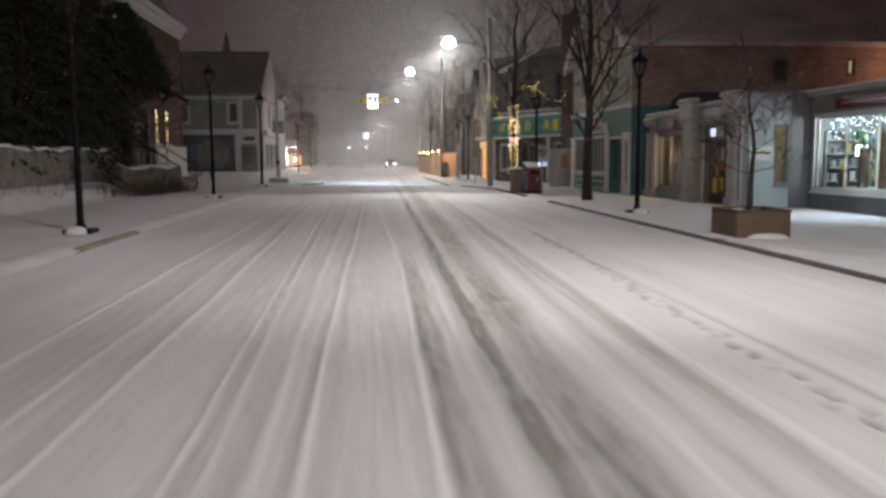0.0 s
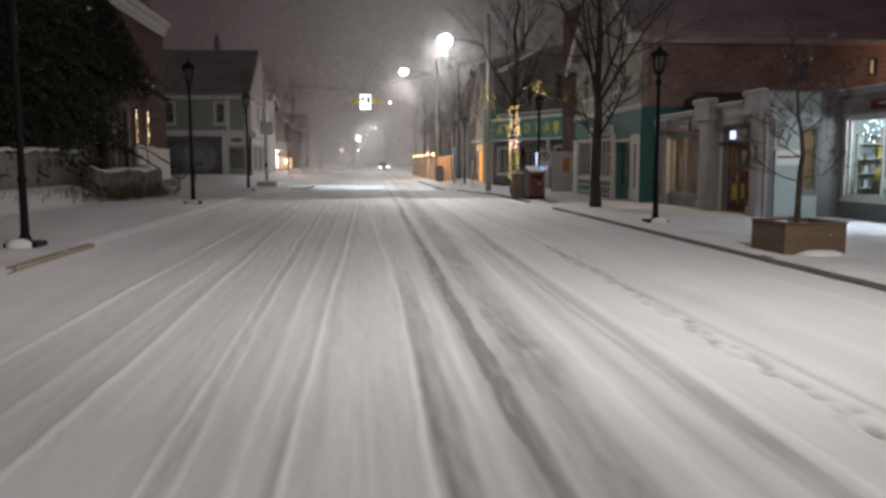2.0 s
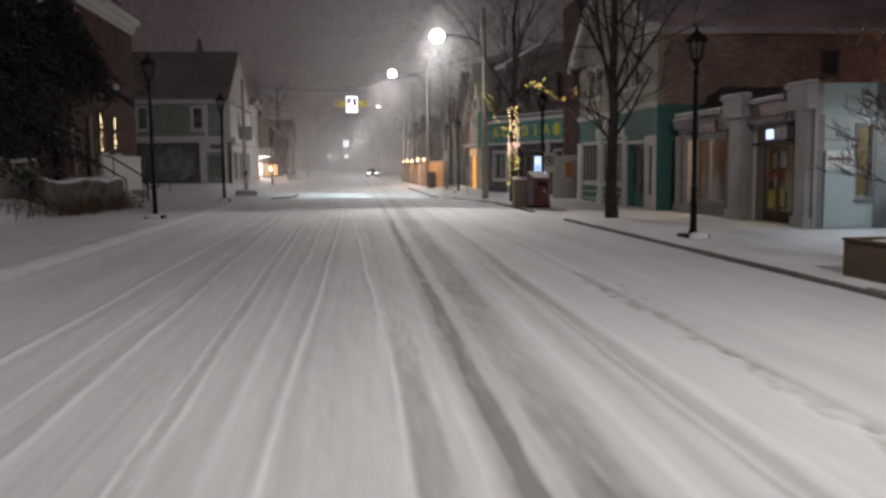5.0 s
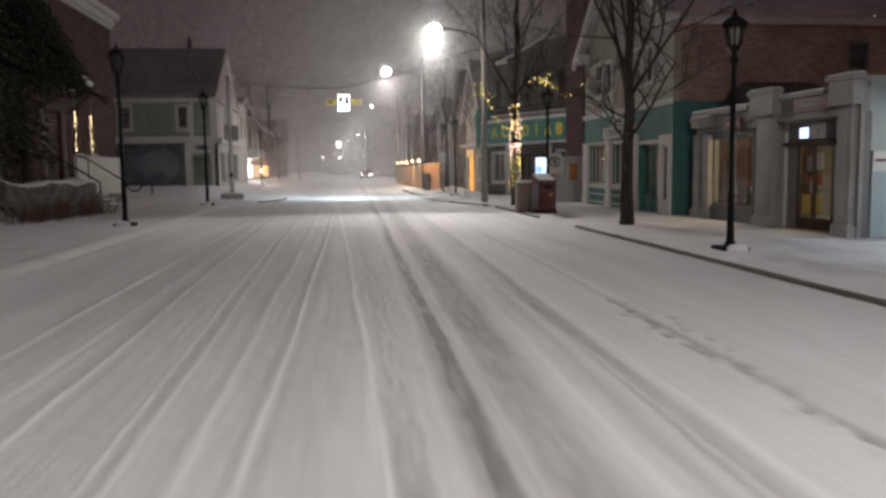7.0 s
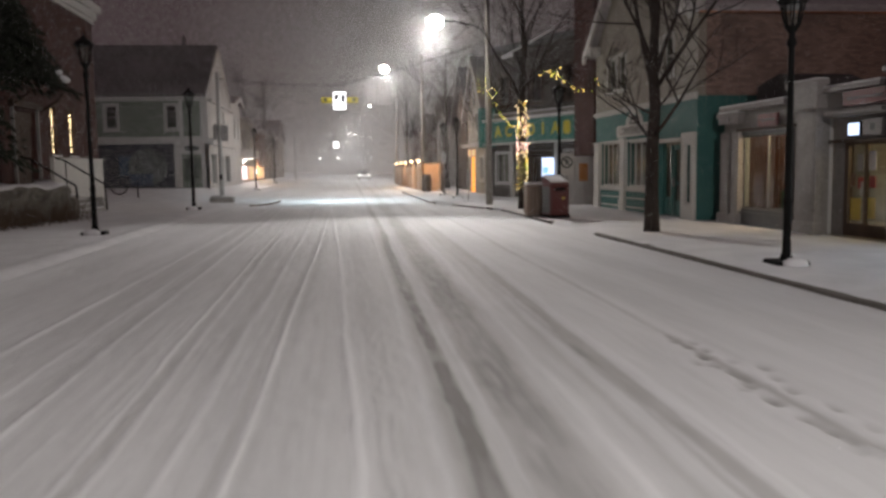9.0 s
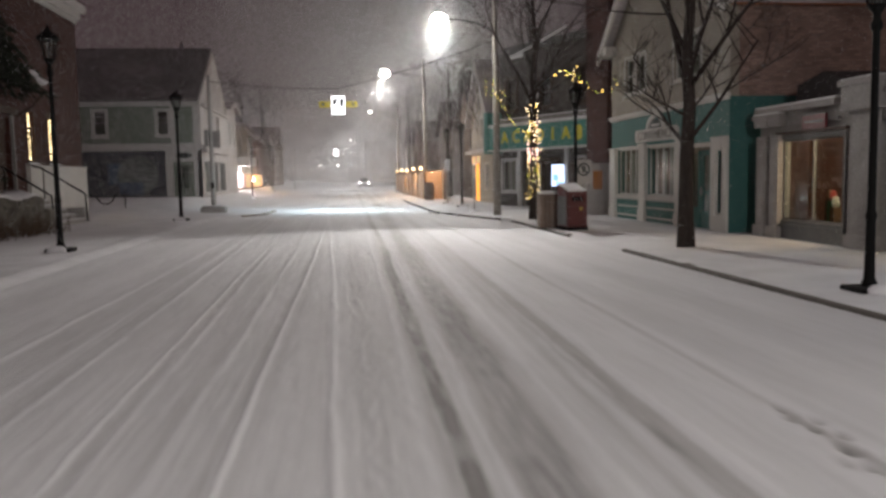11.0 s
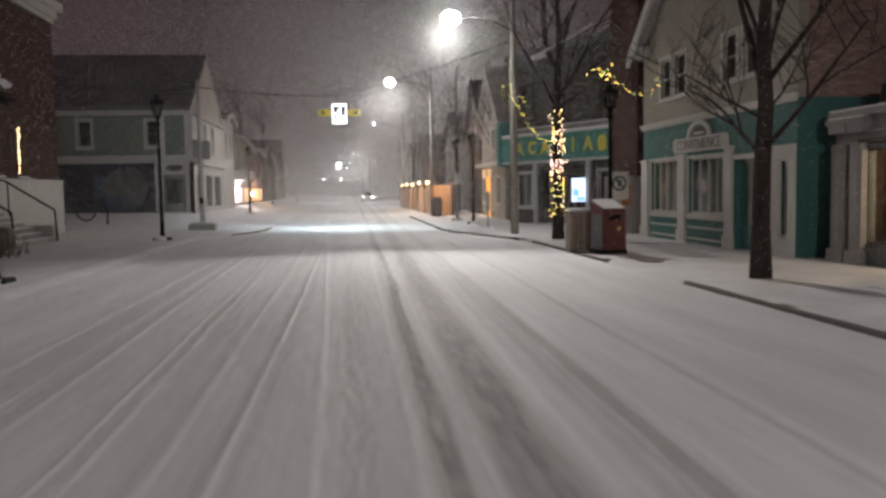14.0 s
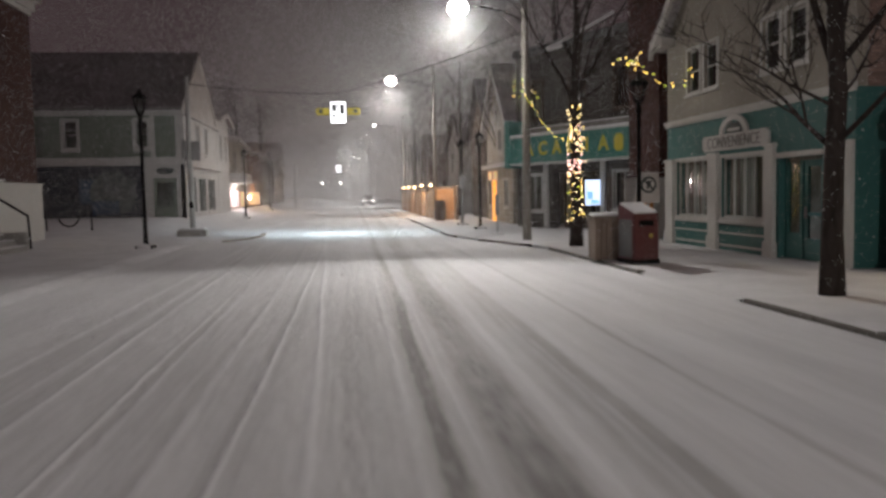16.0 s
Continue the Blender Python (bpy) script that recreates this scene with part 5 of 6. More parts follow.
# goods in the column shop's window
for k in range(9):
    y0 = 27.2 + 0.26 * k
    h = random.uniform(0.5, 1.0) if k < 4 else random.uniform(0.3, 0.6)
    g = thing("window_goods", (12.55 + 0.1 * (k % 3), y0, 0.40), "dim goods displayed in the shop window", "goods", "goods in the shop window")
    part("carton", boxes([(0, 0.22, 0, 0.2, 0, h)], 0.015), GOODS[(2, 5, 2, 3, 4, 1, 4, 0, 4)[k]], g)
    part("topper", lathe(bmesh.new(), [(0.05, h), (0.09, h + 0.08), (0.07, h + 0.22), (0.02, h + 0.26)], 8, (0.1, 0.1, 0)), GOODS[(k + 2) % 6], g)
disp = thing("display_shelf", (12.5, 27.15, -0.02), "low plinth in the shop window", "shelf")
part("top", boxes([(0, 0.7, 0, 2.5, 0.38, 0.42)], 0.01), DARKBOARD, disp)
part("plinth", boxes([(0.1, 0.6, 0.1, 2.4, 0.0, 0.38)]), DARKBOARD, disp)


# ---- brightly lit corner shop ----
def lit_shop():
    root = thing("lit_shop", (0, 0, 0), "single-storey shop with a brightly lit display window", "building")
    w = Wall((14.1, 8.0, 0), Y_, -X_)
    hole = [(7.4, 14.62, 0.58, 2.68)]
    part("front_wall", w.sheet(0, 15.88, -0.5, 3.35, hole), SHOPGREY, root, "grey shopfront wall")
    part("cornice", w.boxes([(0, 15.85, 3.3, 3.45, 0.0, 0.22), (0, 15.85, 2.78, 2.84, 0.0, 0.05)]), SHOPGREY, root)
    part("cornice_snow", w.boxes([(0, 15.85, 3.455, 3.50, -0.2, 0.2)]), SNOW, root, "line of snow on the cornice")
    part("stall_riser", w.boxes([(7.2, 14.8, -0.3, 0.46, 0.002, 0.05)]), DARKSTONE, root, "grey tiled stall riser")
    win = w.window(root, *hole[0], cols=5, rows=1, trim=0.10, mat=WHITE, label="broad white-framed display window")
    nb = part("name_board", w.boxes([(8.4, 13.55, 2.88, 3.14, 0.002, 0.08)]), REDSIGN, root, "red name board with unreadable writing")
    part("writing_bar", w.boxes([(8.7, 13.2, 3.0, 3.04, 0.08, 0.09)]), GREYTRIM, nb)
    part("inner_back", boxes([(17.6, 17.75, 14.8, 23.6, -0.1, 3.0)]), ROOM, root)
    part("inner_side", boxes([(14.4, 17.6, 14.6, 14.75, -0.1, 3.0), (14.4, 17.6, 23.62, 23.75, -0.1, 3.0)]), PANELBLUE, root)
    part("inner_floor", boxes([(14.36, 17.6, 14.7, 23.7, -0.12, -0.02)]), ROOM, root)
    part("inner_ceiling", boxes([(14.36, 17.6, 14.7, 23.7, 2.95, 3.02)]), WHITE, root)
    part("roof", boxes([(14.1, 22, 8.0, 23.88, 3.36, 3.42)]), SNOW, root)
    part("back_wall", boxes([(21.8, 22, 8.0, 23.88, -0.5, 3.35), (14.36, 21.8, 8.0, 8.2, -0.5, 3.35)]), BRICK_Y, root)
    part("tube_light", boxes([(14.7, 14.8, 15.5, 22.4, 2.86, 2.92)], 0.01), G_COOL, root, "cool white tube above the window")
    return root


lit_shop()
# amber lamp added out of view to brighten the brown side wall
yard = thing("wall_lamp", (22.6, 30.9, 5.3), "unseen amber lamp added to warm the brown side wall", "lamp")
part("arm", boxes([(-0.05, 0.05, -0.05, 0.7, -0.05, 0.05)]), BLACK, yard)
part("lens", boxes([(-0.2, 0.2, -0.25, 0.1, -0.14, -0.05)], 0.03), G_ORANGE, yard)
point("added_amber_fill", (22.6, 30.0, 5.0), 85, (1.0, 0.60, 0.38))
d = bpy.data.lights.new("tube_light", "AREA")
d.energy, d.color, d.shape, d.size, d.size_y = 150, (0.72, 0.86, 1.0), "RECTANGLE", 0.4, 6.5
ob = new("tube_light", d)
ob.matrix_world = look((14.9, 19.0, 2.84), (15.4, 19.0, 0.0))
point("shop_lamp", (15.4, 21.2, 2.4), 230, (0.75, 0.87, 1.0))
point("shop_lamp", (16.9, 18.4, 2.5), 240, (1.0, 0.72, 0.42))
for k in range(22):
    y0 = 15.5 + 0.32 * k
    h = random.uniform(0.35, 1.25)
    g = thing("window_goods", (14.75 + 0.25 * (k % 3), y0, 0.62), "goods and plants set out in the lit window", "goods", "goods in the lit window")
    part("carton", boxes([(0, 0.22, 0, 0.24, 0, h)], 0.015), GOODS[(4, 1, 0, 4, 3, 1, 2, 4)[(k * 5 + k // 3) % 8]], g)
    part("topper", lathe(bmesh.new(), [(0.03, h), (0.11, h + 0.1), (0.09, h + 0.25), (0.02, h + 0.38)], 8, (0.1, 0.12, 0)), GOODS[(0, 4, 1, 0, 5)[(k * 3 + 1) % 5]], g, "", True)
sh = thing("window_stage", (14.5, 15.2, -0.02), "low white stage behind the lit window", "shelf")
part("top", boxes([(0, 1.1, 0, 7.4, 0.58, 0.63)], 0.01), WHITE, sh)
part("skirt", boxes([(0.05, 1.0, 0.05, 7.3, 0.0, 0.58)]), GREYTRIM, sh)
for k in range(5):
    r = thing("display_rack", (15.75, 15.8 + 1.5 * k, -0.02), "tall white rack filled with small goods", "rack", "racks in the lit shop")
    part("frame", boxes([(0, 0.04, 0, 0.04, 0, 2.1), (0.36, 0.4, 0, 0.04, 0, 2.1), (0, 0.04, 1.0, 1.04, 0, 2.1), (0.36, 0.4, 1.0, 1.04, 0, 2.1)]), WHITE, r)
    for j in range(4):
        part("shelf", boxes([(0, 0.4, 0, 1.04, 0.5 + 0.45 * j, 0.53 + 0.45 * j)]), WHITE, r)
        part("stock", boxes([(0.05, 0.33, 0.06 + 0.24 * i, 0.24 + 0.24 * i, 0.53 + 0.45 * j, 0.53 + 0.45 * j + 0.12 + 0.05 * ((i * 7 + j * 3 + k) % 5)) for i in range(4)], 0.01), GOODS[(j + k) % 6], r)
ws_ = thing("wall_shelf", (14.75, 23.15, -0.02), "tall shelf unit crowded with small goods in the lit shop", "shelf")
part("side", boxes([(0, 0.04, 0, 0.42, 0, 2.3)]), WHITE, ws_)
part("side", boxes([(2.66, 2.70, 0, 0.42, 0, 2.3)]), WHITE, ws_)
for j in range(5):
    part("shelf", boxes([(0.04, 2.66, 0, 0.42, 0.35 + 0.42 * j, 0.38 + 0.42 * j)]), WHITE, ws_)
    for i in range(13):
        part("stock", boxes([(0.07 + 0.2 * i, 0.07 + 0.2 * i + random.uniform(0.1, 0.17), 0.05, random.uniform(0.2, 0.38), 0.381 + 0.42 * j, 0.381 + 0.42 * j + random.uniform(0.12, 0.33))], 0.008), GOODS[random.choice((0, 1, 1, 2, 1, 4, 4, 5))], ws_)
lb_ = thing("light_box", (14.95, 21.55, 1.50), "white glowing light box hung in the lit window", "sign")
part("case", boxes([(-0.05, 0.05, -0.30, 0.30, 0, 0.36)], 0.01), BLACK, lb_)
part("face", boxes([(-0.058, -0.051, -0.27, 0.27, 0.03, 0.33)]), G_COOL, lb_)
part("cord", tube(bmesh.new(), [(0, 0, 0.35), (0, 0, 1.44)], 0.006, 4), BLACK, lb_)
for k in range(9):
    fg = thing("hanging_ornament", (14.85 + 0.12 * (k % 3), 15.9 + 0.78 * k, 2.93), "dark ornament hanging in the lit window", "ornament", "ornaments in the lit window")
    dz = random.uniform(0.65, 1.3)
    part("cord", tube(bmesh.new(), [(0, 0, 0), (0, 0, -dz)], 0.005, 4), BLACK, fg)
    part("body", lathe(bmesh.new(), [(0.02, -dz), (0.11, -dz - 0.12), (0.13, -dz - 0.22), (0.08, -dz - 0.36), (0.02, -dz - 0.42)], 10), GOODS[(4, 1, 4)[k % 3]], fg, "", True)
ic = thing("icicle_lights", (14.40, 15.6, 2.62), "cool white and blue icicle lights along the window head", "string lights")
part("wire", tube(bmesh.new(), [(0, 0, 0), (0, 6.9, 0)], 0.006, 4), BLACK, ic)
for k in range(170):
    o_ = new("bulb", bulb_mesh(G_BLUE if k % 3 else G_COOL, 0.017))
    o_.parent, o_.location = ic, (random.uniform(-0.03, 0.05), 0.04 * k + random.uniform(-0.02, 0.02), -abs(random.gauss(0, 0.22)))


# ---- theatre ----
def theatre():
    root = thing("theatre", (0, 0, 0), "brick theatre with a teal marquee and yellow letters", "building")
    a = Vector((12.9, 46.6, 0))
    b = Vector((9.35, 54.4, 0))
    u = (b - a).normalized()
    n = Vector((-u.y, u.x, 0))
    w = Wall(a, u, n)
    L = (b - a).length
    holes = [(0.9, 2.0, 0.9, 2.4), (3.1, 5.9, -0.2, 2.45), (6.7, 7.9, 0.8, 2.4), (1.0, 1.9, 5.0, 6.6), (3.8, 4.7, 5.0, 6.6), (6.6, 7.5, 5.0, 6.6)]
    part("front_wall", w.sheet(0, L, -0.5, 8.2, holes, 0.3), surface("dark_theatre_render", (0.085, 0.075, 0.068), 0.85, 0, 12, 0.35, 0.15), root, "dim rendered front")
    w.window(root, *holes[0], cols=2, rows=1, trim=0.1, mat=GREYTRIM)
    w.window(root, *holes[2], cols=2, rows=1, trim=0.1, mat=GREYTRIM)
    for h in holes[3:]:
        w.window(root, *h, cols=1, rows=2, trim=0.12, mat=DARKBOARD)
    part("string_course", w.boxes([(0, L, 4.3, 4.5, 0.0, 0.22)]), SHOPGREY, root)
    part("string_course", w.boxes([(0, L, 7.9, 8.2, 0.0, 0.2)]), DARKSTONE, root)
    part("string_course_snow", w.boxes([(0, L, 4.505, 4.56, 0.0, 0.2)]), SNOW, root)
    for k in range(4):
        part("door", w.boxes([(3.2 + 0.66 * k, 3.28 + 0.66 * k, 0, 2.3, -0.6, -0.54), (3.72 + 0.66 * k, 3.8 + 0.66 * k, 0, 2.3, -0.6, -0.54), (3.28 + 0.66 * k, 3.72 + 0.66 * k, 0, 0.35, -0.6, -0.54), (3.28 + 0.66 * k, 3.72 + 0.66 * k, 2.15, 2.3, -0.6, -0.54)]), DARKBOARD, root, "dark glazed entrance door")
    for t in ((2.45, 0.25), (6.2, 0.25)):
        part("pier", w.boxes([(t[0], t[0] + t[1], -0.2, 2.9, 0.002, 0.12)]), GREYTRIM, root)
    part("body", boxes([(13.2, 24, 44.9, 54.5, -0.5, 8.0)]), BRICK_Y, root)
    part("tower", boxes([(11.95, 14.0, 43.3, 46.3, -0.5, 9.6)]), BRICK_Y, root, "tall brick flank")
    m0, m1 = 0.1, L - 0.75
    mq = part("marquee", w.boxes([(m0, m1, 2.92, 4.08, 0.02, 0.95)]), TEALSIGN, root, "teal painted marquee")
    part("marquee_edge", w.boxes([(m0 - 0.03, m1 + 0.03, 2.85, 2.93, 0.0, 1.0), (m0 - 0.03, m1 + 0.03, 4.07, 4.13, 0.0, 1.0)]), GREYTRIM, mq)
    part("marquee_snow", w.boxes([(m0, m1, 4.135, 4.22, 0.05, 0.95)]), SNOW, mq)
    part("end_fin", w.boxes([(m1, m1 + 0.3, 2.75, 4.9, 0.1, 1.05)]), TEALSIGN, mq, "upright teal end fin")
    word = "ACADIA"
    for i, ch in enumerate(word):
        c = w.at(m1 - 1.45 - 0.96 * i, 3.5, 0.962)
        m = Matrix(((-u.x, 0, n.x, c.x), (-u.y, 0, n.y, c.y), (0, 1, 0, c.z), (0, 0, 0, 1)))
        lettering(ch, 0.80, YELLOW, mq, m, 0.012, "letter", 1.05, 0.022)
    part("emblem", w.boxes([(0.45, 0.95, 3.25, 3.75, 0.955, 0.975), (0.55, 0.85, 3.17, 3.83, 0.955, 0.972)]), YELLOW, mq, "yellow square emblem")
    part("poster_case", w.boxes([(2.05, 2.4, 0.8, 2.2, 0.002, 0.08)]), DARKBOARD, root)
    return w


tw_ = theatre()
scr = thing("display_screen", tuple(tw_.at(2.9, 1.0, 0.35)), "tall glowing advertising screen by the theatre", "screen")
bm = bmesh.new()
box(bm, -0.36, 0.36, -0.05, 0.05, -0.0, 1.15, 0.01)
part("case", bm, BLACK, scr)
part("display", boxes([(-0.32, 0.32, -0.062, -0.052, 0.05, 1.08)]), G_SCREEN, scr, "bluish white lit display")
part("picture", boxes([(-0.26, 0.0, -0.070, -0.064, 0.3, 0.62), (-0.1, 0.26, -0.070, -0.064, 0.1, 0.26)]), G_SCRPIC, scr)
part("leg", boxes([(-0.05, 0.05, -0.03, 0.03, -1.1, 0.0)]), BLACK, scr)
gate = thing("hoarding", (10.45, 42.6, gz(10.5, 42.6)), "off-white board hoarding closing a gap", "fence")
for k in range(5):
    part("board", boxes([(0.02 + 0.42 * k, 0.42 + 0.42 * k, -0.03, 0.03, -0.2, 1.98)], 0.006), GREYTRIM, gate)
part("poster", boxes([(0.62, 1.0, -0.045, -0.032, 1.0, 1.75)]), OCHRE, gate, "orange poster")
part("cap_rail", boxes([(0, 2.15, -0.05, 0.05, 1.98, 2.05)], 0.01), GREYTRIM, gate)


# ---- gabled house and patio beyond ----
def gable_house(at, width, depth, eave, peak, wallmat, label, holes, face, roofmat=None, trim=None):
    """A house whose gable looks at the street; face is -1 if it looks to -x, 1 if to +x."""
    root = thing("house", at, label, "house", "houses along the street")
    w = Wall((0, 0, 0), Y_, X_ * face)
    part("front_wall", w.sheet(0, width, -0.8, eave, holes), wallmat, root)
    x1 = -face * depth
    part("gable", prism([(0, eave), (width, eave), (width / 2, peak)], 0, -face * 0.25), wallmat, root)
    for y in (0, width - 0.25):
        part("side_wall", boxes([(-face * 0.25, x1, y, y + 0.25, -0.8, eave)]), wallmat, root)
    part("back_wall", boxes([(x1, x1 + face * 0.25, 0.25, width - 0.25, -0.8, eave)]), wallmat, root)
    for y0, y1 in ((-0.4, width / 2), (width + 0.4, width / 2)):
        dz = (peak - eave) / (width / 2) * 0.4
        part("roof_slope", prism([(y0, eave - dz), (y1, peak), (y1, peak + 0.18), (y0, eave - dz + 0.18)], face * 0.4, x1 - face * 0.3), roofmat or DUSTED, root)
        part("rake_board", prism([(y0, eave - dz - 0.2), (y1, peak - 0.2), (y1, peak - 0.003), (y0, eave - dz - 0.003)], face * 0.36, face * 0.41), trim or WHITE, root)
    for h in holes:
        w.window(root, *h, cols=1, rows=2, trim=0.1, mat=trim)
    part("inner_wall", boxes([(-face * 2.0, -face * 2.1, 0.3, width - 0.3, -0.3, eave)]), ROOM, root)
    return root, w


h3, w3 = gable_house((9.75, 57.5, 0), 7.5, 9, 5.2, 8.6, CREAM, "cream gabled house with an orange-lit entrance", [(1.2, 2.2, 0.9, 2.3), (2.9, 3.7, 4.0, 5.1), (6.0, 6.9, 0.9, 2.3)], -1)
part("shop_cornice", w3.boxes([(-0.05, 7.55, 3.0, 3.2, 0.0, 0.45)]), GREYTRIM, h3)
# orange lamp light put into the panel's own glow
part("entrance", w3.boxes([(4.55, 5.75, 0.0, 2.35, 0.004, 0.02)]), G_ORWALL, h3, "entrance panel glowing in place of orange lamp light")
for y in (4.3, 6.0):
    part("wall_lamp", w3.boxes([(y - 0.1, y + 0.1, 2.4, 2.85, 0.02, 0.2)]), G_WARM, h3, "lit lantern beside the entrance")
gable_house((10.2, 66.0, 0), 8, 10, 5.6, 9.0, DARKBOARD, "dim gabled building behind the patio", [(1.5, 2.4, 3.6, 5.0), (5.5, 6.4, 3.6, 5.0)], -1, SHINGLE, DARKSTONE)
gable_house((10.5, 80.0, 0), 10, 10, 5.6, 8.2, SHOPGREY, "dim gabled building down the street", [(1.5, 2.4, 3.6, 5.0), (6.5, 7.4, 3.6, 5.0)], -1, SHINGLE, DARKSTONE)
gable_house((9.8, 99.0, 0), 11, 10, 5.6, 7.8, BRICK_Y, "dim brick building far down the street", [(2, 3, 3.6, 5.2), (7, 8, 3.6, 5.2)], -1, SHINGLE, DARKSTONE)
gable_house((10.2, 118.0, 0), 12, 10, 5.6, 7.8, SHOPGREY, "dull grey building far down the street", [(2, 3, 3.6, 5.2), (8, 9, 3.6, 5.2)], -1, SHINGLE, DARKSTONE)

pt = thing("patio_shelter", (6.6, 65.5, gz(7, 66)), "cedar patio shelter lit by warm bulbs", "shelter")
for k in range(7):
    y = 5.0 * k
    part("post", boxes([(-0.08, 0.08, y - 0.08, y + 0.08, -0.2, 2.1)], 0.01), DARKBOARD, pt)
part("post", boxes([(1.25, 1.41, -0.08, 0.08, -0.2, 2.1)], 0.01), DARKBOARD, pt)
part("beam", boxes([(-0.1, 0.1, -0.2, 30.2, 1.95, 2.1)], 0.02), DARKBOARD, pt)
for k in range(30):
    part("board", boxes([(-0.03, 0.03, 0.12 + k, 1.08 + k, 0.05, 1.75)], 0.006), PATIOWOOD, pt)
for k in range(4):
    part("end_board", boxes([(0.1 + 0.29 * k, 0.37 + 0.29 * k, 0.9, 0.96, 0.0, 1.9)], 0.006), PATIOWOOD, pt)
part("back_board", boxes([(1.35, 1.4, 0.1, 30, 0.0, 2.05)]), PATIOWOOD, pt)
for k in range(5):
    ob = new("bulb", bulb_mesh(G_PATIO, 0.10))
    ob.parent, ob.location = pt, (-0.22, 0.6 + 6.0 * k, 2.12 + 0.05 * math.sin(2.3 * k))
for x, y in ((7.2, 65.0), (5.9, 73.0), (5.9, 82.0)):
    point("patio_lamp", (x, y, 1.95), 130, (1.0, 0.60, 0.30))
br = thing("barrel", (6.75, 64.2, gz(6.7, 64)), "dark barrel standing by the patio", "barrel")
part("staves", lathe(bmesh.new(), [(0.26, 0), (0.32, 0.3), (0.34, 0.6), (0.32, 0.9), (0.27, 1.2)], 14), DARKBOARD, br, "", True)
part("hoop", lathe(bmesh.new(), [(0.335, 0.32), (0.345, 0.36)], 14), BLACK, br)
part("hoop", lathe(bmesh.new(), [(0.335, 0.84), (0.33, 0.88)], 14), BLACK, br)

# ---- green corner house ----
gh = thing("green_house", (0, 0, 0), "two-storey sage green corner building with a dark gabled roof", "house")
gx, gy, gw = -6.95, 59.5, 12.0
ws = Wall((gx - gw, gy, 0), X_, -Y_)
A = lambda x: x - (gx - gw)
sh_holes = [(A(-12.85), A(-12.2), 4.3, 5.65), (A(-9.35), A(-8.75), 4.3, 5.65), (A(-8.6), A(-7.4), 0.5, 2.75)]
part("ground_wall", ws.sheet(0, gw, -0.3, 3.45, [sh_holes[2]]), GREYTRIM, gh, "grey ground-floor wall")
part("upper_wall", ws.sheet(0, gw, 3.45, 5.95, sh_holes[:2]), GREEN, gh, "sage green clapboard")
part("belt", ws.boxes([(-0.05, gw + 0.05, 3.42, 3.80, 0.002, 0.16)]), GREYTRIM, gh)
part("eaves_board", ws.boxes([(-0.05, gw + 0.05, 5.92, 6.3, 0.002, 0.30)]), GREYTRIM, gh, "broad pale eaves board")
part("corner_board", ws.boxes([(gw - 0.42, gw, 3.8, 5.92, 0.002, 0.05), (A(-8.62), A(-8.40), 3.8, 5.92, 0.002, 0.04)]), GREYTRIM, gh)
for h in sh_holes[:2]:
    ws.window(gh, *h, cols=1, rows=2, trim=0.14, mat=GREYTRIM)
mu = part("mural", ws.boxes([(A(-14.6), A(-9.0), 0.62, 3.38, 0.004, 0.05)]), MURALDARK, gh, "dark painted mural panel")
bm = bmesh.new()
bmesh.ops.create_circle(bm, cap_ends=True, segments=28, radius=1.0, matrix=Matrix.Translation((-10.55, gy - 0.056, 2.0)) @ Matrix.Rotation(radians(90), 4, "X") @ Matrix.Diagonal((1.15, 1.12, 1, 1)))
part("mural_disc", bm, MURALPALE, mu, "pale round form")
part("mural_shape", ws.boxes([(A(-12.2), A(-11.1), 1.5, 2.7, 0.05, 0.054), (A(-11.6), A(-10.3), 0.9, 1.6, 0.058, 0.062)]), MURALBLUE, mu, "blue painted forms")
dr = part("door", ws.boxes([(A(-8.58), A(-8.44), 0.55, 2.72, -0.12, -0.05), (A(-7.56), A(-7.42), 0.55, 2.72, -0.12, -0.05), (A(-8.44), A(-7.56), 0.55, 1.2, -0.12, -0.05), (A(-8.44), A(-7.56), 2.5, 2.72, -0.12, -0.05)]), GREEN, gh, "green glazed corner door")
part("pane", ws.boxes([(A(-8.44), A(-7.56), 1.2, 2.5, -0.09, -0.08)]), GLASS, dr)
ov = bmesh.new()
bmesh.ops.create_circle(ov, cap_ends=True, segments=24, radius=1.0, matrix=Matrix.Translation((-7.95, gy - 0.06, 3.10)) @ Matrix.Rotation(radians(90), 4, "X") @ Matrix.Diagonal((0.45, 0.17, 1, 1)))
part("oval_sign", ov, DARKTEXT, gh, "dark oval sign with unreadable writing")
we = Wall((gx, gy, 0), Y_, X_)
ge = 10.4
e_holes = [(3.4, 4.3, 4.2, 5.7), (6.0, 6.9, 4.2, 5.7), (0.8, 2.8, 0.9, 2.8), (3.6, 5.8, 0.9, 2.8), (6.6, 9.0, 0.9, 2.8)]
part("east_wall", we.sheet(0, ge, -0.3, 6.0, e_holes), GREYTRIM, gh, "pale grey street wall")
part("east_gable", prism([(gy, 6.0), (gy + ge, 6.0), (gy + ge / 2, 9.75)], gx - 0.25, gx), GREYTRIM, gh)
part("east_belt", we.boxes([(0, ge, 3.3, 3.7, 0.002, 0.3), (0, ge, 5.9, 6.05, 0.002, 0.3)]), GREYTRIM, gh)
for h in e_holes:
    we.window(gh, *h, cols=1 if h[1] - h[0] < 1 else 3, rows=2 if h[1] - h[0] < 1 else 1, trim=0.1, mat=GREYTRIM)
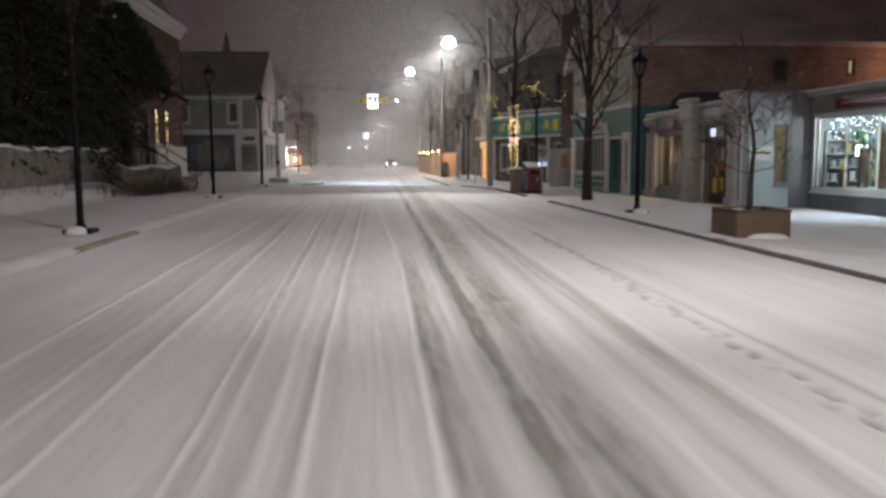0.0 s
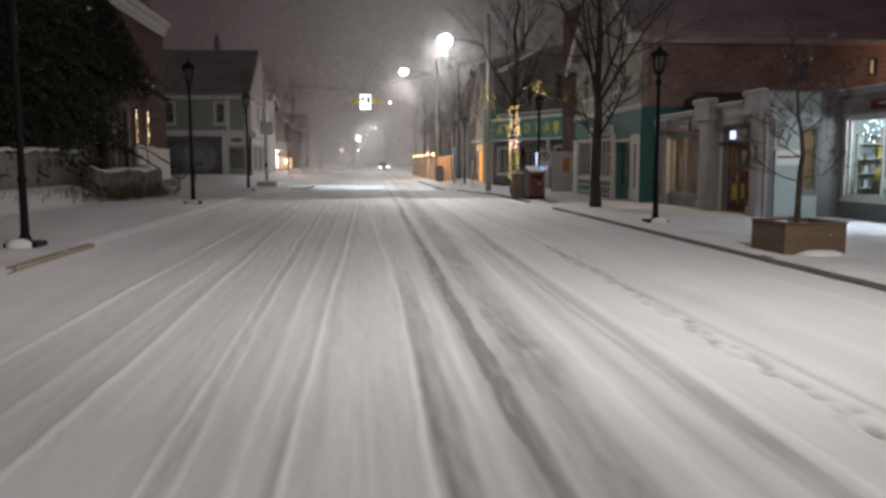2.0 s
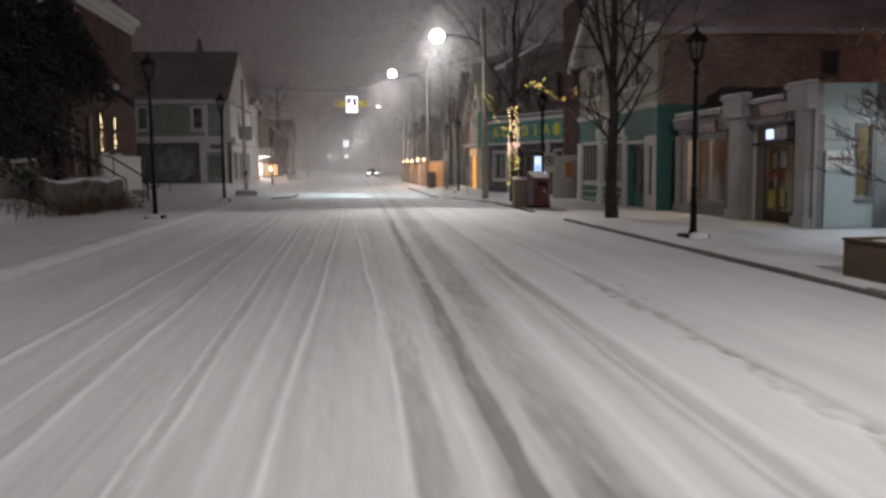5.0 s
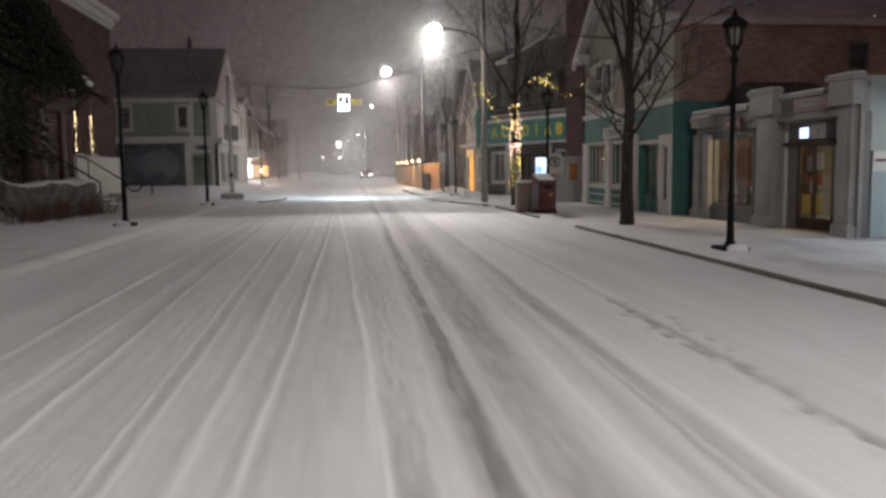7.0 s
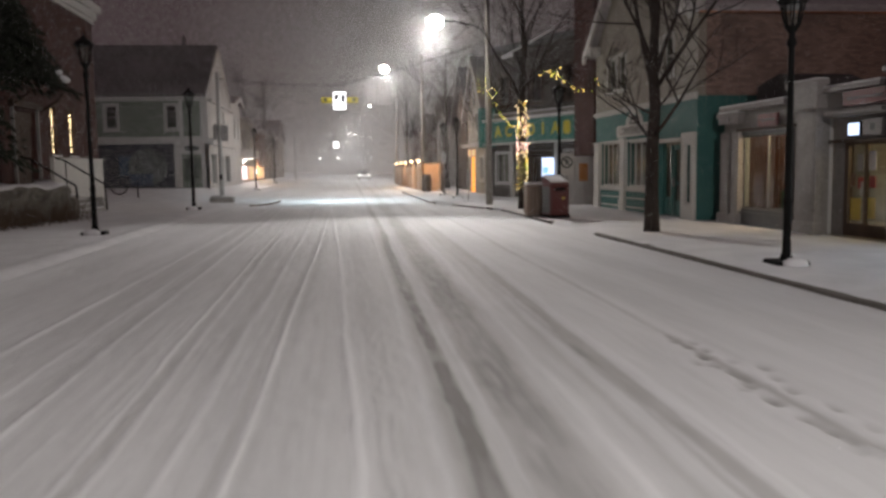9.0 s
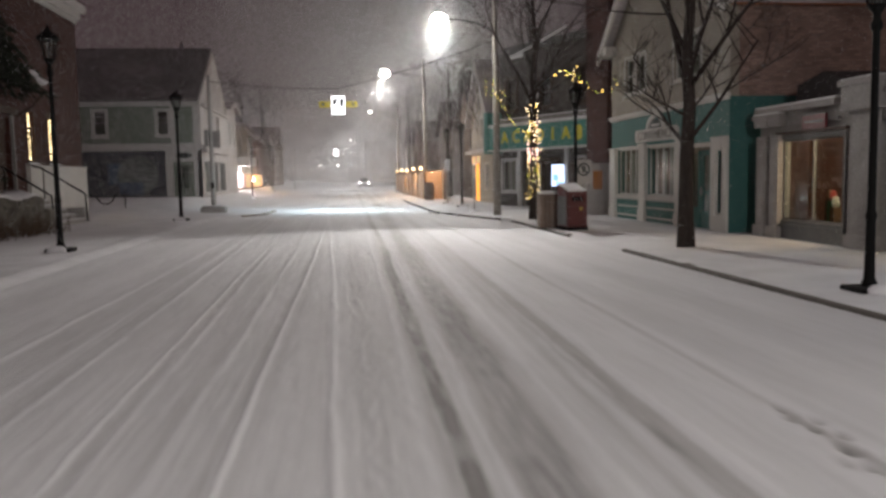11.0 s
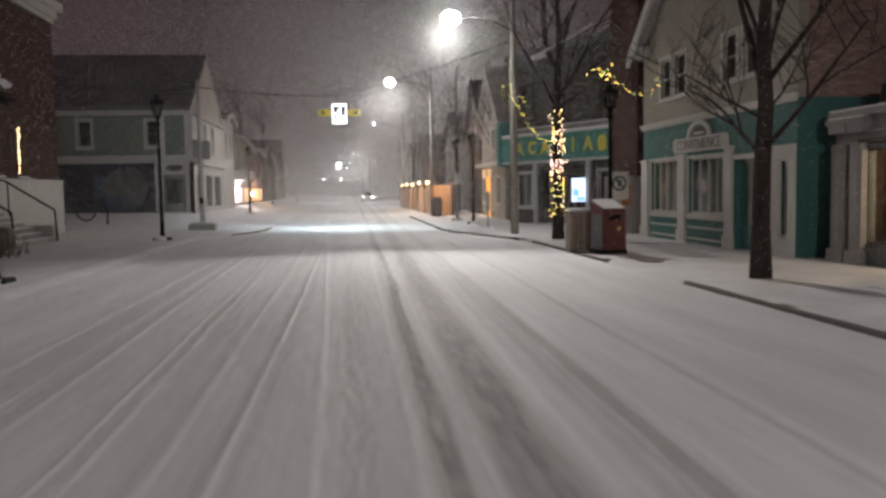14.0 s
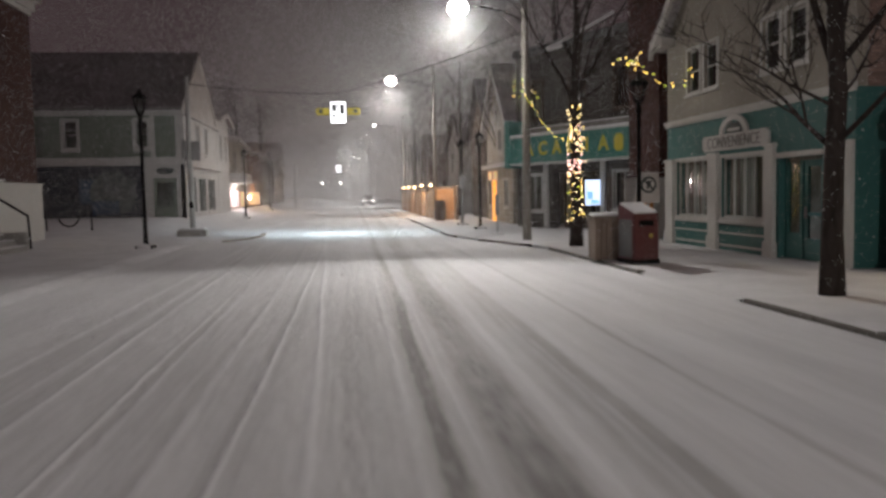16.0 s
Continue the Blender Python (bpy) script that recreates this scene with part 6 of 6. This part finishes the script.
for y0, y1 in ((gy - 0.45, gy + ge / 2), (gy + ge + 0.45, gy + ge / 2)):
    part("roof_slope", prism([(y0, 6.15), (y1, 9.78), (y1, 9.98), (y0, 6.35)], gx - gw - 0.3, gx - 0.02), SHINGLE, gh)
    part("rake_board", prism([(y0, 5.9), (y1, 9.5), (y1, 9.775), (y0, 6.145)], gx - 0.02, gx + 0.06), WHITE, gh)
part("back_wall", boxes([(gx - gw, gx - 0.25, gy + ge - 0.25, gy + ge, -0.3, 6.0), (gx - gw, gx - gw + 0.25, gy + 0.25, gy + ge - 0.25, -0.3, 6.0)]), GREEN, gh)
part("floor_slab", boxes([(gx - gw + 0.3, gx - 0.3, gy + 0.3, gy + ge - 0.3, 3.4, 3.5)]), ROOM, gh)
gable_house((-7.0, 70.4, 0), 5.2, 9, 6.7, 7.2, GREYTRIM, "pale flat-topped building next to the corner house", [(1.0, 1.9, 4.2, 5.8), (3.3, 4.2, 4.2, 5.8)], 1, None, GREYTRIM)
hs, wsx = gable_house((-7.6, 76.5, 0), 14, 10, 5.9, 6.3, CREAM, "cream shop building with a brightly lit front", [(1.5, 2.5, 3.9, 5.2), (6, 7, 3.9, 5.2), (10.5, 11.5, 3.9, 5.2)], 1, None, SHOPGREY)
for k in range(4):
    part("lit_front", wsx.boxes([(0.7 + 1.8 * k, 2.2 + 1.8 * k, 0.95, 2.15, 0.004, 0.05)]), G_PALE, hs, "bright shop window")
part("front_trim", wsx.boxes([(0.5, 7.9, 2.5, 2.75, 0.004, 0.16), (0.5, 7.9, 0.55, 0.7, 0.004, 0.12)]), GREYTRIM, hs)
part("awning", prism([(79.5 - 76.5, 2.75), (84.5 - 76.5, 2.75), (84.5 - 76.5, 3.5), (79.5 - 76.5, 3.5)], 0.02, 1.1), GREYTRIM, hs, "pale awning")
for k in range(3):
    part("lit_front", wsx.boxes([(9.0 + 1.5 * k, 10.2 + 1.5 * k, 0.9, 2.1, 0.004, 0.05)]), G_WARM, hs, "warm-lit shop window")
point("shop_lamp", (-7.0, 81.5, 2.3), 220, (1.0, 0.86, 0.80))
point("shop_lamp", (-7.2, 96.0, 2.3), 220, (1.0, 0.60, 0.25))
h5, w5 = gable_house((-7.8, 91.5, 0), 14, 10, 5.6, 6.0, BRICK_Y, "brick shop building washed by warm light", [(1.5, 2.5, 3.8, 5.0), (6, 7, 3.8, 5.0)], 1, None, DARKSTONE)
for k in range(4):
    part("lit_front", w5.boxes([(1.5 + 2.4 * k, 3.1 + 2.4 * k, 0.9, 2.1, 0.004, 0.05)]), G_WARM, h5, "warm-lit shop window")
gable_house((-8.2, 107, 0), 14, 10, 5.6, 7.2, DARKBOARD, "dim building far down the street", [(1.5, 2.5, 4.0, 5.4), (6, 7, 4.0, 5.4)], 1, None, DARKSTONE)
gable_house((-8.2, 124, 0), 16, 10, 6.2, 9, DARKBOARD, "dim building far down the street", [(1.5, 2.5, 4.0, 5.4), (6, 7, 4.0, 5.4)], 1, None, DARKSTONE)

part("wall_lamp", w5.boxes([(0.9, 1.1, 1.45, 1.75, 0.052, 0.2)]), G_FAR, h5, "small bright lamp on the shop front")
sp3 = thing("church_spire", (-23.5, 144.0, 0), "dark slim spire rising behind the corner house", "spire")
part("tower", boxes([(-1.6, 1.6, -1.6, 1.6, -1.0, 15.5)], 0.1), DARKBOARD, sp3)
part("belfry", boxes([(-1.1, 1.1, -1.1, 1.1, 15.5, 19.0)], 0.1), DARKBOARD, sp3)
part("spire_cone", lathe(bmesh.new(), [(1.2, 19.0), (0.8, 20.0), (0.3, 22.6), (0.06, 23.4)], 8), SHINGLE, sp3)

# ---- brick hall with steps ----
hl = thing("brick_hall", (0, 0, 0), "tall red-brick hall with a white cornice", "building")
wh = Wall((-10.1, 37.2, 0), Y_, X_)
hh = [(4.85, 5.45, 2.42, 4.3), (6.95, 7.55, 2.42, 4.3), (1.2, 3.3, 1.25, 3.9)]
part("front_wall", wh.sheet(0, 10.9, -0.3, 8.65, hh, 0.35), BRICK_Y, hl, "dark red brick front")
part("foundation", wh.boxes([(4.55, 10.95, -0.2, 2.26, 0.002, 0.14)]), WHITE, hl, "white painted foundation wall")
part("foundation_cap", wh.boxes([(4.5, 11.0, 2.26, 2.32, 0.002, 0.18)]), WHITE, hl)
for h in hh[:2]:
    hw = wh.window(hl, *h, cols=1, rows=2, trim=0.07, mat=DARKBOARD, label="dark-framed sash window")
    part("sill_snow", wh.boxes([(h[0] - 0.16, h[1] + 0.16, h[2] - 0.068, h[2] - 0.01, 0.037, 0.12)]), SNOW, hw, "snow on the sill")
for a0 in (1.3, 2.27):
    dd = part("door", wh.boxes([(a0, a0 + 0.93, 1.25, 3.4, -0.2, -0.14)]), DARKBOARD, hl, "dark panelled entrance door")
    part("panel", wh.boxes([(a0 + 0.14, a0 + 0.79, 1.45, 2.2, -0.14, -0.12)]), DARKBOARD, dd)
    part("panel", wh.boxes([(a0 + 0.14, a0 + 0.79, 2.35, 3.25, -0.14, -0.12)]), DARKBOARD, dd)
part("transom", wh.boxes([(1.2, 3.3, 3.4, 3.9, -0.2, -0.12)]), DARKBOARD, hl)
for a0 in (1.06, 3.34):
    part("door_pilaster", wh.boxes([(a0, a0 + 0.10, 1.2, 4.0, 0.002, 0.10)]), SHOPGREY, hl)
part("door_head", wh.boxes([(0.9, 3.6, 4.0, 4.25, 0.002, 0.2)]), DARKBOARD, hl)
cn = part("entrance_canopy", prism([(38.1, 4.95), (41.2, 4.95), (39.65, 5.45)], -10.09, -9.1), DARKBOARD, hl, "small gabled canopy over the entrance")
cr = random.Random(4)
for y0, y1 in ((38.0, 39.65), (41.3, 39.65)):
    bm = bmesh.new()
    for k in range(16):
        q = cr.random()
        ball(bm, (cr.uniform(-10.0, -9.05), y0 + (y1 - y0) * q, 4.99 + 0.5 * q), cr.uniform(0.12, 0.26), 8, (1, 1, 0.5))
    part("canopy_snow", bm, SNOW, cn, "uneven snow clinging to the canopy", True)
for y0 in (38.2, 41.1):
    part("bracket", tube(bmesh.new(), [(-10.08, y0, 4.0), (-9.5, y0, 4.35), (-9.1, y0, 4.84)], 0.05, 6), DARKBOARD, cn)
part("cornice", wh.boxes([(-0.5, 11.0, 8.6, 8.9, -0.3, 0.22), (-0.5, 11.1, 8.9, 9.2, -0.3, 0.42), (-0.5, 10.95, 8.45, 8.6, -0.1, 0.10)]), WHITE, hl, "white moulded cornice")
part("downpipe", tube(bmesh.new(), [wh.at(2.1, 5.8, 0.1), wh.at(2.1, 8.5, 0.1)], 0.06, 8), GREYMETAL, hl)
for nm, b in (("north_wall", (-26, -10.45, 47.75, 48.1, -0.3, 8.65)), ("south_wall", (-26, -10.45, 37.2, 37.55, -0.3, 8.65)), ("west_wall", (-26, -25.65, 37.55, 47.75, -0.3, 8.65))):
    part(nm, boxes([b]), BRICK_X, hl)
part("roof", prism([(36.7, 9.2), (48.5, 9.2), (42.6, 12.0)], -26.3, -10.4), SHINGLE, hl)
part("inner_wall", boxes([(-12.2, -12.1, 37.6, 47.7, 0, 8.6)]), ROOM, hl)
point("hall_lamp", (-11.0, 44.4, 3.9), 60, (1.0, 0.78, 0.42))
point("hall_lamp", (-11.0, 46.6, 3.9), 60, (1.0, 0.78, 0.42))

st = thing("entrance_steps", (0, 0, 0), "snowy stone steps with iron rails up to the brick hall", "steps")
for k in range(6):
    x1 = -8.15 - 0.30 * k
    part("step", boxes([(-10.08, x1, 38.2, 41.7, 0.0 + 0.17 * k, 0.36 + 0.17 * k)], 0.015), CONCRETE, st)
    part("step_snow", boxes([(x1 - 0.26, x1 - 0.02, 38.25, 41.65, 0.362 + 0.17 * k, 0.395 + 0.17 * k)], 0.01), SNOW, st)
part("near_cheek", boxes([(-9.95, -8.0, 37.7, 38.2, -0.2, 0.85)], 0.04), STONEWALL, st, "low stone cheek wall")
part("far_cheek", boxes([(-9.95, -8.2, 41.7, 42.1, -0.2, 0.75)], 0.04), CONCRETE, st)
for y in (38.4, 41.8):
    hr = part("handrail", tube(bmesh.new(), [(-9.95, y, 2.30), (-9.6, y, 2.2), (-8.15, y, 1.25), (-8.1, y, 0.25)], 0.035, 8), BLACK, st, "black iron handrail", True)
    part("baluster", tube(bmesh.new(), [(-9.55, y, 1.0), (-9.55, y, 2.18)], 0.025, 6), BLACK, hr)

rw = thing("retaining_wall", (0, 0, 0), "pale stone retaining wall dusted with snow", "wall", kind="structure")
part("long_wall", rough_block(-10.1, -9.68, 5.0, 33.6, -0.3, 1.92, 0.12, 2, 110, 9), STONEWALL, rw, "", True)
part("cap_snow", rough_block(-10.08, -9.72, 5.0, 33.6, 1.90, 2.02, 0.12, 2, 110, 1), SNOW, rw, "thin patchy snow along the wall", True)
lw2 = thing("low_wall", (-8.45, 34.0, 0), "low pale stone wall with dead shrubs at its foot", "wall", turn=-12)
part("wall", rough_block(-0.24, 0.24, -2.5, 2.6, -0.1, 1.30, 0.22, 3, 30, 9), STONEWALL, lw2, "", True)
part("snow", rough_block(-0.2, 0.2, -2.4, 2.5, 1.25, 1.38, 0.22, 3, 30, 1), SNOW, lw2, "patchy snow on the wall", True)


def shrub(at, r, n, label, seed):
    rnd = random.Random(seed)
    root = thing("shrub", at, label, "shrub", "dead shrubs by the wall")
    bm = bmesh.new()
    for k in range(n):
        a, t = rnd.uniform(0, 6.28), rnd.uniform(0.2, 1.2)
        p = Vector((rnd.gauss(0, r * 0.4), rnd.gauss(0, r * 0.7), -0.05))
        q = p + Vector((math.cos(a) * t * 0.35, math.sin(a) * t * 0.35, rnd.uniform(0.2, 0.75)))
        tube(bm, [p, p.lerp(q, 0.6) + Vector((rnd.gauss(0, 0.04), 0, 0.05)), q], [0.012, 0.008, 0.003], 3)
    tagged(part("brushwood", bm, DRYGRASS, root), kind="stuff")


for k, (x, y) in enumerate(((-8.1, 31.6), (-8.0, 32.9), (-7.75, 34.3), (-7.55, 35.6), (-8.8, 30.2), (-9.2, 28.6), (-9.4, 26.6), (-9.5, 24.4), (-9.5, 22.0))):
    shrub((x, y, gz(x, y)), 0.75, 115, "brown dead shrub stems poking through the snow", 50 + k)


# ---- evergreens ----
def evergreen(at, height, radius, base, label, seed, snowy=0.0):
    rnd = random.Random(seed)
    root = thing("spruce", at, label, "tree", "dark evergreens before the hall")
    part("trunk", tube(bmesh.new(), [(0, 0, -0.3), (0.05, 0, height * 0.5), (0, 0, height)], [0.2, 0.13, 0.02], 8), BARK, root, "", True)
    vs, fs, sv, sf = [], [], [], []
    nb = 330
    for k in range(nb):
        t = (k + rnd.random()) / nb
        z = base + (height - base) * t
        L = radius * (1 - t) ** 0.75 * rnd.uniform(0.7, 1.15) + 0.15
        a = k * 2.4 + rnd.uniform(-0.3, 0.3)
        c, s = math.cos(a), math.sin(a)
        m = int(20 + 44 * (1 - t))
        for j in range(m):
            q = (j + rnd.random()) / m
            p = Vector((c * L * q, s * L * q, z + 0.25 * q * L * (0.4 - q) - 0.12 * L * q * q))
            side = Vector((-s, c, 0)) * rnd.gauss(0, 0.16 + 0.10 * L * (1 - q))
            p = p + side + Vector((0, 0, rnd.gauss(0, 0.06)))
            d = Vector((c, s, 0)) * rnd.uniform(0.10, 0.24) + side.normalized() * rnd.uniform(0.02, 0.16) + Vector((0, 0, rnd.uniform(-0.22, -0.02)))
            wv = d.cross(Vector((rnd.gauss(0, 1), rnd.gauss(0, 1), rnd.gauss(0, 1)))).normalized() * rnd.uniform(0.03, 0.07)
            i = len(vs)
            vs += [p - wv, p + wv, p + d]
            fs.append((i, i + 1, i + 2))
            if rnd.random() < snowy * q and z < base + 0.62 * (height - base):
                i = len(sv)
                up = Vector((0, 0, 0.03))
                sv += [p - wv * 2 + up, p + wv * 2 + up, p + d * 0.9 + up]
                sf.append((i, i + 1, i + 2))
    for nm, v, f_, mt in (("crown", vs, fs, NEEDLE), ("crown_snow", sv, sf, SNOW)):
        if v:
            me = bpy.data.meshes.new(nm)
            me.from_pydata(v, [], f_)
            me.materials.append(mt)
            ob = new(nm, me)
            ob.parent = root
            tagged(ob, kind="stuff")
    return root


evergreen((-11.0, 33.4, 0.2), 11.0, 2.9, 2.4, "dark evergreen with snow on its drooping boughs", 1, 0.008)
evergreen((-9.7, 35.6, 0.2), 8.0, 2.3, 4.6, "dark evergreen with bare lower trunk before the entrance", 6, 0.004)
evergreen((-11.7, 30.2, 0.6), 13, 3.4, 1.2, "tall dark evergreen behind the retaining wall", 2)
evergreen((-12.3, 25.6, 0.6), 11, 3.0, 1.4, "tall dark evergreen behind the retaining wall", 3)
evergreen((-12.8, 20.6, 0.6), 12, 3.2, 1.4, "tall dark evergreen behind the retaining wall", 4)
evergreen((-12.6, 34.0, 0.6), 13, 3.4, 1.2, "tall dark evergreen beside the hall", 5)

# ---- parked car far away ----
car = thing("car", (4.6, 150.0, road_z(4.6)), "distant parked car with its headlights on", "car")
bm = boxes([(-0.9, 0.9, -2.1, 2.1, 0.35, 0.95)], 0.12)
part("body", bm, GREYMETAL, car, "", True)
part("cabin", prism([(-1.2, 0.93), (1.6, 0.93), (1.1, 1.5), (-0.5, 1.5)], -0.8, 0.8), BLACK, car, "dark glazed cabin")
for s in (-1, 1):
    part("headlight", boxes([(s * 0.75 - 0.14, s * 0.75 + 0.14, -2.16, -2.08, 0.62, 0.80)], 0.02), G_FAR, car)
    for y in (-1.35, 1.35):
        wv = part("wheel", lathe(bmesh.new(), [(0.32, -0.1), (0.32, 0.1)], 14), BLACK, car)
        wv.matrix_local = pose(s * 0.85, y, 0.32, 0, 90, 0)

# ---- falling snow ----
rs = np.random.default_rng(5)
P, S = [], []
# flake size grows with distance so that the far ones build up as haze
for count, y0, y1, r0, r1 in ((26000, 4, 22, 0.003, 0.006), (160000, 22, 38, 0.005, 0.009), (600000, 38, 80, 0.010, 0.015), (640000, 80, 230, 0.024, 0.036)):
    P.append(np.stack([rs.uniform(-15, 17, count), rs.uniform(y0, y1, count), rs.uniform(0.3, 14, count) ], 1))
    S.append(rs.uniform(r0, r1, count))
# extra flakes crowded round two lamp heads to imitate their halo
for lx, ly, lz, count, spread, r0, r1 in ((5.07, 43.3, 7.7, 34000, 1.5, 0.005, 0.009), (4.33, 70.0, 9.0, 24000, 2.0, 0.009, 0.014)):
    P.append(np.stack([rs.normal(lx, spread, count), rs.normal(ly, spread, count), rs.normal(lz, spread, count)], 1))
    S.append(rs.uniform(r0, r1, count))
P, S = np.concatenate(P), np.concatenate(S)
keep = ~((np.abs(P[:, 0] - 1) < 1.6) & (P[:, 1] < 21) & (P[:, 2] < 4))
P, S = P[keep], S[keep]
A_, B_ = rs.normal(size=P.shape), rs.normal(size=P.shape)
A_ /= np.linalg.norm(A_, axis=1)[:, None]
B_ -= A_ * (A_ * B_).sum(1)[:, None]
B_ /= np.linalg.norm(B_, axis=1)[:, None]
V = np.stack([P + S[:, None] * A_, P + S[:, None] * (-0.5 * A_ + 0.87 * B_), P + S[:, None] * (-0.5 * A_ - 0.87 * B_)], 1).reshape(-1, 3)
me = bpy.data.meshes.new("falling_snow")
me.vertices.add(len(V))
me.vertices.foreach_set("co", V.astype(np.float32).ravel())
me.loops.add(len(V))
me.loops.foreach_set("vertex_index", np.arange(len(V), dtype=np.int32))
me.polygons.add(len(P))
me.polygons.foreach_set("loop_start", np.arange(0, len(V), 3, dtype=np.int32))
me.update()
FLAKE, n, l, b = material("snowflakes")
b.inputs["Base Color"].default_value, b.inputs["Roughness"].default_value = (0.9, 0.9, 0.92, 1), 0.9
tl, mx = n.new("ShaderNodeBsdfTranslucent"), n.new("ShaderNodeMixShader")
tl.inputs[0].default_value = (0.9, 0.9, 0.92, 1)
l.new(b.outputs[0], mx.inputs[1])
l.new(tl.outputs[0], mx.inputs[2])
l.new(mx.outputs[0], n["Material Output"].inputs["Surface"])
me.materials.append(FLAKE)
tagged(new("falling_snow", me), "falling snowflakes, crowded round two lamps to make their halo", "snow", kind="stuff")

# ---- glowing sheet painted as haze at the end of the street ----
hz, n, l, b = material("painted_snow_haze")
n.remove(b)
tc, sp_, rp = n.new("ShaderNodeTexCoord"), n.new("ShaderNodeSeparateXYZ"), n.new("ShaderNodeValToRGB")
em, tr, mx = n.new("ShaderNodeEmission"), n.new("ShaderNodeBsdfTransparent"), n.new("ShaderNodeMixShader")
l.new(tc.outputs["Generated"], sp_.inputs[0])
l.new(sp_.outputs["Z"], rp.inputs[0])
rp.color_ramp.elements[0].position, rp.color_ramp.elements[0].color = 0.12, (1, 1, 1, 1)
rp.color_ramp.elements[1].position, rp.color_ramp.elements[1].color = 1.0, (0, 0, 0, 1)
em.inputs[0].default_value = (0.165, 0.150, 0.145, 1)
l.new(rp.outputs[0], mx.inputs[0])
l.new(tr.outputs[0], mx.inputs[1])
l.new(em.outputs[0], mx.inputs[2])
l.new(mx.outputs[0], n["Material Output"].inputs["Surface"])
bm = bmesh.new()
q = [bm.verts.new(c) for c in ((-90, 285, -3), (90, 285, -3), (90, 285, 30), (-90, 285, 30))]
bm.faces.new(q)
tagged(new("backdrop", mesh_of(bm, "backdrop", hz)), "glowing sheet painted as pale snow haze far down the street", "backdrop", kind="structure")
